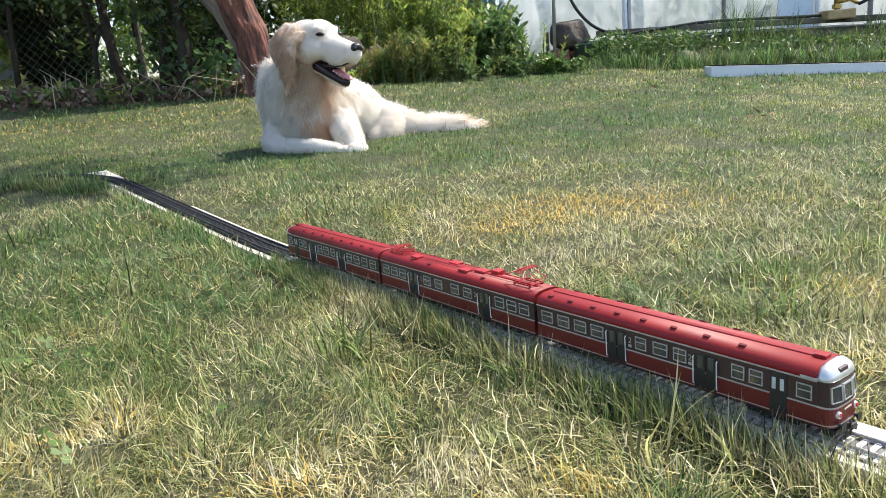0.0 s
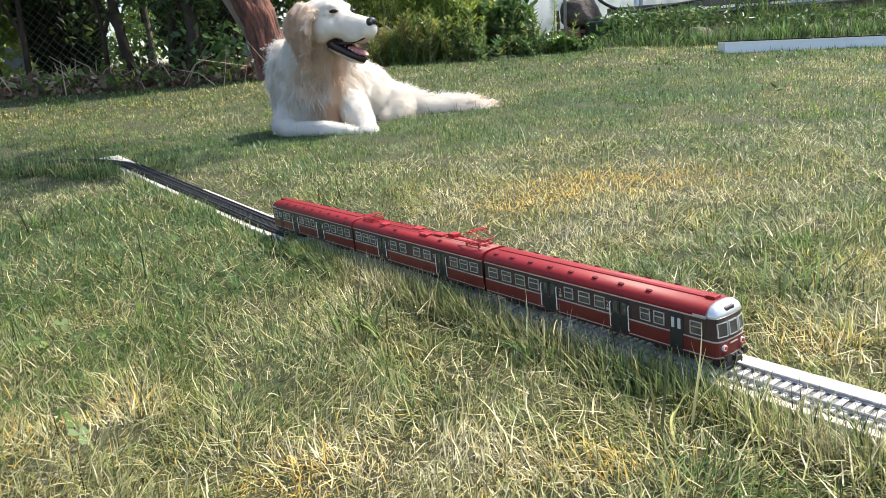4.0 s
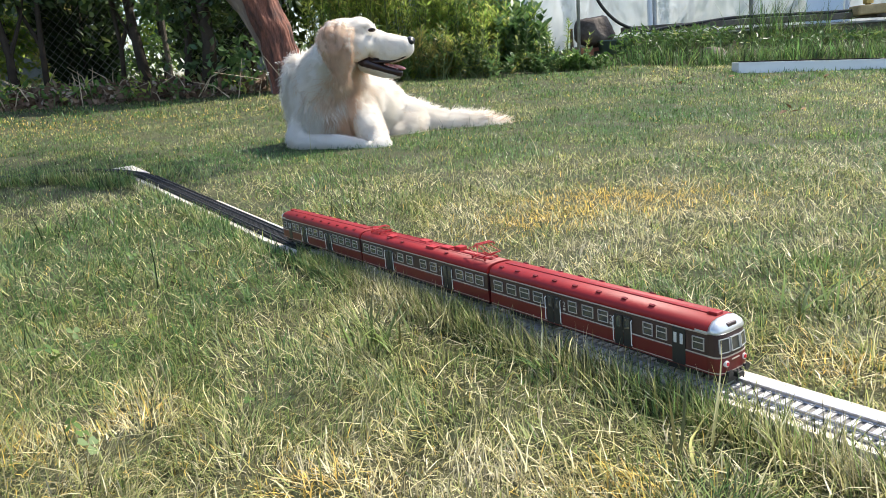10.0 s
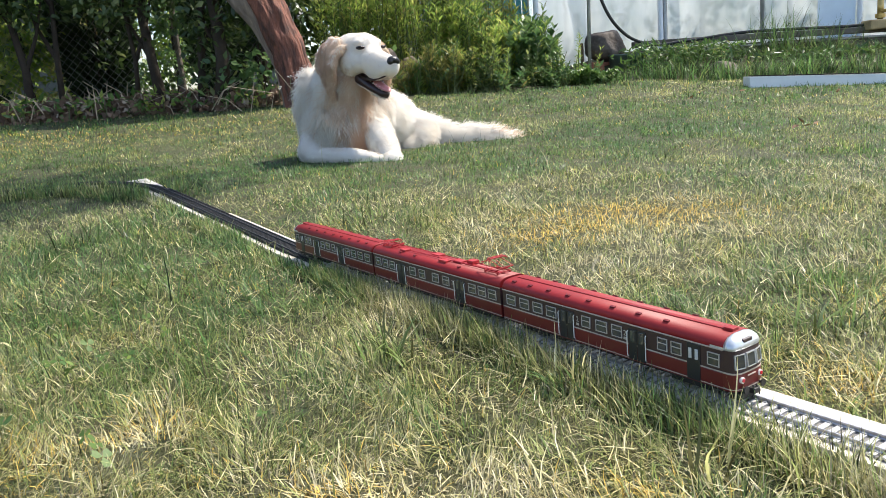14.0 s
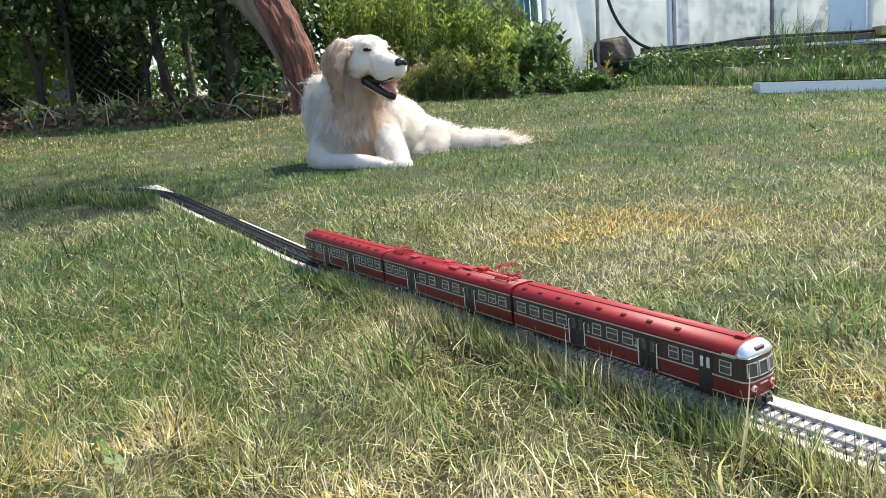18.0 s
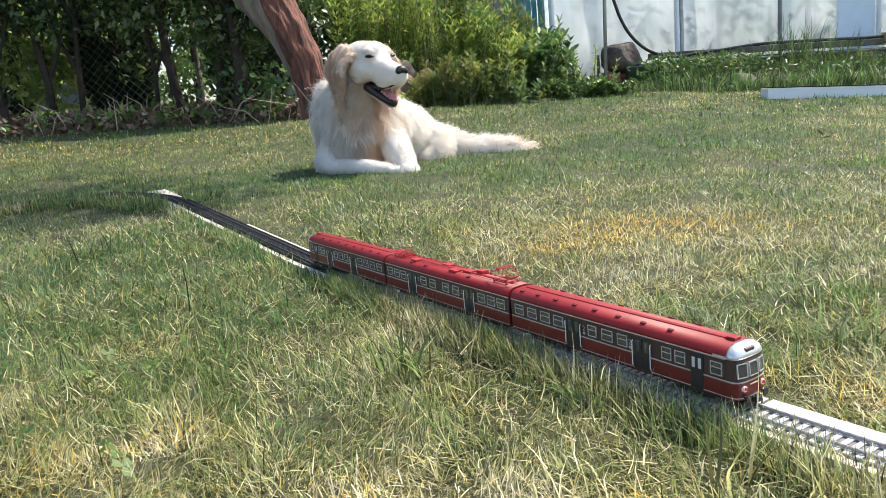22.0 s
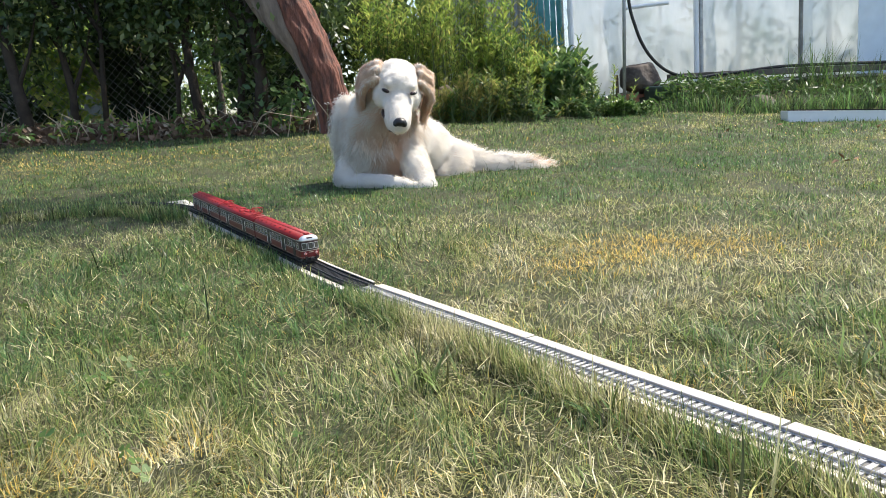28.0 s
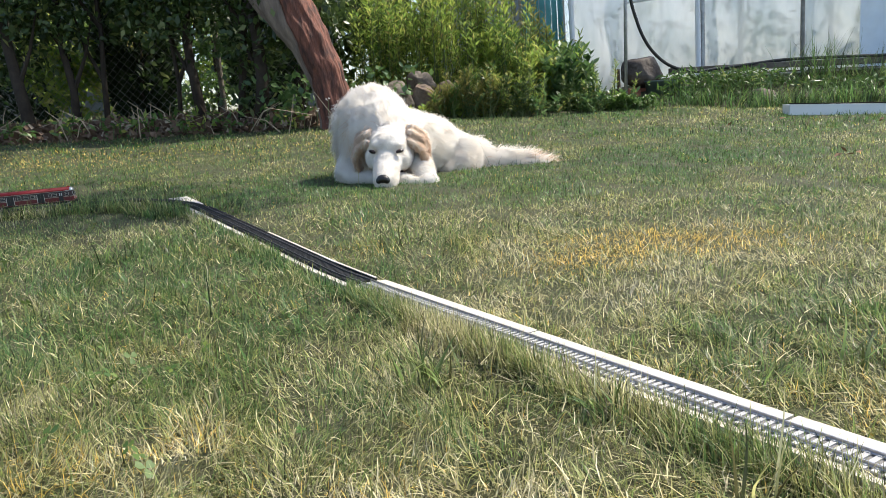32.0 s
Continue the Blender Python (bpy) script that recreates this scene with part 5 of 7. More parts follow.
def low_plant(x, y, h, n, size, width, mat, seed, label="low green leafy plant in the bed"):
    rng = np.random.default_rng(seed)
    t = thing("bed_plant", label, "plant", "low bed plants")
    z = gz(x, y)
    part("stem", tube([(x, y, z - 0.01), (x + rng.uniform(-0.02, 0.02), y, z + h * 0.9)], [0.004, 0.002], 5), M_GSTEM, t)
    P = np.array([x, y, z + 0.02]) + rng.normal(0, 1, (n, 3)) * np.array([h * 0.45, h * 0.35, 0])
    P[:, 2] += rng.random(n) * h
    D = rand_dirs(rng, n, 0.5)
    leafy("foliage", [leaf_arrays(P, D, rand_dirs(rng, n, 1.5), size * rng.uniform(0.6, 1.3, n), width * rng.uniform(0.7, 1.3, n))], mat, t)


build_hedge()


def perennial(x, y, h, stems, spread, mat, seed, size=0.062, width=0.013, per=54, label="tall leafy goldenrod clump in the flower bed", name="perennial_plant", tips=0.0):
    """Upright stems with leaves all round them."""
    rng = np.random.default_rng(seed)
    t = thing(name, label, "plant", "perennials in the flower bed")
    z = gz(x, y)
    bm = bmesh.new()
    P, D = [], []
    for _ in range(stems):
        bx, by = x + rng.normal(0, spread * 0.5), y + rng.normal(0, spread * 0.4)
        hh = h * rng.uniform(0.7, 1.1)
        top = np.array([bx + rng.normal(0, spread * 0.5), by + rng.normal(0, spread * 0.3), z + hh])
        b0 = np.array([bx, by, z - 0.01])
        add_tube(bm, [b0, (b0 + top) / 2 + rng.normal(0, 0.01, 3), top], [0.004, 0.003, 0.0015], 5, False)
        u = np.sort(rng.uniform(0.12, 1.0, per))
        a = np.arange(per) * 2.4 + rng.uniform(0, 6.28)
        P.append(b0 + (top - b0) * u[:, None])
        D.append(np.stack([np.cos(a), np.sin(a), 0.55 + 0.5 * u], 1) + rng.normal(0, 0.18, (per, 3)))
    tagged(part("stem", bm, M_GSTEM, t), kind="stuff")
    P, D = np.concatenate(P), np.concatenate(D)
    n = len(P)
    N = np.tile(np.array([[0, 0, 1.0]]), (n, 1)) + rng.normal(0, 0.25, (n, 3))
    tip = rng.random(n) < tips
    L, Wd = size * rng.uniform(0.6, 1.25, n), width * rng.uniform(0.7, 1.3, n)
    leafy("foliage", [leaf_arrays(P[~tip], D[~tip], N[~tip], L[~tip], Wd[~tip])], mat, t)
    if tip.any():
        leafy("yellow_leaves", [leaf_arrays(P[tip], D[tip], N[tip], L[tip], Wd[tip])], M_LEAFY, t, "yellowing leaves")


def build_bed():
    r = random.Random(5)
    k = 0
    for x in np.linspace(-0.62, 0.72, 12):
        for row, (y, h) in enumerate(((5.05, 0.62), (5.30, 0.86), (5.62, 1.0))):
            k += 1
            if row == 0 and x < 0.05:
                continue
            hh = h * r.uniform(0.85, 1.12) * (1.0 if x < 0.40 else 0.55)
            perennial(x + r.uniform(-0.05, 0.05), y + r.uniform(-0.06, 0.06), hh, 12, 0.14, M_LEAFG if (k * 7) % 5 else M_LEAFB, 400 + k, tips=0.22 if (k * 3) % 4 == 0 else 0.06)
    # dry pale stalks with seed heads among them
    for i in range(9):
        x, y = r.uniform(0.35, 0.72), r.uniform(5.35, 5.7)
        perennial(x, y, r.uniform(0.7, 0.95), 3, 0.05, M_LEAFY, 470 + i, per=24, label="withered yellow-brown flower stalks in the bed")
    # withered clumps before the stones
    for i in range(7):
        perennial(-0.10 + 0.055 * i, 4.66 + r.uniform(-0.05, 0.08), r.uniform(0.16, 0.30), 12, 0.09, (M_LEAFY, M_LEAFB, M_LEAFY)[i % 3], 640 + i, size=0.060, width=0.008, per=26, label="withered brownish weeds before the stones", name="edge_plant")
    # broad-leaved bush at the greenhouse corner
    for i, (x, y, h) in enumerate(((0.66, 5.0, 0.34), (0.78, 5.05, 0.36), (0.87, 5.08, 0.30), (0.72, 5.2, 0.38), (0.83, 5.25, 0.38))):
        perennial(x, y, h, 12, 0.11, M_BUSH, 500 + i, size=0.070, width=0.034, per=34, label="dark glossy bush beside the greenhouse", name="bush")
    # low spreading plants along the lawn's edge
    for i in range(20):
        x = 0.08 + 0.046 * i + r.uniform(-0.02, 0.02)
        mat, sz, wd, per, hh = ((M_BUSH, 0.045, 0.020, 20, 0.20), (M_LEAFG, 0.050, 0.009, 34, 0.30), (M_BUSH, 0.060, 0.028, 16, 0.12), (M_LEAFG, 0.032, 0.014, 30, 0.16), (M_LEAFD, 0.055, 0.022, 22, 0.28))[(i * 3 + i // 4) % 5]
        perennial(x, 4.62 + r.uniform(-0.06, 0.22) + 0.10 * (x > 0.6), hh * r.uniform(0.6, 1.15), 6, 0.12, mat, 530 + i, size=sz * 0.72, width=wd * 0.72, per=int(per * 1.5), label="low spreading plant along the lawn edge", name="edge_plant", tips=0.06)
    for i in range(9):
        perennial(0.84 + 0.04 * i, 4.86 + r.uniform(-0.07, 0.10), r.uniform(0.07, 0.13), 6, 0.10, M_BUSH if i % 2 else M_LEAFB, 590 + i, size=0.042, width=0.020, per=20, label="low leafy plants at the corner of the bed", name="edge_plant")
    for i in range(7):
        perennial(-0.50 + 0.10 * i, 4.72 + r.uniform(-0.08, 0.1), r.uniform(0.04, 0.09), 5, 0.07, M_LEAFG, 560 + i, size=0.05, width=0.02, per=14, label="low weeds before the stones", name="edge_plant")


build_bed()


def stone(x, y, z, r, mat, seed, label, group="", name="stone"):
    bm = bmesh.new()
    bmesh.ops.create_icosphere(bm, subdivisions=4, radius=1.0)
    off = Vector((seed * 3.7, seed * 1.9, seed * 5.3))
    planes = [(Vector(d).normalized() + Vector((noise.noise(off + Vector(d)), noise.noise(off - Vector(d)), 0.5 * noise.noise(off * 2 + Vector(d))))).normalized() for d in ((1, .3, .2), (-.8, .5, .3), (.2, -1, .25), (-.3, -.8, .5), (.1, .1, 1), (.7, -.6, .5), (-.9, -.3, .1))]
    rr = random.Random(seed)
    cut = [rr.uniform(0.50, 0.85) + (0.15 if name == "boulder" else 0) for _ in planes]
    for v in bm.verts:
        p = v.co.normalized()
        for d, c in zip(planes, cut):
            q = p.dot(d)
            if q > c:
                p = p - d * (q - c) * 0.97
        p = p * (1 + 0.06 * noise.noise(p * 3 + off) + 0.02 * noise.noise(p * 11 + off))
        v.co = Vector((p.x * r[0], p.y * r[1], p.z * r[2]))
    ob = part(name, bm, mat, None, label, smooth=True)
    ob.matrix_basis = Matrix.Translation((x, y, z)) @ Matrix.Rotation(seed * 1.3, 4, "Z")
    return tagged(ob, label, "stone", group)


def build_stones():
    for i, (x, y, z, r, mat) in enumerate(((-0.40, 4.84, 0.36, (0.15, 0.11, 0.125), M_STONE2), (-0.22, 4.86, 0.35, (0.12, 0.10, 0.11), M_STONE), (-0.46, 4.98, 0.41, (0.12, 0.10, 0.10), M_STONE), (-0.24, 5.02, 0.45, (0.12, 0.10, 0.09), M_STONE2),
                                          (-0.06, 4.98, 0.40, (0.12, 0.10, 0.08), M_STONE), (-0.29, 4.98, 0.30, (0.16, 0.12, 0.13), M_STONE), (-0.10, 4.82, 0.29, (0.10, 0.09, 0.09), M_STONE))):
        stone(x, y, z, r, mat, i + 2, "rough grey-brown field stone in a rockery pile", "stones of the rockery")


build_stones()


def build_greenhouse():
    g = thing("greenhouse", "film-covered greenhouse with clouded translucent walls", "greenhouse")
    y0, y1, x0, x1, zt = 6.0, 8.6, 0.93, 5.2, 2.3
    bm = bmesh.new()
    nx, nz = 150, 50
    vs = [[bm.verts.new((x0 + (x1 - x0) * i / nx, y0 + 0.012 * noise.noise(Vector((i * 0.22, j * 0.05, 1.0))) + 0.02 * noise.noise(Vector((i * 0.06, j * 0.13, 4.0))), 0.22 + (zt - 0.22) * j / nz)) for j in range(nz + 1)] for i in range(nx + 1)]
    for i in range(nx):
        for j in range(nz):
            bm.faces.new((vs[i][j], vs[i + 1][j], vs[i + 1][j + 1], vs[i][j + 1]))
    part("front_film", bm, M_FOIL, g, "rippled clouded plastic film", smooth=True)
    part("side_film", box(x0 - 0.004, x0, y0 + 0.05, y1, 0.2, zt), M_CLEAR, g)
    part("side_film", box(x1, x1 + 0.004, y0 + 0.05, y1, -0.1, zt), M_CLEAR, g)
    part("back_film", box(x0, x1, y1, y1 + 0.004, 0.0, zt), M_CLEAR, g)
    part("roof_film", box(x0, x1, y0, y1, zt + 0.02, zt + 0.024), M_CLEAR, g)
    part("blue_panel", box(3.17, 3.47, y0 - 0.050, y0 - 0.046, 0.34, 1.9), M_FOILB, g, "blue-tinted film panel")
    for x, yy, r, mat in ((0.94, y0 - 0.06, 0.022, M_WPLAST), (1.50, y0 + 0.10, 0.022, M_WPLAST), (1.915, y0 - 0.06, 0.020, M_WPLAST), (1.955, y0 - 0.055, 0.016, M_GALV), (2.31, y0 + 0.12, 0.018, M_GREYWOOD), (2.725, y0 - 0.055, 0.016, M_GREYWOOD), (3.02, y0 + 0.1, 0.02, M_GREYWOOD),
                          (3.50, y0 - 0.055, 0.02, M_WPLAST), (3.95, y0 - 0.05, 0.02, M_GREYWOOD), (4.5, y0 - 0.05, 0.02, M_WPLAST)):
        part("post", tube([(x, yy, gz(x, yy) - 0.05), (x, yy, zt)], r, 10), mat, g)
    part("cross_rail", tube([(1.36, y0 - 0.07, 0.985), (1.70, y0 - 0.07, 1.0)], 0.014, 8), M_WPLAST, g)
    part("top_rail", tube([(x0, y0 - 0.03, zt), (x1, y0 - 0.03, zt)], 0.02, 8), M_WPLAST, g)
    rng = np.random.default_rng(8)
    # plants inside, dim shapes through the film
    for i, x in enumerate((1.25, 1.45, 1.75, 2.1, 2.35, 2.55, 2.85, 3.1, 3.35, 3.7, 4.0)):
        y = (6.17 if i in (1, 4, 5, 7, 8) else 6.40) + rng.uniform(0.0, 0.12)
        t = thing("greenhouse_plant", "tomato plant growing inside the greenhouse", "plant", "greenhouse plants")
        h = rng.uniform(0.5, 0.95)
        z = gz(x, y)
        part("stem", tube([(x, y, z - 0.02), (x + 0.02, y, z + h)], [0.008, 0.004], 6), M_GSTEM, t)
        n = 42
        P = np.stack([x + rng.normal(0, 0.12, n), y + rng.normal(0, 0.03, n), z + 0.1 + rng.random(n) * h], 1)
        leafy("foliage", [leaf_arrays(P, rand_dirs(rng, n, -0.4), rand_dirs(rng, n, 0.8), 0.13 * rng.uniform(0.6, 1.2, n), 0.06)], M_LEAFB, t)
    # raised bed before it: timber beam on a soil bank
    for a, b, za, zb in ((1.60, 2.55, 0.425, 0.405), (2.56, 3.50, 0.404, 0.375), (3.51, 4.6, 0.374, 0.335)):
        be = thing("bed_beam", "grey weathered timber beam edging the raised bed", "beam", "raised bed beams")
        bm = box(a, b, 5.58, 5.66, -0.022, 0.022, 0.005)
        bmesh.ops.transform(bm, matrix=Matrix.Translation((0, 0, za)) @ Matrix.Shear("XY", 4, (0, 0)), verts=bm.verts)
        for v in bm.verts:
            v.co.z += (zb - za) * (v.co.x - a) / (b - a)
        part("timber", bm, M_BEAM, be)
        lo = thing("bed_beam", "lower timber of the raised bed, half overgrown", "beam", "raised bed beams")
        bm = box(a + 0.02, b - 0.01, 5.52, 5.55, -0.055, 0.03, 0.004)
        for v in bm.verts:
            v.co.z += za - 0.075 + (zb - za) * (v.co.x - a) / (b - a)
        part("timber", bm, M_BEAM, lo)
    bm = bmesh.new()
    xs = np.linspace(1.0, 5.0, 60)
    rows = []
    for x in xs:
        zt0 = np.interp(x, [1.0, 1.6, 4.6], [0.30, 0.40, 0.31])
        rows.append([bm.verts.new((x, yy, zz + 0.012 * noise.noise(Vector((x * 6, yy * 9, 0))))) for yy, zz in ((4.75, gz(x, 4.75) - 0.03), (5.05, gz(x, 5.05) + 0.03), (5.30, zt0 - 0.12), (5.50, zt0 - 0.04), (5.9, zt0 - 0.01), (6.1, zt0 - 0.08))])
    for a, b in zip(rows, rows[1:]):
        for k in range(5):
            bm.faces.new((a[k], b[k], b[k + 1], a[k + 1]))
    bmesh.ops.recalc_face_normals(bm, faces=bm.faces)
    tagged(part("soil_bank", bm, M_SOIL, None, "overgrown soil bank before the greenhouse", smooth=True), "overgrown soil bank before the greenhouse", "soil", kind="structure")


build_greenhouse()


def build_corner():
    """Pole, boulder on bricks, tub, slab, hose, tap, trough and what stands beyond."""
    p = thing("steel_pole", "thin grey steel pole standing at the bed", "pole")
    part("tube", tube([(1.195, 5.3, 0.15), (1.215, 5.3, 0.92), (1.235, 5.3, 2.2)], 0.0125, 12), M_GALV, p, smooth=True)
    s = thing("wooden_stake", "short dark wooden stake by the boulder", "stake")
    part("shaft", tube([(1.165, 5.36, 0.18), (1.165, 5.37, 0.46)], [0.014, 0.011], 8), M_DARKWOOD, s)
    stone(1.365, 5.52, 0.445, (0.165, 0.14, 0.125), M_BOULDER, 31, "dark brown boulder resting on red bricks", name="boulder")
    for i, (x, y, z, a) in enumerate(((1.26, 5.43, 0.29, 0.1), (1.33, 5.50, 0.285, -0.15), (1.28, 5.44, 0.225, 0.3), (1.36, 5.46, 0.225, 0.0))):
        b = part("brick", box(-0.06, 0.06, -0.055, 0.055, -0.032, 0.032, 0.006), M_BRICK, None, "worn red brick under the boulder")
        b.matrix_basis = pose(x, y, z, 0, 0, math.degrees(a))
        tagged(b, "worn red brick under the boulder", "brick", "bricks under the boulder")
    t = thing("plastic_tub", "grey-green plastic tub half hidden in weeds", "tub")
    ring = [(0.125, 0.0), (0.138, 0.105), (0.150, 0.112), (0.150, 0.122), (0.132, 0.122), (0.118, 0.015)]
    bm = bmesh.new()
    vs = [[bm.verts.new((r * math.cos(a), r * math.sin(a), z)) for r, z in ring] for a in [2 * math.pi * k / 28 for k in range(28)]]
    for k in range(28):
        a, b = vs[k], vs[(k + 1) % 28]
        for j in range(len(ring) - 1):
            bm.faces.new((a[j], b[j], b[j + 1], a[j + 1]))
    bm.faces.new([v[-1] for v in vs])
    bm.faces.new([v[0] for v in vs][::-1])
    bmesh.ops.recalc_face_normals(bm, faces=bm.faces)
    part("tub_wall", bm, M_LID, t, smooth=True, m=pose(1.50, 5.42, 0.232, 0, 4, 0))
    sl = part("stone_slab", box(-0.085, 0.085, -0.06, 0.06, -0.012, 0.012, 0.005), M_SLAB, None, "flat pale stone slab in the weeds")
    sl.matrix_basis = pose(1.075, 5.16, 0.262, 3, -4, 10)
    tagged(sl, "flat pale stone slab in the weeds", "slab")
    h = thing("garden_hose", "black rubber garden hose hanging and lying along the beam", "hose")
    pts = [(1.262, 5.42, 1.25), (1.275, 5.41, 0.95), (1.317, 5.40, 0.774), (1.352, 5.40, 0.68), (1.40, 5.40, 0.593), (1.465, 5.41, 0.520), (1.538, 5.42, 0.464), (1.64, 5.46, 0.425), (1.769, 5.5, 0.404), (1.92, 5.54, 0.415), (2.12, 5.58, 0.425), (2.4, 5.60, 0.442), (2.65, 5.60, 0.438), (2.95, 5.6, 0.428), (3.2, 5.6, 0.418), (3.5, 5.6, 0.418)]
    sm = []
    for i in range(len(pts) - 1):
        a, b = Vector(pts[max(i - 1, 0)]), Vector(pts[i])
        c, d = Vector(pts[i + 1]), Vector(pts[min(i + 2, len(pts) - 1)])
        for k in range(4):
            u = k / 4
            sm.append(0.5 * ((2 * b) + (c - a) * u + (2 * a - 5 * b + 4 * c - d) * u * u + (3 * b - a - 3 * c + d) * u ** 3))
    sm.append(Vector(pts[-1]))
    part("tube", tube(sm, 0.0115, 10), M_HOSE, h, smooth=True)
    h2 = thing("garden_hose", "thin grey pipe lying along the raised bed", "hose")
    part("tube", tube([(1.9, 5.50, 0.335), (2.3, 5.49, 0.345), (2.9, 5.5, 0.335), (3.6, 5.5, 0.318), (4.3, 5.5, 0.28)], 0.007, 8), M_GREYWOOD, h2, smooth=True)
    tp = thing("garden_tap", "brass garden tap on a yellowed timber block", "tap")
    part("block", box(3.33, 3.55, 5.50, 5.64, 0.375, 0.445, 0.01), M_BLOCK, tp, "yellowed timber block")
    part("standpipe", tube([(3.43, 5.56, 0.44), (3.43, 5.56, 0.62)], 0.022, 12), M_BRASS, tp, smooth=True)
    part("collar", tube([(3.43, 5.56, 0.455), (3.43, 5.56, 0.485)], 0.036, 12), M_BRASS, tp)
    part("spout", tube([(3.43, 5.55, 0.50), (3.50, 5.51, 0.51), (3.55, 5.49, 0.48)], 0.014, 10), M_BRASS, tp, smooth=True)
    part("handle", tube([(3.39, 5.55, 0.625), (3.47, 5.55, 0.625)], 0.008, 8), M_BRASS, tp)
    h3 = thing("garden_hose", "black hose running from the tap", "hose")
    part("tube", tube([(3.55, 5.48, 0.47), (3.62, 5.47, 0.50), (3.72, 5.47, 0.52), (3.9, 5.48, 0.53), (4.2, 5.5, 0.54)], 0.012, 10), M_HOSE, h3, smooth=True)
    # white trough on the lawn
    b = thing("plastic_trough", "long white plastic trough filled with dark soil", "trough", m=Matrix.Translation((1.87, 4.22, 0)) @ Matrix.Rotation(-0.13, 4, "Z"))
    L, z0, z1, sl_ = 1.75, 0.070, 0.146, -0.066
    def tilt(bm):
        for v in bm.verts:
            v.co.z += sl_ * v.co.x
        return bm
    part("front_wall", tilt(box(0, L, 0, 0.008, z0, z1, 0.002)), M_WPLAST, b)
    part("back_wall", tilt(box(0, L, 0.132, 0.140, z0, z1, 0.002)), M_WPLAST, b)
    part("end_wall", tilt(box(0, 0.008, 0.0082, 0.1318, z0, z1, 0.002)), M_WPLAST, b)
    part("end_wall", tilt(box(L - 0.008, L, 0.0082, 0.1318, z0, z1, 0.002)), M_WPLAST, b)
    part("rim", tilt(box(-0.003, L + 0.003, -0.003, 0.010, z1 + 0.0005, z1 + 0.007, 0.001)), M_EARTH, b, "dark rim along the front edge")
    part("soil", tilt(box(0.009, L - 0.009, 0.010, 0.131, z0 + 0.01, z1 - 0.006, 0.004)), M_EARTH, b, "dark soil filling")
    # dry leaves lying on the lawn
    rng = np.random.default_rng(77)
    for x, y in ((1.25, 3.46), (1.95, 3.45), (1.06, 2.06), (1.62, 3.72), (1.085, 2.04), (2.2, 3.3)):
        P = np.array([[x, y, gz(x, y) + 0.040], [x + 0.012, y, gz(x, y) + 0.042]])
        V, T = leaf_arrays(P, rand_dirs(rng, 2, 0.1) * np.array([1, 1, 0.25]), rand_dirs(rng, 2, 2.5), 0.026, 0.017)
        lf = new("fallen_leaf", mesh_of("fallen_leaf", V, T, M_DRYLEAF))
        tagged(lf, "dry brown leaf fallen on the lawn", "leaf", "fallen leaves")
    # teal sheet rack and grey shed wall beside the greenhouse
    r = thing("teal_screen", "weathered teal plastic sheet screen beside the greenhouse", "screen")
    for i in range(7):
        x = 0.60 + 0.05 * i
        part("strip", box(x, x + 0.043, 6.4 + 0.012 * (i % 2), 6.41 + 0.012 * (i % 2), 0.30, 1.45 - 0.03 * (i % 3), 0.002), M_TEAL, r)
    for x in (0.59, 0.95):
        part("post", tube([(x, 6.44, 0.25), (x, 6.44, 1.9)], 0.014, 8), M_GREYWOOD, r)
    w = thing("shed_wall", "grey rendered shed behind the flower bed", "shed")
    part("wall", box(-0.30, 0.92, 7.4, 7.6, 0.25, 2.6), M_GREYWALL, w)
    part("roof", box(-0.4, 0.95, 7.2, 8.6, 2.61, 2.7), M_DARKWOOD, w)
    # pale neighbouring house beyond the fence
    h = thing("house", "pale rendered neighbouring house beyond the fence", "house")
    part("wall", box(-2.35, -1.25, 8.2, 8.5, 0.2, 3.4), M_PALEWALL, h)
    part("wall", box(-9.0, -5.2, 12.5, 12.8, 0.2, 4.0), M_PALEWALL, h)
    part("roof", box(-9.3, -1.0, 12.2, 16, 4.01, 4.2), M_BRICK, h)
    # shrubs beyond the fence, sunlit
    for i, (x, y, hh, mat) in enumerate(((-2.86, 5.55, 0.75, M_LEAFG), (-3.1, 7.2, 0.9, M_LEAFY), (-2.17, 6.8, 0.95, M_LEAFB), (-3.9, 8.8, 1.1, M_LEAFG), (-5.2, 9.0, 1.5, M_LEAFB), (-2.4, 9.2, 1.2, M_LEAFB), (-6.4, 8.8, 1.6, M_LEAFB), (-3.3, 9.4, 1.3, M_LEAFG), (-1.0, 6.4, 1.1, M_LEAFD), (-0.6, 6.2, 1.2, M_LEAFD), (-0.2, 6.3, 1.2, M_LEAFG), (-1.25, 5.9, 1.2, M_LEAFD))):
        rr = np.random.default_rng(700 + i)
        t = thing("garden_shrub", "leafy garden shrub beyond the fence", "shrub", "shrubs beyond the fence")
        z = gz(x, y)
        part("stem", tube([(x, y, z), (x, y, z + hh * 0.7)], [0.03, 0.01], 7), M_STEM, t)
        cen = [np.array([x, y, z + hh * 0.55]) + rr.normal(0, 1, 3) * np.array([0.22, 0.15, hh * 0.26]) for _ in range(16)]
        leafy("crown", [crown_clumps(rr, cen, 0.17, 1500, 0.07, 0.038)], mat, t)
    # tall greenery closing the garden at the back
    for i, (x, y, hh) in enumerate(((-6.2, 11.0, 3.4), (-4.6, 11.6, 3.6), (-8.0, 10.4, 3.6), (-0.9, 9.4, 3.0), (-3.2, 11.8, 3.8), (-9.6, 10.6, 3.8), (0.2, 10.4, 3.4))):
        rr = np.random.default_rng(800 + i)
        t = thing("garden_tree", "leafy tree closing off the neighbouring garden", "tree", "trees beyond the garden")
        z = gz(x, y)
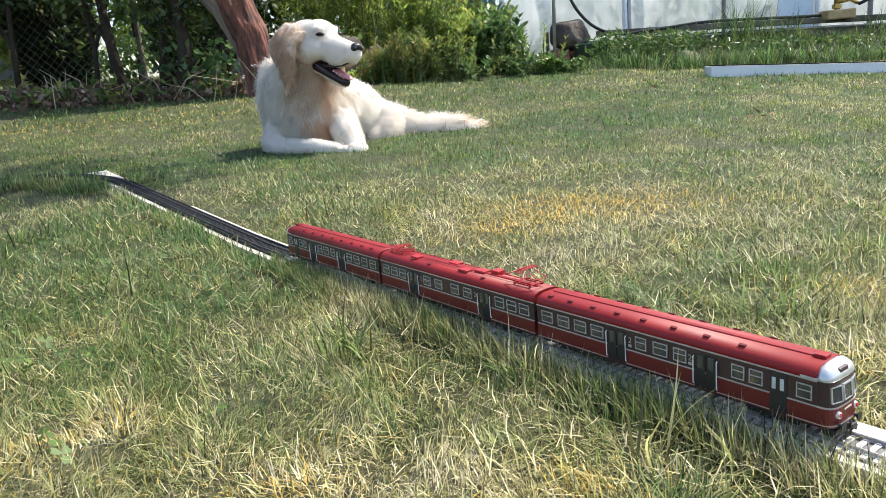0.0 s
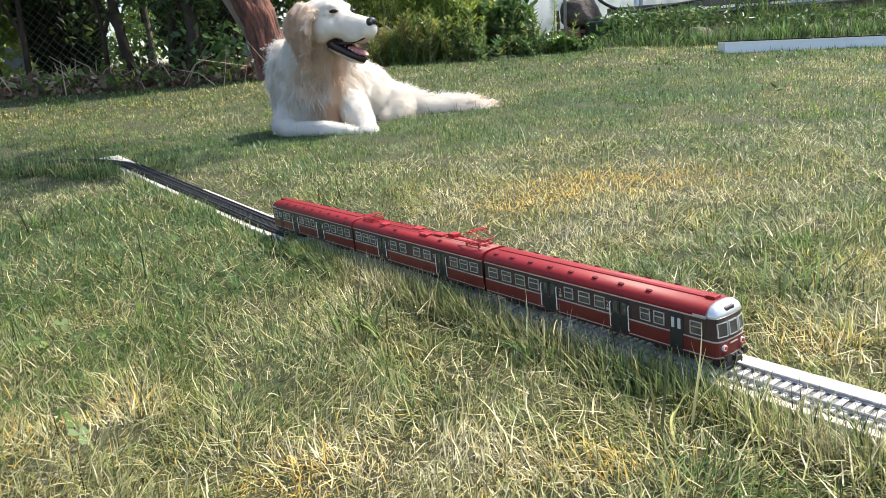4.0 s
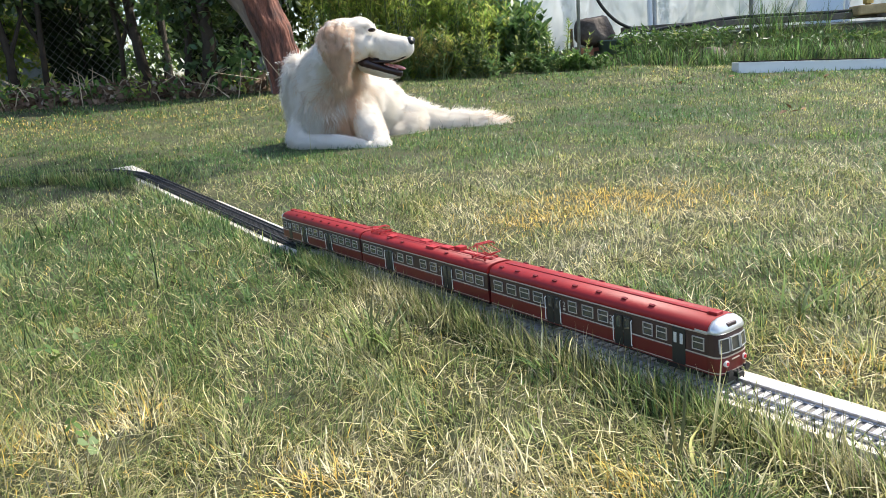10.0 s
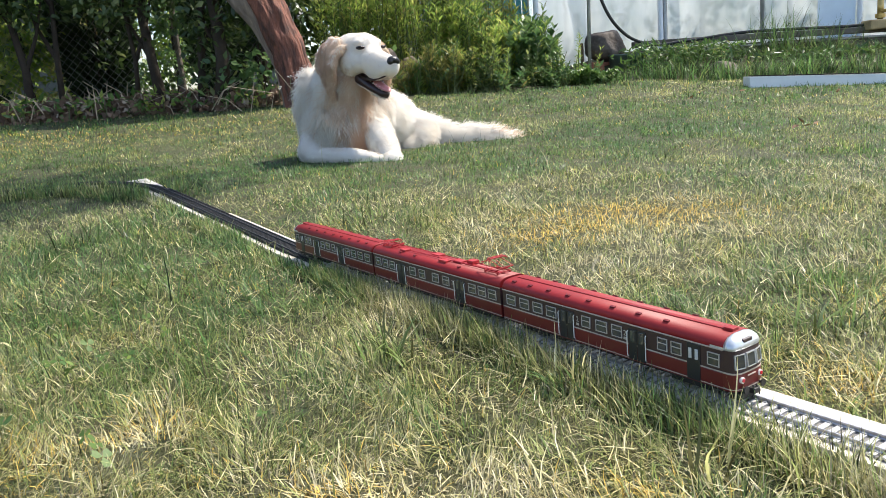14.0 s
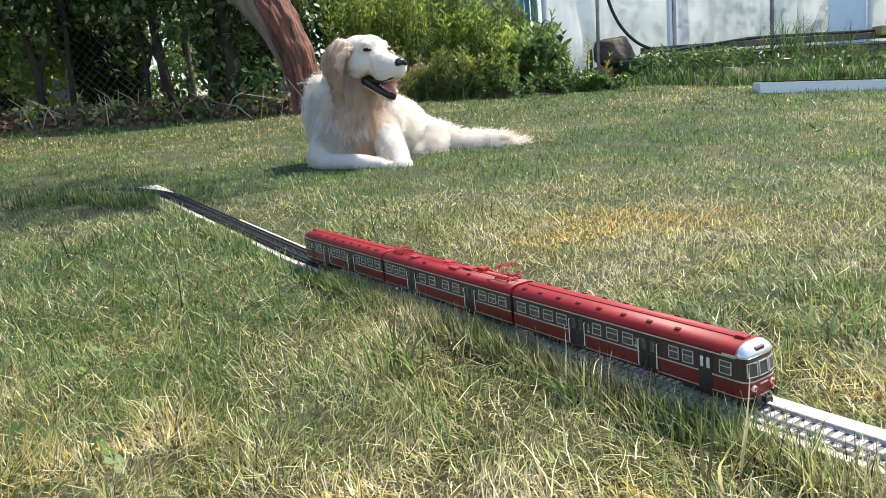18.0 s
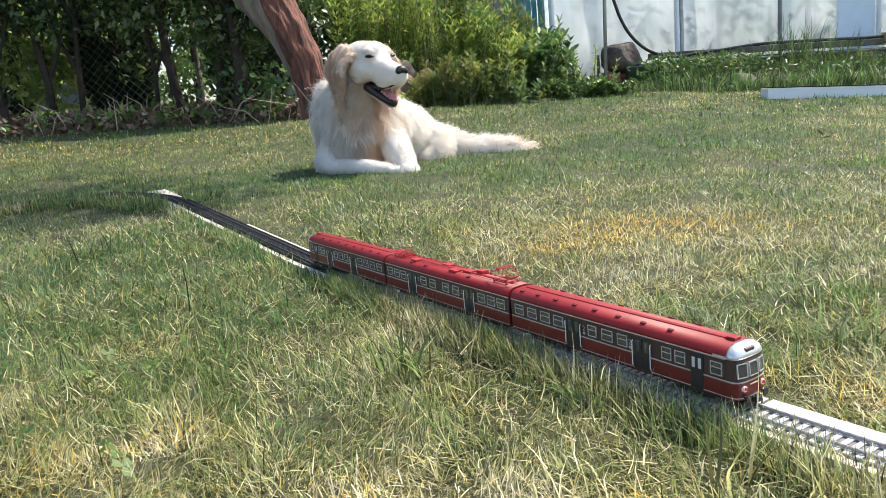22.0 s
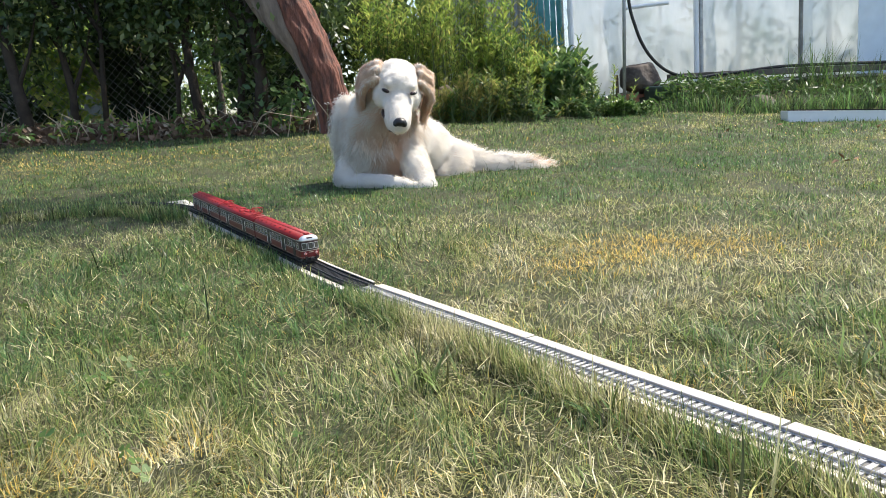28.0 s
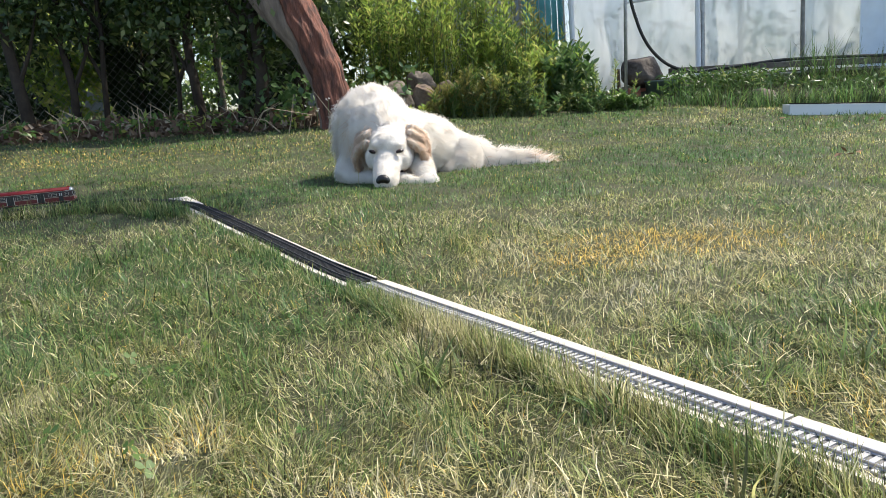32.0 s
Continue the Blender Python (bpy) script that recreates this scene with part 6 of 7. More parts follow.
        part("trunk", tube([(x, y, z), (x + 0.1, y, z + hh * 0.6)], [0.12, 0.06], 8), M_STEM, t)
        cen = [np.array([x, y, z + hh * 0.6]) + rr.normal(0, 1, 3) * np.array([0.6, 0.5, hh * 0.24]) for _ in range(26)]
        leafy("crown", [crown_clumps(rr, cen, 0.42, 1500, 0.17, 0.10)], M_LEAFB, t)


build_corner()


def build_shade_tree():
    """Unseen tree added beside the lawn: its bough reaches over, shading the track's bend."""
    t = thing("unseen_shade_tree", "unseen leafy tree added beside the lawn to shade the grass", "tree")
    rng = np.random.default_rng(61)
    x, y = -2.7, 1.0
    part("trunk", tube([(x, y, gz(x, y) - 0.05), (x + 0.05, y, 1.2), (x + 0.3, y + 0.1, 2.3)], [0.11, 0.09, 0.06], 12), M_BARK, t, smooth=True)
    part("limb", tube([(x + 0.29, y + 0.1, 2.25), (-1.2, 1.7, 2.75), (-0.1, 2.4, 2.95), (0.5, 2.7, 3.05)], [0.055, 0.04, 0.025, 0.012], 8), M_BARK, t)
    tips = [(0.50, 2.85, 2.95), (1.05, 2.80, 3.15), (0.95, 3.05, 3.2), (0.55, 3.05, 3.3), (0.2, 2.65, 3.0), (0.85, 2.5, 2.9)]
    for e in tips:
        part("branch", tube([(0.1, 2.5, 2.98), ((e[0] + 0.1) / 2, (2.5 + e[1]) / 2, (2.98 + e[2]) / 2 + 0.03), e], [0.014, 0.010, 0.005], 7), M_BARK, t)
    cen = [np.array(e) + rng.normal(0, 0.20, 3) for e in tips for _ in range(5)]
    leafy("crown", [crown_clumps(rng, cen, 0.30, 1800, 0.066, 0.038)], M_LEAFB, t, "green leafy crown with gaps")


build_shade_tree()


# ---- the lawn ----
def grass_material():
    """Blades: green to straw by the blade's own dryness, varied from blade to blade, light shining through."""
    m = bpy.data.materials.new("grass blades")
    m.use_nodes = True
    n, l = m.node_tree.nodes, m.node_tree.links
    b = n["Principled BSDF"]
    b.inputs["Roughness"].default_value = 0.36
    b.inputs["Specular IOR Level"].default_value = 0.42
    geo = n.new("ShaderNodeNewGeometry")
    att = n.new("ShaderNodeAttribute")
    att.attribute_name = "dry"
    ramp = n.new("ShaderNodeValToRGB")
    el = ramp.color_ramp.elements
    el[0].color = (0.074, 0.148, 0.047, 1)
    el[1].color = (0.66, 0.47, 0.14, 1)
    for p, c in ((0.22, (0.156, 0.214, 0.067)), (0.42, (0.285, 0.285, 0.108)), (0.60, (0.46, 0.412, 0.225)), (0.78, (0.66, 0.59, 0.40)), (0.86, (0.76, 0.70, 0.54)), (0.89, (0.60, 0.43, 0.11))):
        el.new(p).color = (*c, 1)
    l.new(att.outputs["Fac"], ramp.inputs["Fac"])
    hsv = n.new("ShaderNodeHueSaturation")
    # random blade tone, widened so extremes pass for highlights and shaded gaps
    val = n.new("ShaderNodeMapRange")
    val.inputs["To Min"].default_value, val.inputs["To Max"].default_value = 0.15, 2.05
    l.new(geo.outputs["Random Per Island"], val.inputs["Value"])
    l.new(val.outputs["Result"], hsv.inputs["Value"])
    l.new(ramp.outputs["Color"], hsv.inputs["Color"])
    l.new(hsv.outputs["Color"], b.inputs["Base Color"])
    tr = n.new("ShaderNodeBsdfTranslucent")
    l.new(hsv.outputs["Color"], tr.inputs["Color"])
    mx = n.new("ShaderNodeMixShader")
    mx.inputs["Fac"].default_value = 0.48
    l.new(b.outputs["BSDF"], mx.inputs[1])
    l.new(tr.outputs["BSDF"], mx.inputs[2])
    l.new(mx.outputs["Shader"], n["Material Output"].inputs["Surface"])
    return m


M_GRASS = grass_material()


def waves(x, y, seed, f):
    """Smooth pseudo-random field in 0..1."""
    r = np.random.default_rng(seed)
    v = np.zeros(len(x))
    for _ in range(7):
        a = r.uniform(0, 2 * math.pi)
        k = f * r.uniform(0.5, 2.0)
        v += np.sin((x * math.cos(a) + y * math.sin(a)) * k + r.uniform(0, 6.28))
    return np.clip(0.5 + v / 7, 0, 1)


def dryness(x, y):
    """How parched the lawn is: golden scorched patches, straw at the front and to the open side, greener towards the hedge."""
    d = 0.335 + 0.42 * (waves(x, y, 5, 11.0) - 0.5) + 0.30 * (waves(x, y, 6, 2.6) - 0.5) + 0.22 * (waves(x, y, 7, 40.0) - 0.5)
    d += 0.02 * np.clip(x / np.maximum(y, 0.4) * 1.4, -1.2, 1.0) - 0.16 * np.clip((y - 1.5) / 0.8, 0, 1) * np.clip(1.2 - np.abs(x - 0.1) / np.maximum(y, 0.5) * 1.2, 0.3, 1) - 0.07 * np.clip((x - 0.15) / 0.25, 0, 1) * np.exp(-((y - 1.1) / 0.7) ** 2)
    d += 0.15 * np.exp(-((y - 0.40) / 0.18) ** 2) - 0.07 * np.clip((y - 1.7) / 0.8, 0, 1)
    # the (-2.0, 3.7) spot freshens the back-left band's green to imitate sunlight
    for cx, cy, rx, ry, k in ((0.13, 1.10, 0.07, 0.05, 0.22), (-0.12, 0.42, 0.07, 0.04, 0.16), (-0.26, 0.53, 0.08, 0.04, 0.24), (-0.34, 0.77, 0.06, 0.05, 0.16), (0.29, 1.55, 0.16, 0.08, 0.18),
                              (-2.0, 3.7, 1.3, 0.40, -0.08), (-0.02, 0.40, 0.06, 0.03, 0.22), (0.9, 2.9, 0.9, 0.4, 0.06), (-0.20, 1.22, 0.10, 0.06, 0.16), (0.49, 0.83, 0.05, 0.05, 0.30), (0.25, 0.48, 0.10, 0.08, 0.10)):
        d += k * np.exp(-((x - cx) / rx) ** 2 - ((y - cy) / ry) ** 2)
    for cx, cy, rx, ry, k in ((-0.45, 1.0, 0.4, 0.5, 0.22), (-0.5, 2.0, 0.7, 0.6, 0.16), (-0.33, 0.68, 0.10, 0.09, 0.16), (-0.20, 0.61, 0.07, 0.05, 0.14), (0.38, 0.92, 0.10, 0.10, 0.22), (0.33, 0.70, 0.12, 0.12, 0.12),
                              (0.62, 1.42, 0.20, 0.16, 0.14), (-0.13, 0.82, 0.08, 0.08, 0.14), (0.75, 1.1, 0.25, 0.25, 0.22), (0.12, 0.47, 0.14, 0.10, 0.20), (0.50, 0.85, 0.16, 0.18, 0.10), (0.45, 1.55, 0.25, 0.20, 0.10), (1.1, 1.9, 0.5, 0.5, 0.08)):
        d -= k * np.exp(-((x - cx) / rx) ** 2 - ((y - cy) / ry) ** 2)
    return d


def golden(x, y):
    """Share of golden blades: scorched patches, and a far-left band coloured as if sunlit."""
    g = 0.16 * np.clip(waves(x, y, 8, 14.0) - 0.45, 0, 1) * np.exp(-((y - 0.45) / 0.5) ** 2) + 0.02
    # the (-1.9, 3.45) spot yellows the back-left band in place of sunlight
    for cx, cy, rx, ry, k in ((0.37, 1.20, 0.17, 0.10, 1.0), (0.26, 1.22, 0.06, 0.06, 0.6), (0.18, 1.09, 0.075, 0.06, 0.8), (0.09, 1.02, 0.05, 0.04, 0.45), (-0.09, 0.395, 0.040, 0.032, 0.75), (0.12, 0.37, 0.04, 0.025, 0.4), (-0.25, 0.535, 0.04, 0.025, 0.4), (-0.18, 1.27, 0.07, 0.05, 0.3),
                              (-1.9, 3.45, 1.3, 0.45, 0.30), (0.45, 0.66, 0.08, 0.05, 0.3), (-0.25, 0.93, 0.05, 0.04, 0.2), (-0.32, 0.47, 0.06, 0.06, 0.3), (0.30, 0.50, 0.06, 0.05, 0.3)):
        g = g + k * np.exp(-((x - cx) / rx) ** 2 - ((y - cy) / ry) ** 2)
    return g


def blades(x, y, length, width, lean, curl, az, dry, seg, root=None, bend=0.7):
    """Arrays of one blade each -> vertices, quads and triangles as triangles, dryness by vertex."""
    n = len(x)
    z = ground_z(x, y) if root is None else root
    P = np.stack([x, y, z - 0.003], 1)
    H = np.stack([np.cos(az), np.sin(az), np.zeros(n)], 1)
    S = np.stack([-np.sin(az), np.cos(az), np.zeros(n)], 1) * (width / 2)[:, None]
    turn = bend * np.sin(np.arange(n) * 12.9898) * np.abs(np.sin(np.arange(n) * 78.233))
    rows = []
    for j in range(seg + 1):
        t = j / seg
        w = (1 - t ** 2.2) if j < seg else 0.0
        if j:
            th = lean + curl * (t - 0.5 / seg)
            a2 = az + turn * 1.6 * t
            H = np.stack([np.cos(a2), np.sin(a2), np.zeros(n)], 1)
            P = P + (H * np.sin(th)[:, None] + np.array([0, 0, 1.0]) * np.cos(th)[:, None]) * (length / seg)[:, None]
        if j < seg:
            rows += [P - S * w, P + S * w]
        else:
            rows += [P]
    k = len(rows)
    V = np.stack(rows, 1).reshape(-1, 3)
    tri = []
    for j in range(seg - 1):
        a = 2 * j
        tri += [(a, a + 1, a + 3), (a, a + 3, a + 2)]
    a = 2 * (seg - 1)
    tri += [(a, a + 1, a + 2)]
    T = (np.arange(n)[:, None, None] * k + np.array(tri)[None]).reshape(-1, 3)
    return V, T, np.repeat(dry, k)


def grass_object(name, sets, label, parent=None, **tags):
    V, T, D, off = [], [], [], 0
    for v, t, d in sets:
        V.append(v)
        T.append(t + off)
        D.append(d)
        off += len(v)
    me = mesh_of(name, np.concatenate(V), np.concatenate(T), M_GRASS, True)
    at = me.attributes.new("dry", "FLOAT", "POINT")
    at.data.foreach_set("value", np.clip(np.concatenate(D), 0.0, 1.0).astype(np.float32))
    ob = new(name, me)
    if parent is not None:
        ob.parent = parent
    return tagged(ob, label, **tags)


def on_dog(x, y):
    """Where the dog's weight presses the grass flat."""
    u = (x + 0.15) * 0.62 + (y - 2.52) * 0.78
    v = -(x + 0.15) * 0.78 + (y - 2.52) * 0.62
    return (u / 0.25) ** 2 + (v / 0.14) ** 2 < 1


def build_lawn():
    rng = np.random.default_rng(42)
    sets = []
    for y0, y1, dens, seg, lmin, lmax, wd in ((0.26, 0.62, 270000, 3, 0.016, 0.039, 0.00096), (0.62, 0.80, 175000, 3, 0.016, 0.038, 0.00102), (0.80, 1.35, 98000, 3, 0.014, 0.035, 0.00120), (1.35, 2.3, 49000, 2, 0.014, 0.030, 0.0017),
                                              (2.3, 3.4, 26000, 2, 0.014, 0.033, 0.0022), (3.4, 5.2, 12000, 2, 0.018, 0.040, 0.0036)):
        w1 = 0.72 * y1 + 0.20
        n = int(dens * (y1 - y0) * 2 * w1)
        x, y = rng.uniform(-w1, w1, n), rng.uniform(y0, y1, n)
        keep = np.abs(x) < 0.72 * y + 0.20
        clump = waves(x, y, 11, 55.0 if y1 < 1.5 else 22.0)
        keep &= rng.random(n) < 0.78 + 0.36 * clump
        d, _ = track_distance(x, y)
        nearside = (x - 0.2096) * -0.8415 + (y - 0.4482) * -0.5402 > 0
        along = (x - 0.2096) * -0.5402 + (y - 0.4482) * 0.8415
        keep &= d > np.where(nearside, np.where(along < 0.60, 0.0236, 0.0262), np.where(along < 0.60, 0.0315, 0.0265))
        keep &= ~on_dog(x, y)
        side = (x - 0.2096) * 0.8415 + (y - 0.4482) * 0.5402
        keep &= ~((along > 1.68) & (along < 1.90) & (side > -0.030) & (side < 0.032))
        keep &= ~((y > np.where(x > -0.05, 4.66, 4.32 + 0.04 * np.sin(7 * x))) & (x < 1.0))
        x, y, clump, d = x[keep], y[keep], clump[keep], d[keep]
        n = len(x)
        dry = dryness(x, y) + rng.normal(0, 0.17, n)
        dead = rng.random(n) < (0.04 + 0.28 * np.clip(dryness(x, y), 0, 1)) * np.clip(1.25 - 0.30 * y, 0.35, 1)
        dry[dead] = np.maximum(dry[dead], rng.uniform(0.58, 0.84, dead.sum()))
        dry = np.clip(dry, 0, 0.84)
        gold = rng.random(n) < golden(x, y)
        dry[gold] = rng.uniform(0.90, 1.0, gold.sum())
        L = rng.uniform(lmin, lmax, n) * (0.55 + 0.60 * clump) * (1 - 0.30 * np.clip(dry, 0, 1)) * (1 + 0.30 * np.exp(-((x + 0.42) / 0.30) ** 2 - ((y - 1.0) / 0.45) ** 2))
        near = np.clip((d - 0.03) / 0.05, 0, 1)
        L *= 0.85 + 0.15 * near
        # combed in swirls, with much disorder
        az = 2 * math.pi * waves(x, y, 21, 18.0) * 1.6 + rng.normal(0, 0.85, n)
        lean = np.abs(rng.normal(0.72, 0.48, n))
        lean[dead] += rng.uniform(0.1, 0.8, dead.sum())
        curl = rng.normal(1.45, 1.1, n)
        W = wd * rng.uniform(0.55, 1.35, n)
        sets.append(blades(x, y, L, W, np.clip(lean, 0, 1.5), curl, az, dry, seg))
    # ranker grass hiding the far bend
    n = 5200
    s_ = rng.uniform(1.60, 2.75, n)
    C = np.array([(*track_at(q)[0][:2], track_at(q)[1]) for q in s_])
    o = rng.uniform(0.028, 0.12, n) * np.where(rng.random(n) < 0.8, 1, -1)
    x, y = C[:, 0] - np.sin(C[:, 2]) * o, C[:, 1] + np.cos(C[:, 2]) * o
    sets.append(blades(x, y, rng.uniform(0.022, 0.048, n), 0.0022 * rng.uniform(0.6, 1.3, n), np.abs(rng.normal(0.4, 0.3, n)), rng.normal(0.5, 0.4, n), rng.uniform(0, 6.28, n), dryness(x, y) + rng.normal(0, 0.16, n), 3))
    # blades crowding the camera's side of the track
    n = 7500
    s_ = rng.uniform(-0.5, 0.60, n)
    o = 0.0232 + 0.030 * rng.random(n) ** 1.2
    x, y = 0.2096 - 0.5402 * s_ - 0.8415 * o, 0.4482 + 0.8415 * s_ - 0.5402 * o
    sets.append(blades(x, y, rng.uniform(0.022, 0.043, n), 0.0010 * rng.uniform(0.6, 1.3, n), np.abs(rng.normal(0.3, 0.28, n)), rng.normal(0.6, 0.6, n), rng.normal(TRACK_H, 1.3, n), np.clip(dryness(x, y) + 0.04 + rng.normal(0, 0.18, n), 0, 0.8), 4))
    n = 3200
    s_ = rng.uniform(0.22, 0.66, n)
    o = 0.0236 + 0.020 * rng.random(n)
    x, y = 0.2096 - 0.5402 * s_ - 0.8415 * o, 0.4482 + 0.8415 * s_ - 0.5402 * o
    sets.append(blades(x, y, rng.uniform(0.022, 0.040, n), 0.0011 * rng.uniform(0.6, 1.3, n), np.abs(rng.normal(0.25, 0.25, n)), rng.normal(0.6, 0.5, n), rng.uniform(0, 6.28, n), np.clip(dryness(x, y) + 0.06 + rng.normal(0, 0.18, n), 0, 0.8), 4))
    # grass leaning over the edge of the far boards, in places
    n = 5000
    s_ = rng.uniform(0.62, 1.60, n)
    o = 0.0238 + 0.03 * rng.random(n)
    x, y = 0.2096 - 0.5402 * s_ - 0.8415 * o, 0.4482 + 0.8415 * s_ - 0.5402 * o
    keep = rng.random(n) < np.where((s_ > 0.95) & (s_ < 1.16), 0.9, 0.30)
    x, y = x[keep], y[keep]
    n = len(x)
    sets.append(blades(x, y, rng.uniform(0.018, 0.036, n), 0.0020 * rng.uniform(0.6, 1.3, n), np.abs(rng.normal(0.35, 0.3, n)), rng.normal(0.6, 0.6, n), rng.normal(TRACK_H, 1.4, n), np.clip(dryness(x, y) + rng.normal(0, 0.18, n), 0, 0.8), 3))
    # thatch: dead blades lying flat
    n = 36000
    x, y = rng.uniform(-1.3, 1.3, n), 0.2 + 1.4 * rng.random(n) ** 1.2
    keep = (np.abs(x) < 0.72 * y + 0.20) & (track_distance(x, y)[0] > 0.036)
    x, y = x[keep], y[keep]
    n = len(x)
    sets.append(blades(x, y, rng.uniform(0.012, 0.034, n), (0.0008 + 0.0002 * y) * rng.uniform(0.6, 1.3, n), rng.uniform(0.95, 1.5, n), rng.normal(0.1, 0.3, n), rng.uniform(0, 6.28, n), rng.uniform(0.30, 0.76, n), 2,
                       ground_z(x, y) + rng.uniform(0.003, 0.016, n)))
    # longer blades and stalks above the cut
    n = 800
    x, y = rng.uniform(-2.4, 2.4, n), 0.3 + 3.3 * rng.random(n) ** 1.4
    keep = (np.abs(x) < 0.7 * y + 0.1) & (track_distance(x, y)[0] > 0.034) & ~on_dog(x, y) & (rng.random(n) < 0.35 + waves(x, y, 31, 5.0))
    x, y = x[keep], y[keep]
    n = len(x)
    sets.append(blades(x, y, rng.uniform(0.045, 0.072, n), 0.0014 * rng.uniform(0.6, 1.2, n), np.abs(rng.normal(0.2, 0.25, n)), rng.normal(0.5, 0.4, n), rng.uniform(0, 6.28, n), rng.uniform(0.1, 0.6, n), 4))
    # the rest of the lawn, more sparsely
    n = 40000
    x, y = rng.uniform(-4.8, 4.8, n), rng.uniform(-2.4, 4.2, n)
    keep = np.abs(x) > 0.72 * np.maximum(y, 0) + 0.20
    x, y = x[keep], y[keep]
    n = len(x)
    sets.append(blades(x, y, rng.uniform(0.025, 0.05, n), 0.006 * rng.uniform(0.6, 1.3, n), np.abs(rng.normal(0.6, 0.4, n)), rng.normal(0.9, 0.7, n), rng.uniform(0, 6.28, n), rng.normal(0.36, 0.16, n), 2))
    # the neighbouring lawn beyond the fence
    n = 11000
    x, y = rng.uniform(-6.5, -0.9, n), rng.uniform(5.25, 9.5, n)
    sets.append(blades(x, y, rng.uniform(0.03, 0.07, n), 0.009 * rng.uniform(0.6, 1.3, n), np.abs(rng.normal(0.5, 0.4, n)), rng.normal(0.5, 0.5, n), rng.uniform(0, 6.28, n), rng.normal(0.36, 0.12, n), 2))
    grass_object("lawn_grass", sets, "sun-dried green and straw-yellow lawn grass", category="grass", kind="stuff")


build_lawn()


def tuft(x, y, n, lo, hi, w, dry, lean, label, spread=0.012):
    rng = np.random.default_rng(int(1000 * (x + 5) + 77 * y))
    t = thing("grass_tuft", label, "grass", "taller tufts in the lawn")
    X, Y = x + rng.normal(0, spread, n), y + rng.normal(0, spread * 0.7, n)
    sets = [blades(X, Y, rng.uniform(lo, hi, n), w * rng.uniform(0.7, 1.3, n), np.abs(rng.normal(lean, 0.15, n)), rng.normal(0.7, 0.3, n), rng.uniform(0, 6.28, n), dry + rng.normal(0, 0.06, n), 6)]
    grass_object("foliage", sets, "", parent=t)


tuft(-0.052, 0.625, 40, 0.045, 0.085, 0.0026, 0.22, 0.42, "tuft of long bright green grass blades", 0.016)
tuft(0.098, 0.530, 26, 0.025, 0.045, 0.0028, 0.10, 0.40, "small dark green grass tuft beside the track", 0.007)
tuft(0.160, 0.385, 12, 0.045, 0.075, 0.0022, 0.45, 0.25, "few yellowing grass blades near the track", 0.012)
tuft(0.088, 0.535, 4, 0.060, 0.085, 0.0013, 0.55, 0.22, "few long yellowed grass blades beside the track", 0.010)
tuft(0.028, 0.640, 4, 0.050, 0.070, 0.0013, 0.50, 0.30, "few long yellowed grass blades beside the track", 0.012)
tuft(-0.35, 0.92, 40, 0.05, 0.085, 0.0019, 0.10, 0.45, "tuft of long bright green grass blades", 0.03)
tuft(-0.13, 1.28, 50, 0.04, 0.070, 0.0021, 0.22, 0.45, "tuft of fresh yellow-green grass", 0.03)
tuft(0.36, 0.62, 30, 0.04, 0.070, 0.0026, 0.25, 0.45, "tuft of longer green grass blades", 0.025)
tuft(-0.60, 1.30, 60, 0.05, 0.090, 0.0021, 0.10, 0.45, "tuft of long bright green grass blades", 0.04)

M_CLOVER = leaf_material("clover leaf", (0.05, 0.105, 0.022), (0.11, 0.175, 0.035), (0.19, 0.25, 0.05), 0.5, 0.25)


def build_clover():
    """Low three-part leaves in the greener patches."""
    rng = np.random.default_rng(9)
    V, T = [], []
    k = 0
    spots = [(-0.33, 0.66, 0.06, 12), (-0.42, 0.72, 0.07, 10), (-0.06, 0.84, 0.05, 14), (-0.40, 1.02, 0.10, 14), (-0.27, 0.50, 0.05, 6), (-0.12, 0.95, 0.05, 10), (-0.7, 1.25, 0.2, 24)]
    for cx, cy, r, n in spots:
        for _ in range(n):
            x, y = cx + rng.normal(0, r), cy + rng.normal(0, r * 0.6)
            if float(track_distance([x], [y])[0][0]) < 0.045:
                continue
            c = np.array([x, y, gz(x, y) + rng.uniform(0.008, 0.022)])
            a0, s, tilt = rng.uniform(0, 6.28), rng.uniform(0.004, 0.0075), rng.normal(0, 0.45, 2)
            for i in range(3):
                a = a0 + i * 2.094
                u, v = np.array([math.cos(a), math.sin(a), 0]), np.array([-math.sin(a), math.cos(a), 0])
                ring = [c, c + u * s * 0.6 + v * s * 0.45, c + u * s * 1.15 + v * s * 0.32, c + u * s * 1.05, c + u * s * 1.15 - v * s * 0.32, c + u * s * 0.6 - v * s * 0.45]
                ring = [p + np.array([0, 0, (p - c)[:2] @ tilt + 0.12 * abs((p - c) @ v)]) for p in ring]
                V += ring
                T += [(k, k + 5, k + 4), (k, k + 4, k + 3), (k, k + 3, k + 2), (k, k + 2, k + 1)]
                k += 6
    tagged(new("clover", mesh_of("clover", V, T, M_CLOVER, True)), "green clover leaves among the grass", "clover", kind="stuff")


build_clover()


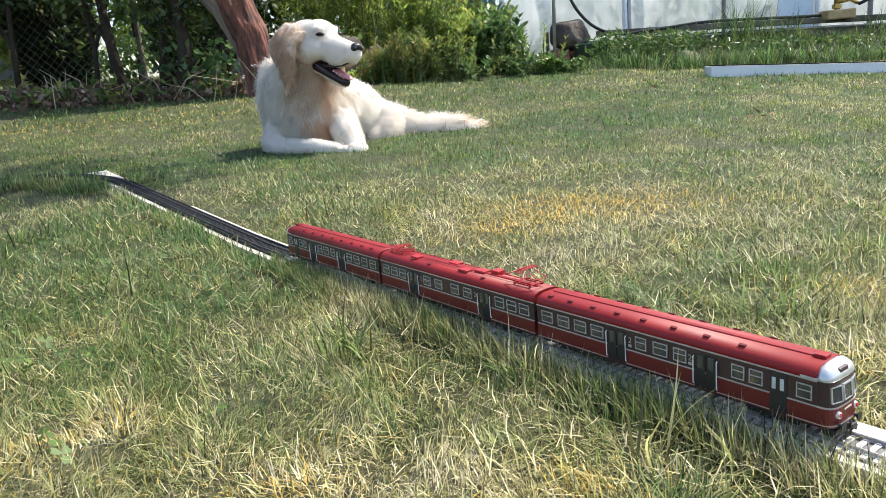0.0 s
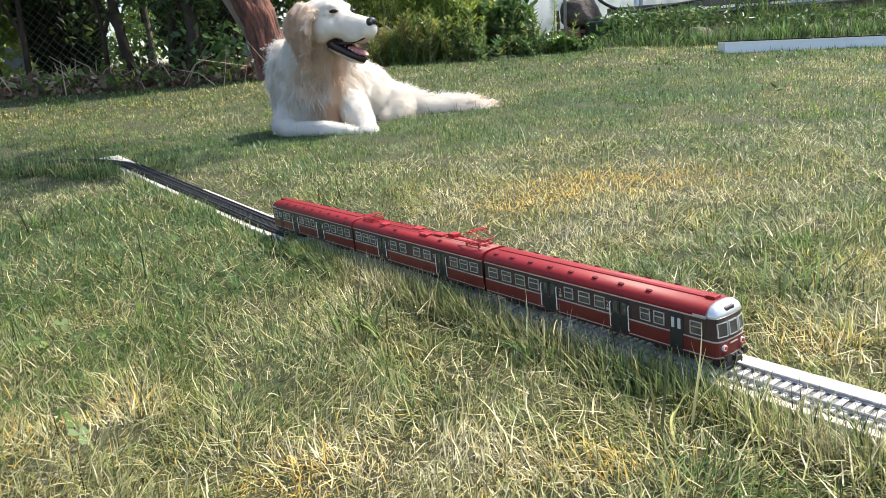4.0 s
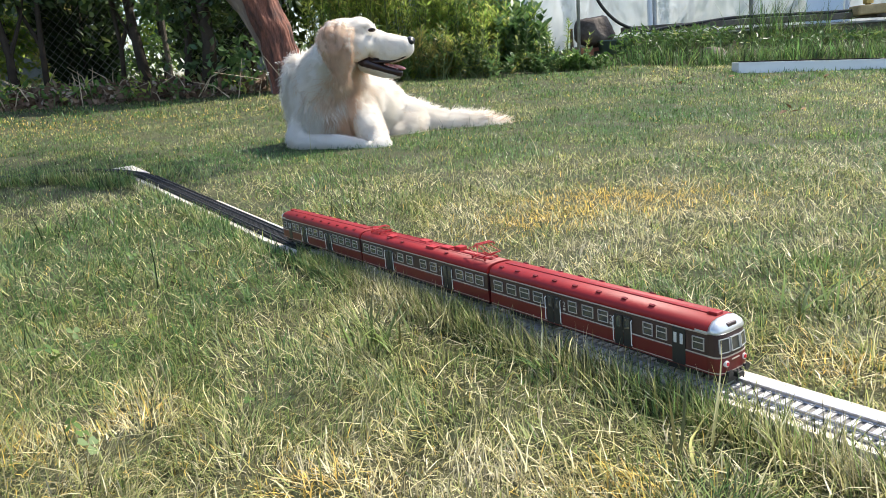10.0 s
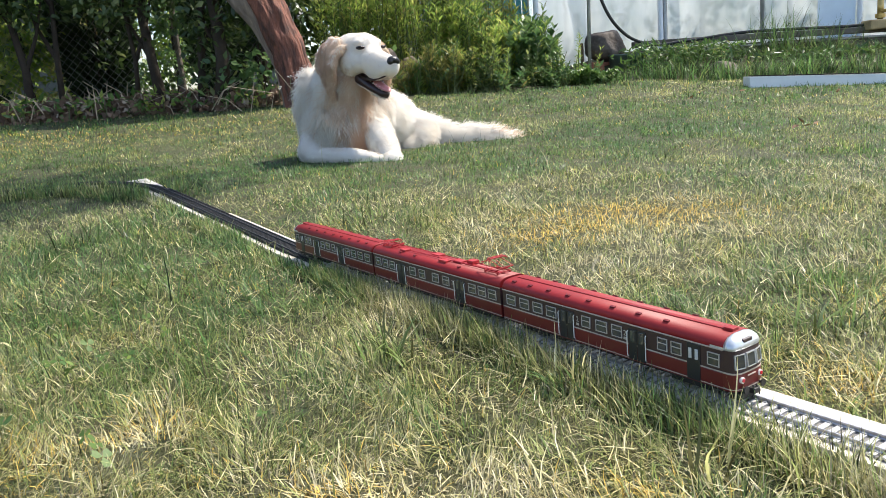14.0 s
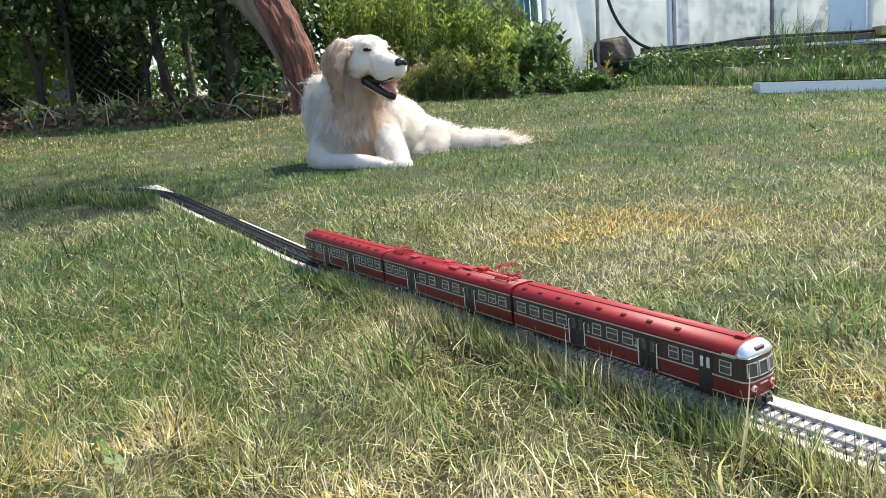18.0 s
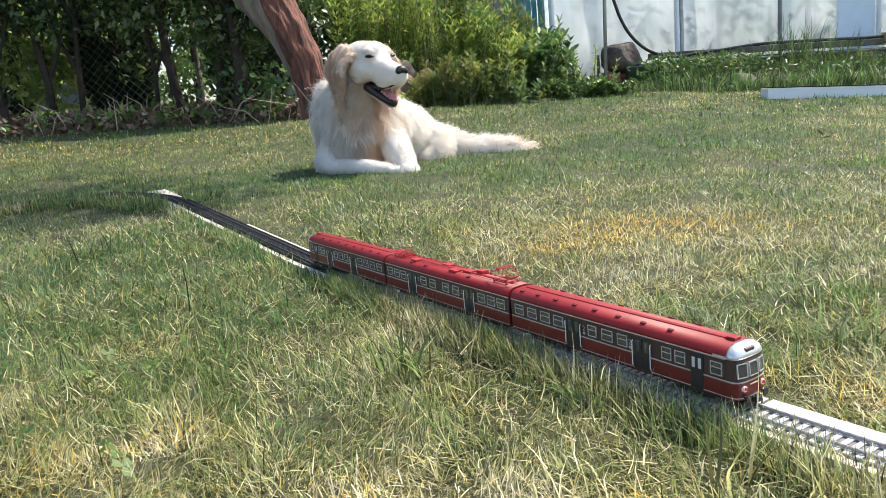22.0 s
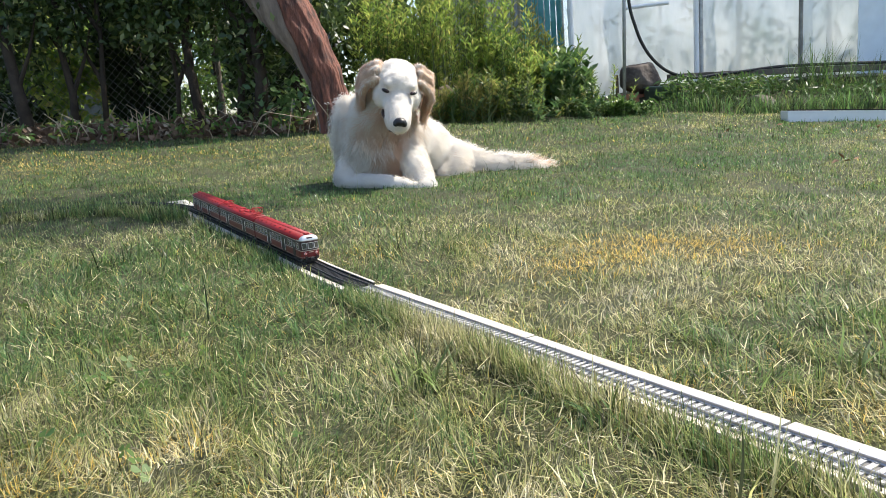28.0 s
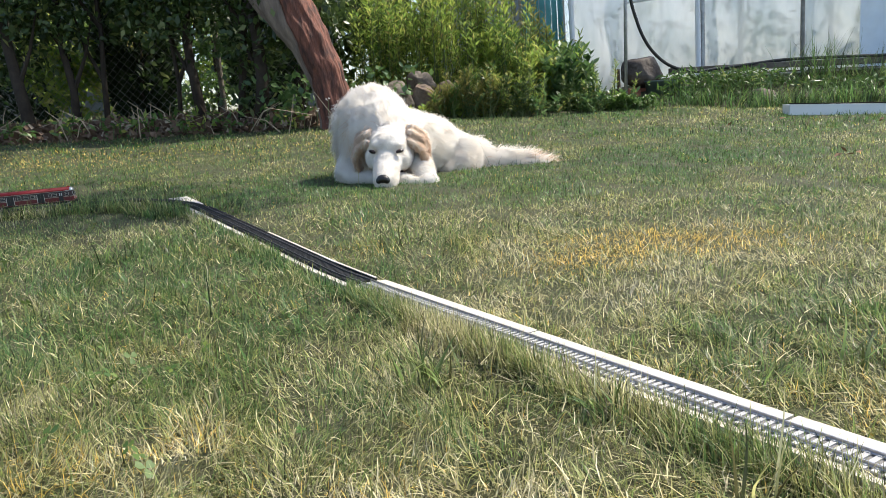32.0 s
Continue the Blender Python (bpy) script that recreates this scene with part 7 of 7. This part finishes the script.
# ---- tall grass and weeds along the raised bed ----
def fringe(x, y, n, lo, hi, dry, label, spread):
    rng = np.random.default_rng(int(1000 * (x + 9) + 31 * y))
    t = thing("grass_clump", label, "grass", "grass clumps along the bed")
    X, Y = x + rng.normal(0, spread, n), y + rng.normal(0, 0.05, n)
    Z = np.interp(Y, [4.75, 5.05, 5.30, 5.50], [0.0, 0.03, 0.09, 0.14]) * (X > 1.0) + ground_z(X, Y) - 0.01
    sets = [blades(X, Y, rng.uniform(lo, hi, n), 0.0055 * rng.uniform(0.6, 1.3, n), np.abs(rng.normal(0.30, 0.25, n)), rng.normal(0.8, 0.5, n), rng.uniform(0, 6.28, n), dry + rng.normal(0, 0.10, n), 4, Z)]
    tagged(grass_object("foliage", sets, "", parent=t), kind="stuff")


def build_fringe():
    r = random.Random(12)
    for i in range(30):
        x = 0.98 + 0.12 * i + r.uniform(-0.03, 0.03)
        lo = 0.5 if x < 1.55 else 1.0
        fringe(x, 4.95 + r.uniform(-0.10, 0.12), 110, 0.08 * lo, 0.19 * lo, 0.06, "overgrown green grass along the raised bed", 0.09)
        if i > 6:
            fringe(x + 0.05, 5.33 + r.uniform(-0.08, 0.08), 70, 0.07, 0.17, 0.10 if i % 3 else 0.4, "overgrown grass on the soil bank", 0.09)
    fringe(2.62, 5.42, 160, 0.25, 0.44, 0.06, "tall lush grass clump beside the raised bed", 0.10)
    fringe(2.95, 5.40, 110, 0.20, 0.36, 0.12, "tall lush grass clump beside the raised bed", 0.10)
    fringe(3.75, 5.40, 110, 0.18, 0.34, 0.12, "tall lush grass clump beside the raised bed", 0.10)
    for i in range(16):
        x = 1.65 + 0.11 * i
        rng = np.random.default_rng(900 + i)
        t = thing("bank_weed", "leafy weed spilling over the raised bed", "weed", "weeds on the bank")
        n = 120
        y = 5.36 + rng.uniform(-0.06, 0.06)
        z = gz(x, y) + 0.09
        part("stem", tube([(x, y, z - 0.05), (x, y, z + 0.09)], [0.004, 0.002], 5), M_GSTEM, t)
        P = np.stack([x + rng.normal(0, 0.09, n), y + rng.normal(0, 0.05, n), z - 0.06 + rng.random(n) * (0.20 if x < 2.2 else 0.12)], 1)
        leafy("foliage", [leaf_arrays(P, rand_dirs(rng, n, 0.2), rand_dirs(rng, n, 1.2), 0.050 * rng.uniform(0.6, 1.3, n), 0.017)], (M_LEAFB, M_BUSH, M_LEAFD, M_LEAFB, M_BUSH)[i % 5], t)
    for i in range(24):
        x = 1.50 + 0.085 * i
        rng = np.random.default_rng(960 + i)
        t = thing("bank_weed", "leafy weed spilling over the raised bed", "weed", "weeds on the bank")
        n = 110
        y = 5.22 + rng.uniform(-0.07, 0.10)
        z = gz(x, y) + 0.06
        part("stem", tube([(x, y, z - 0.05), (x, y, z + 0.10)], [0.004, 0.002], 5), M_GSTEM, t)
        P = np.stack([x + rng.normal(0, 0.07, n), y + rng.normal(0, 0.05, n), z - 0.05 + rng.random(n) * (0.22 if x < 2.3 else 0.15)], 1)
        leafy("foliage", [leaf_arrays(P, rand_dirs(rng, n, 0.1), rand_dirs(rng, n, 1.2), 0.055 * rng.uniform(0.6, 1.3, n), 0.015)], (M_LEAFB, M_BUSH, M_LEAFD)[i % 3], t)
    stone(2.06, 5.06, 0.185, (0.12, 0.08, 0.07), M_STONE2, 41, "round grey stone at the foot of the bank")


build_fringe()


# ---- what moves ----
CAR_L, CAR_GAP = 0.2455, 0.0035
TRAIN = [(0, -0.106), (0.5, -0.087), (1, -0.071), (1.5, -0.057), (2, -0.0455), (2.5, -0.036), (3, -0.0275), (3.5, -0.020), (4.5, -0.0085),
         (5.5, -0.002), (6, 0), (13, 0), (20.5, 0), (21, 0.004), (21.5, 0.008), (22, 0.014), (22.5, 0.023), (23, 0.035), (23.5, 0.053), (24, 0.078),
         (24.5, 0.115), (25, 0.162), (25.5, 0.22), (26, 0.306), (26.5, 0.42), (27, 0.56), (27.5, 0.7225), (28, 0.86), (28.5, 0.998), (29, 1.13),
         (29.5, 1.272), (30, 1.43), (30.5, 1.595), (31, 1.766), (31.5, 1.933), (32, 2.1023)]


# seconds, middle of the skull, yaw, pitch, roll, opening of the jaw
HEAD = [
    (0, -0.210, 2.325, 0.377, -42, -2, 0, 17),
    (1, -0.205, 2.325, 0.383, -42, -2, 0, 17),
    (2, -0.201, 2.325, 0.386, -42, -2, 0, 17),
    (3, -0.203, 2.323, 0.379, -41, -1, 0, 17),
    (3.5, -0.200, 2.321, 0.381, -40, 0, 0, 17),
    (5.5, -0.191, 2.322, 0.374, -36, 3, 0, 15),
    (6, -0.176, 2.291, 0.363, -22, 0, 0, 4),
    (6.5, -0.161, 2.282, 0.343, -10, -3, 0, 1),
    (7, -0.159, 2.286, 0.352, -8, -4, 0, 1),
    (8, -0.163, 2.289, 0.362, -9, -3, 0, 1),
    (9, -0.159, 2.289, 0.369, -9, -4, 0, 1),
    (9.5, -0.165, 2.290, 0.360, -9, 0, 0, 6),
    (10, -0.170, 2.293, 0.363, -10, 2, 0, 13),
    (11, -0.168, 2.296, 0.372, -11, 1, 0, 14),
    (12, -0.162, 2.299, 0.378, -12, 1, 0, 14),
    (12.5, -0.164, 2.302, 0.377, -13, 0, 0, 15),
    (13, -0.169, 2.316, 0.367, -24, -2, 0, 16),
    (13.5, -0.179, 2.343, 0.372, -50, -3, 0, 16),
    (14, -0.187, 2.348, 0.367, -52, -2, 0, 16),
    (14.5, -0.190, 2.348, 0.368, -52, -2, 0, 16),
    (16.5, -0.194, 2.345, 0.377, -51, -3, 0, 16),
    (17, -0.195, 2.344, 0.379, -50, -2, 0, 16),
    (18, -0.196, 2.344, 0.382, -50, -2, 0, 16),
    (19, -0.197, 2.341, 0.384, -49, -2, 0, 16),
    (20, -0.199, 2.339, 0.390, -48, -3, 0, 16),
    (20.5, -0.198, 2.339, 0.391, -48, -3, 0, 16),
    (21, -0.212, 2.347, 0.378, -52, -3, 0, 16),
    (21.5, -0.215, 2.352, 0.381, -55, -4, 0, 16),
    (22, -0.210, 2.346, 0.383, -52, -4, 0, 16),
    (22.5, -0.217, 2.339, 0.383, -48, -3, 0, 15),
    (22.8, -0.219, 2.321, 0.382, -32, 2, 0, 12),
    (23, -0.194, 2.280, 0.389, -6, 12, 0, 10),
    (23.5, -0.194, 2.301, 0.392, 18, 13, 0, 10),
    (24, -0.185, 2.347, 0.374, 40, 10, 0, 8),
    (24.5, -0.180, 2.347, 0.374, 44, 8, 0, 8),
    (25, -0.183, 2.347, 0.360, 44, 8, 0, 8),
    (25.5, -0.186, 2.349, 0.360, 43, 8, 0, 8),
    (26.5, -0.192, 2.352, 0.361, 42, 8, 0, 7),
    (27.5, -0.233, 2.347, 0.360, 36, 6, 0, 6),
    (27.8, -0.191, 2.325, 0.361, -28, -8, 0, 8),
    (28, -0.173, 2.266, 0.358, -84, -30, -10, 6),
    (28.2, -0.196, 2.228, 0.328, -102, -36, -12, 4),
    (28.5, -0.238, 2.225, 0.333, -106, -36, -12, 5),
    (29, -0.263, 2.180, 0.272, -106, -46, -8, 1),
    (29.5, -0.288, 2.204, 0.245, -116, -42, -5, 0),
    (30, -0.269, 2.217, 0.222, -106, -40, -4, 0),
    (30.5, -0.265, 2.240, 0.205, -98, -32, -2, 0),
    (31.3, -0.248, 2.265, 0.184, -95, -20, 0, 0),
    (32, -0.218, 2.275, 0.160, -94, -20, -3, 0),
]
SHOULDER = Vector((-0.26, 2.42, 0.12)) - DOG
WITHERS = Vector((-0.265, 2.425, 0.215))


def head_pose(x, y, z, yaw, pitch, roll):
    m = Matrix.Rotation(radians(yaw), 4, "Z") @ Matrix.Rotation(radians(-pitch), 4, "Y") @ Matrix.Rotation(radians(roll), 4, "X")
    return Matrix.Translation(Vector((x, y, z)) - DOG) @ m


def neck_pose(x, y, z, yaw, pitch, roll):
    """The neck stands on the withers and points at the back of the skull; its throat faces where the head looks."""
    h = head_pose(x, y, z, yaw, pitch, roll)
    back = h @ Vector((-0.035, 0, -0.01)) + DOG
    up = (back - WITHERS).normalized()
    fwd = Vector((math.cos(radians(-60 + 0.35 * (yaw + 60))), math.sin(radians(-60 + 0.35 * (yaw + 60))), -0.9)).normalized()
    side = up.cross(fwd).normalized()
    fwd = side.cross(up)
    m = Matrix((fwd, side, up)).transposed().to_4x4()
    reach = (back - WITHERS).length
    return Matrix.Translation(back - up * min(reach, 0.205) - DOG) @ m


def car_pose(s, flip):
    """Pose of a car whose middle is at s: its bogies stand on the rails."""
    a, _ = track_at(s - 0.083)
    b, _ = track_at(s + 0.083)
    d = (a - b).normalized()
    mid = (a + b) / 2
    yaw = math.atan2(d.y, d.x)
    tilt = -math.asin(d.z)
    m = Matrix.Translation(mid) @ Matrix.Rotation(yaw, 4, "Z") @ Matrix.Rotation(tilt, 4, "Y")
    return m @ Matrix.Rotation(math.pi, 4, "Z") if flip else m


def motions():
    for i, car in enumerate(cars):
        off = CAR_L / 2 + i * (CAR_L + CAR_GAP)
        walk(car, [(t, car_pose(s + off, i == 2)) for t, s in TRAIN])

    walk(dog_head, [(t, head_pose(*p)) for t, *p, j in HEAD])
    walk(dog_neck, [(t, neck_pose(*p)) for t, *p, j in HEAD])
    # while the head is up the hindquarters sink and lie further in
    low = Matrix.Translation(SHOULDER) @ Matrix.Rotation(radians(7), 4, "Z") @ Matrix.Rotation(radians(5), 4, Vector((-0.66, 0.75, 0))) @ Matrix.Translation(-SHOULDER)
    down = Matrix.Translation((0, 0, -0.026))
    for o in dog_rear:
        walk(o, [(0, low), (28.2, low), (29.8, down), (32, down)])
    walk(dog_jaw, [(t, Matrix.Translation((0.040 * HS, 0, -0.060 * HS)) @ Matrix.Rotation(radians(p[-1] * 1.75 if p[-1] > 9 else p[-1] * 1.5 - 11), 4, "Y")) for t, *p in HEAD])


motions()
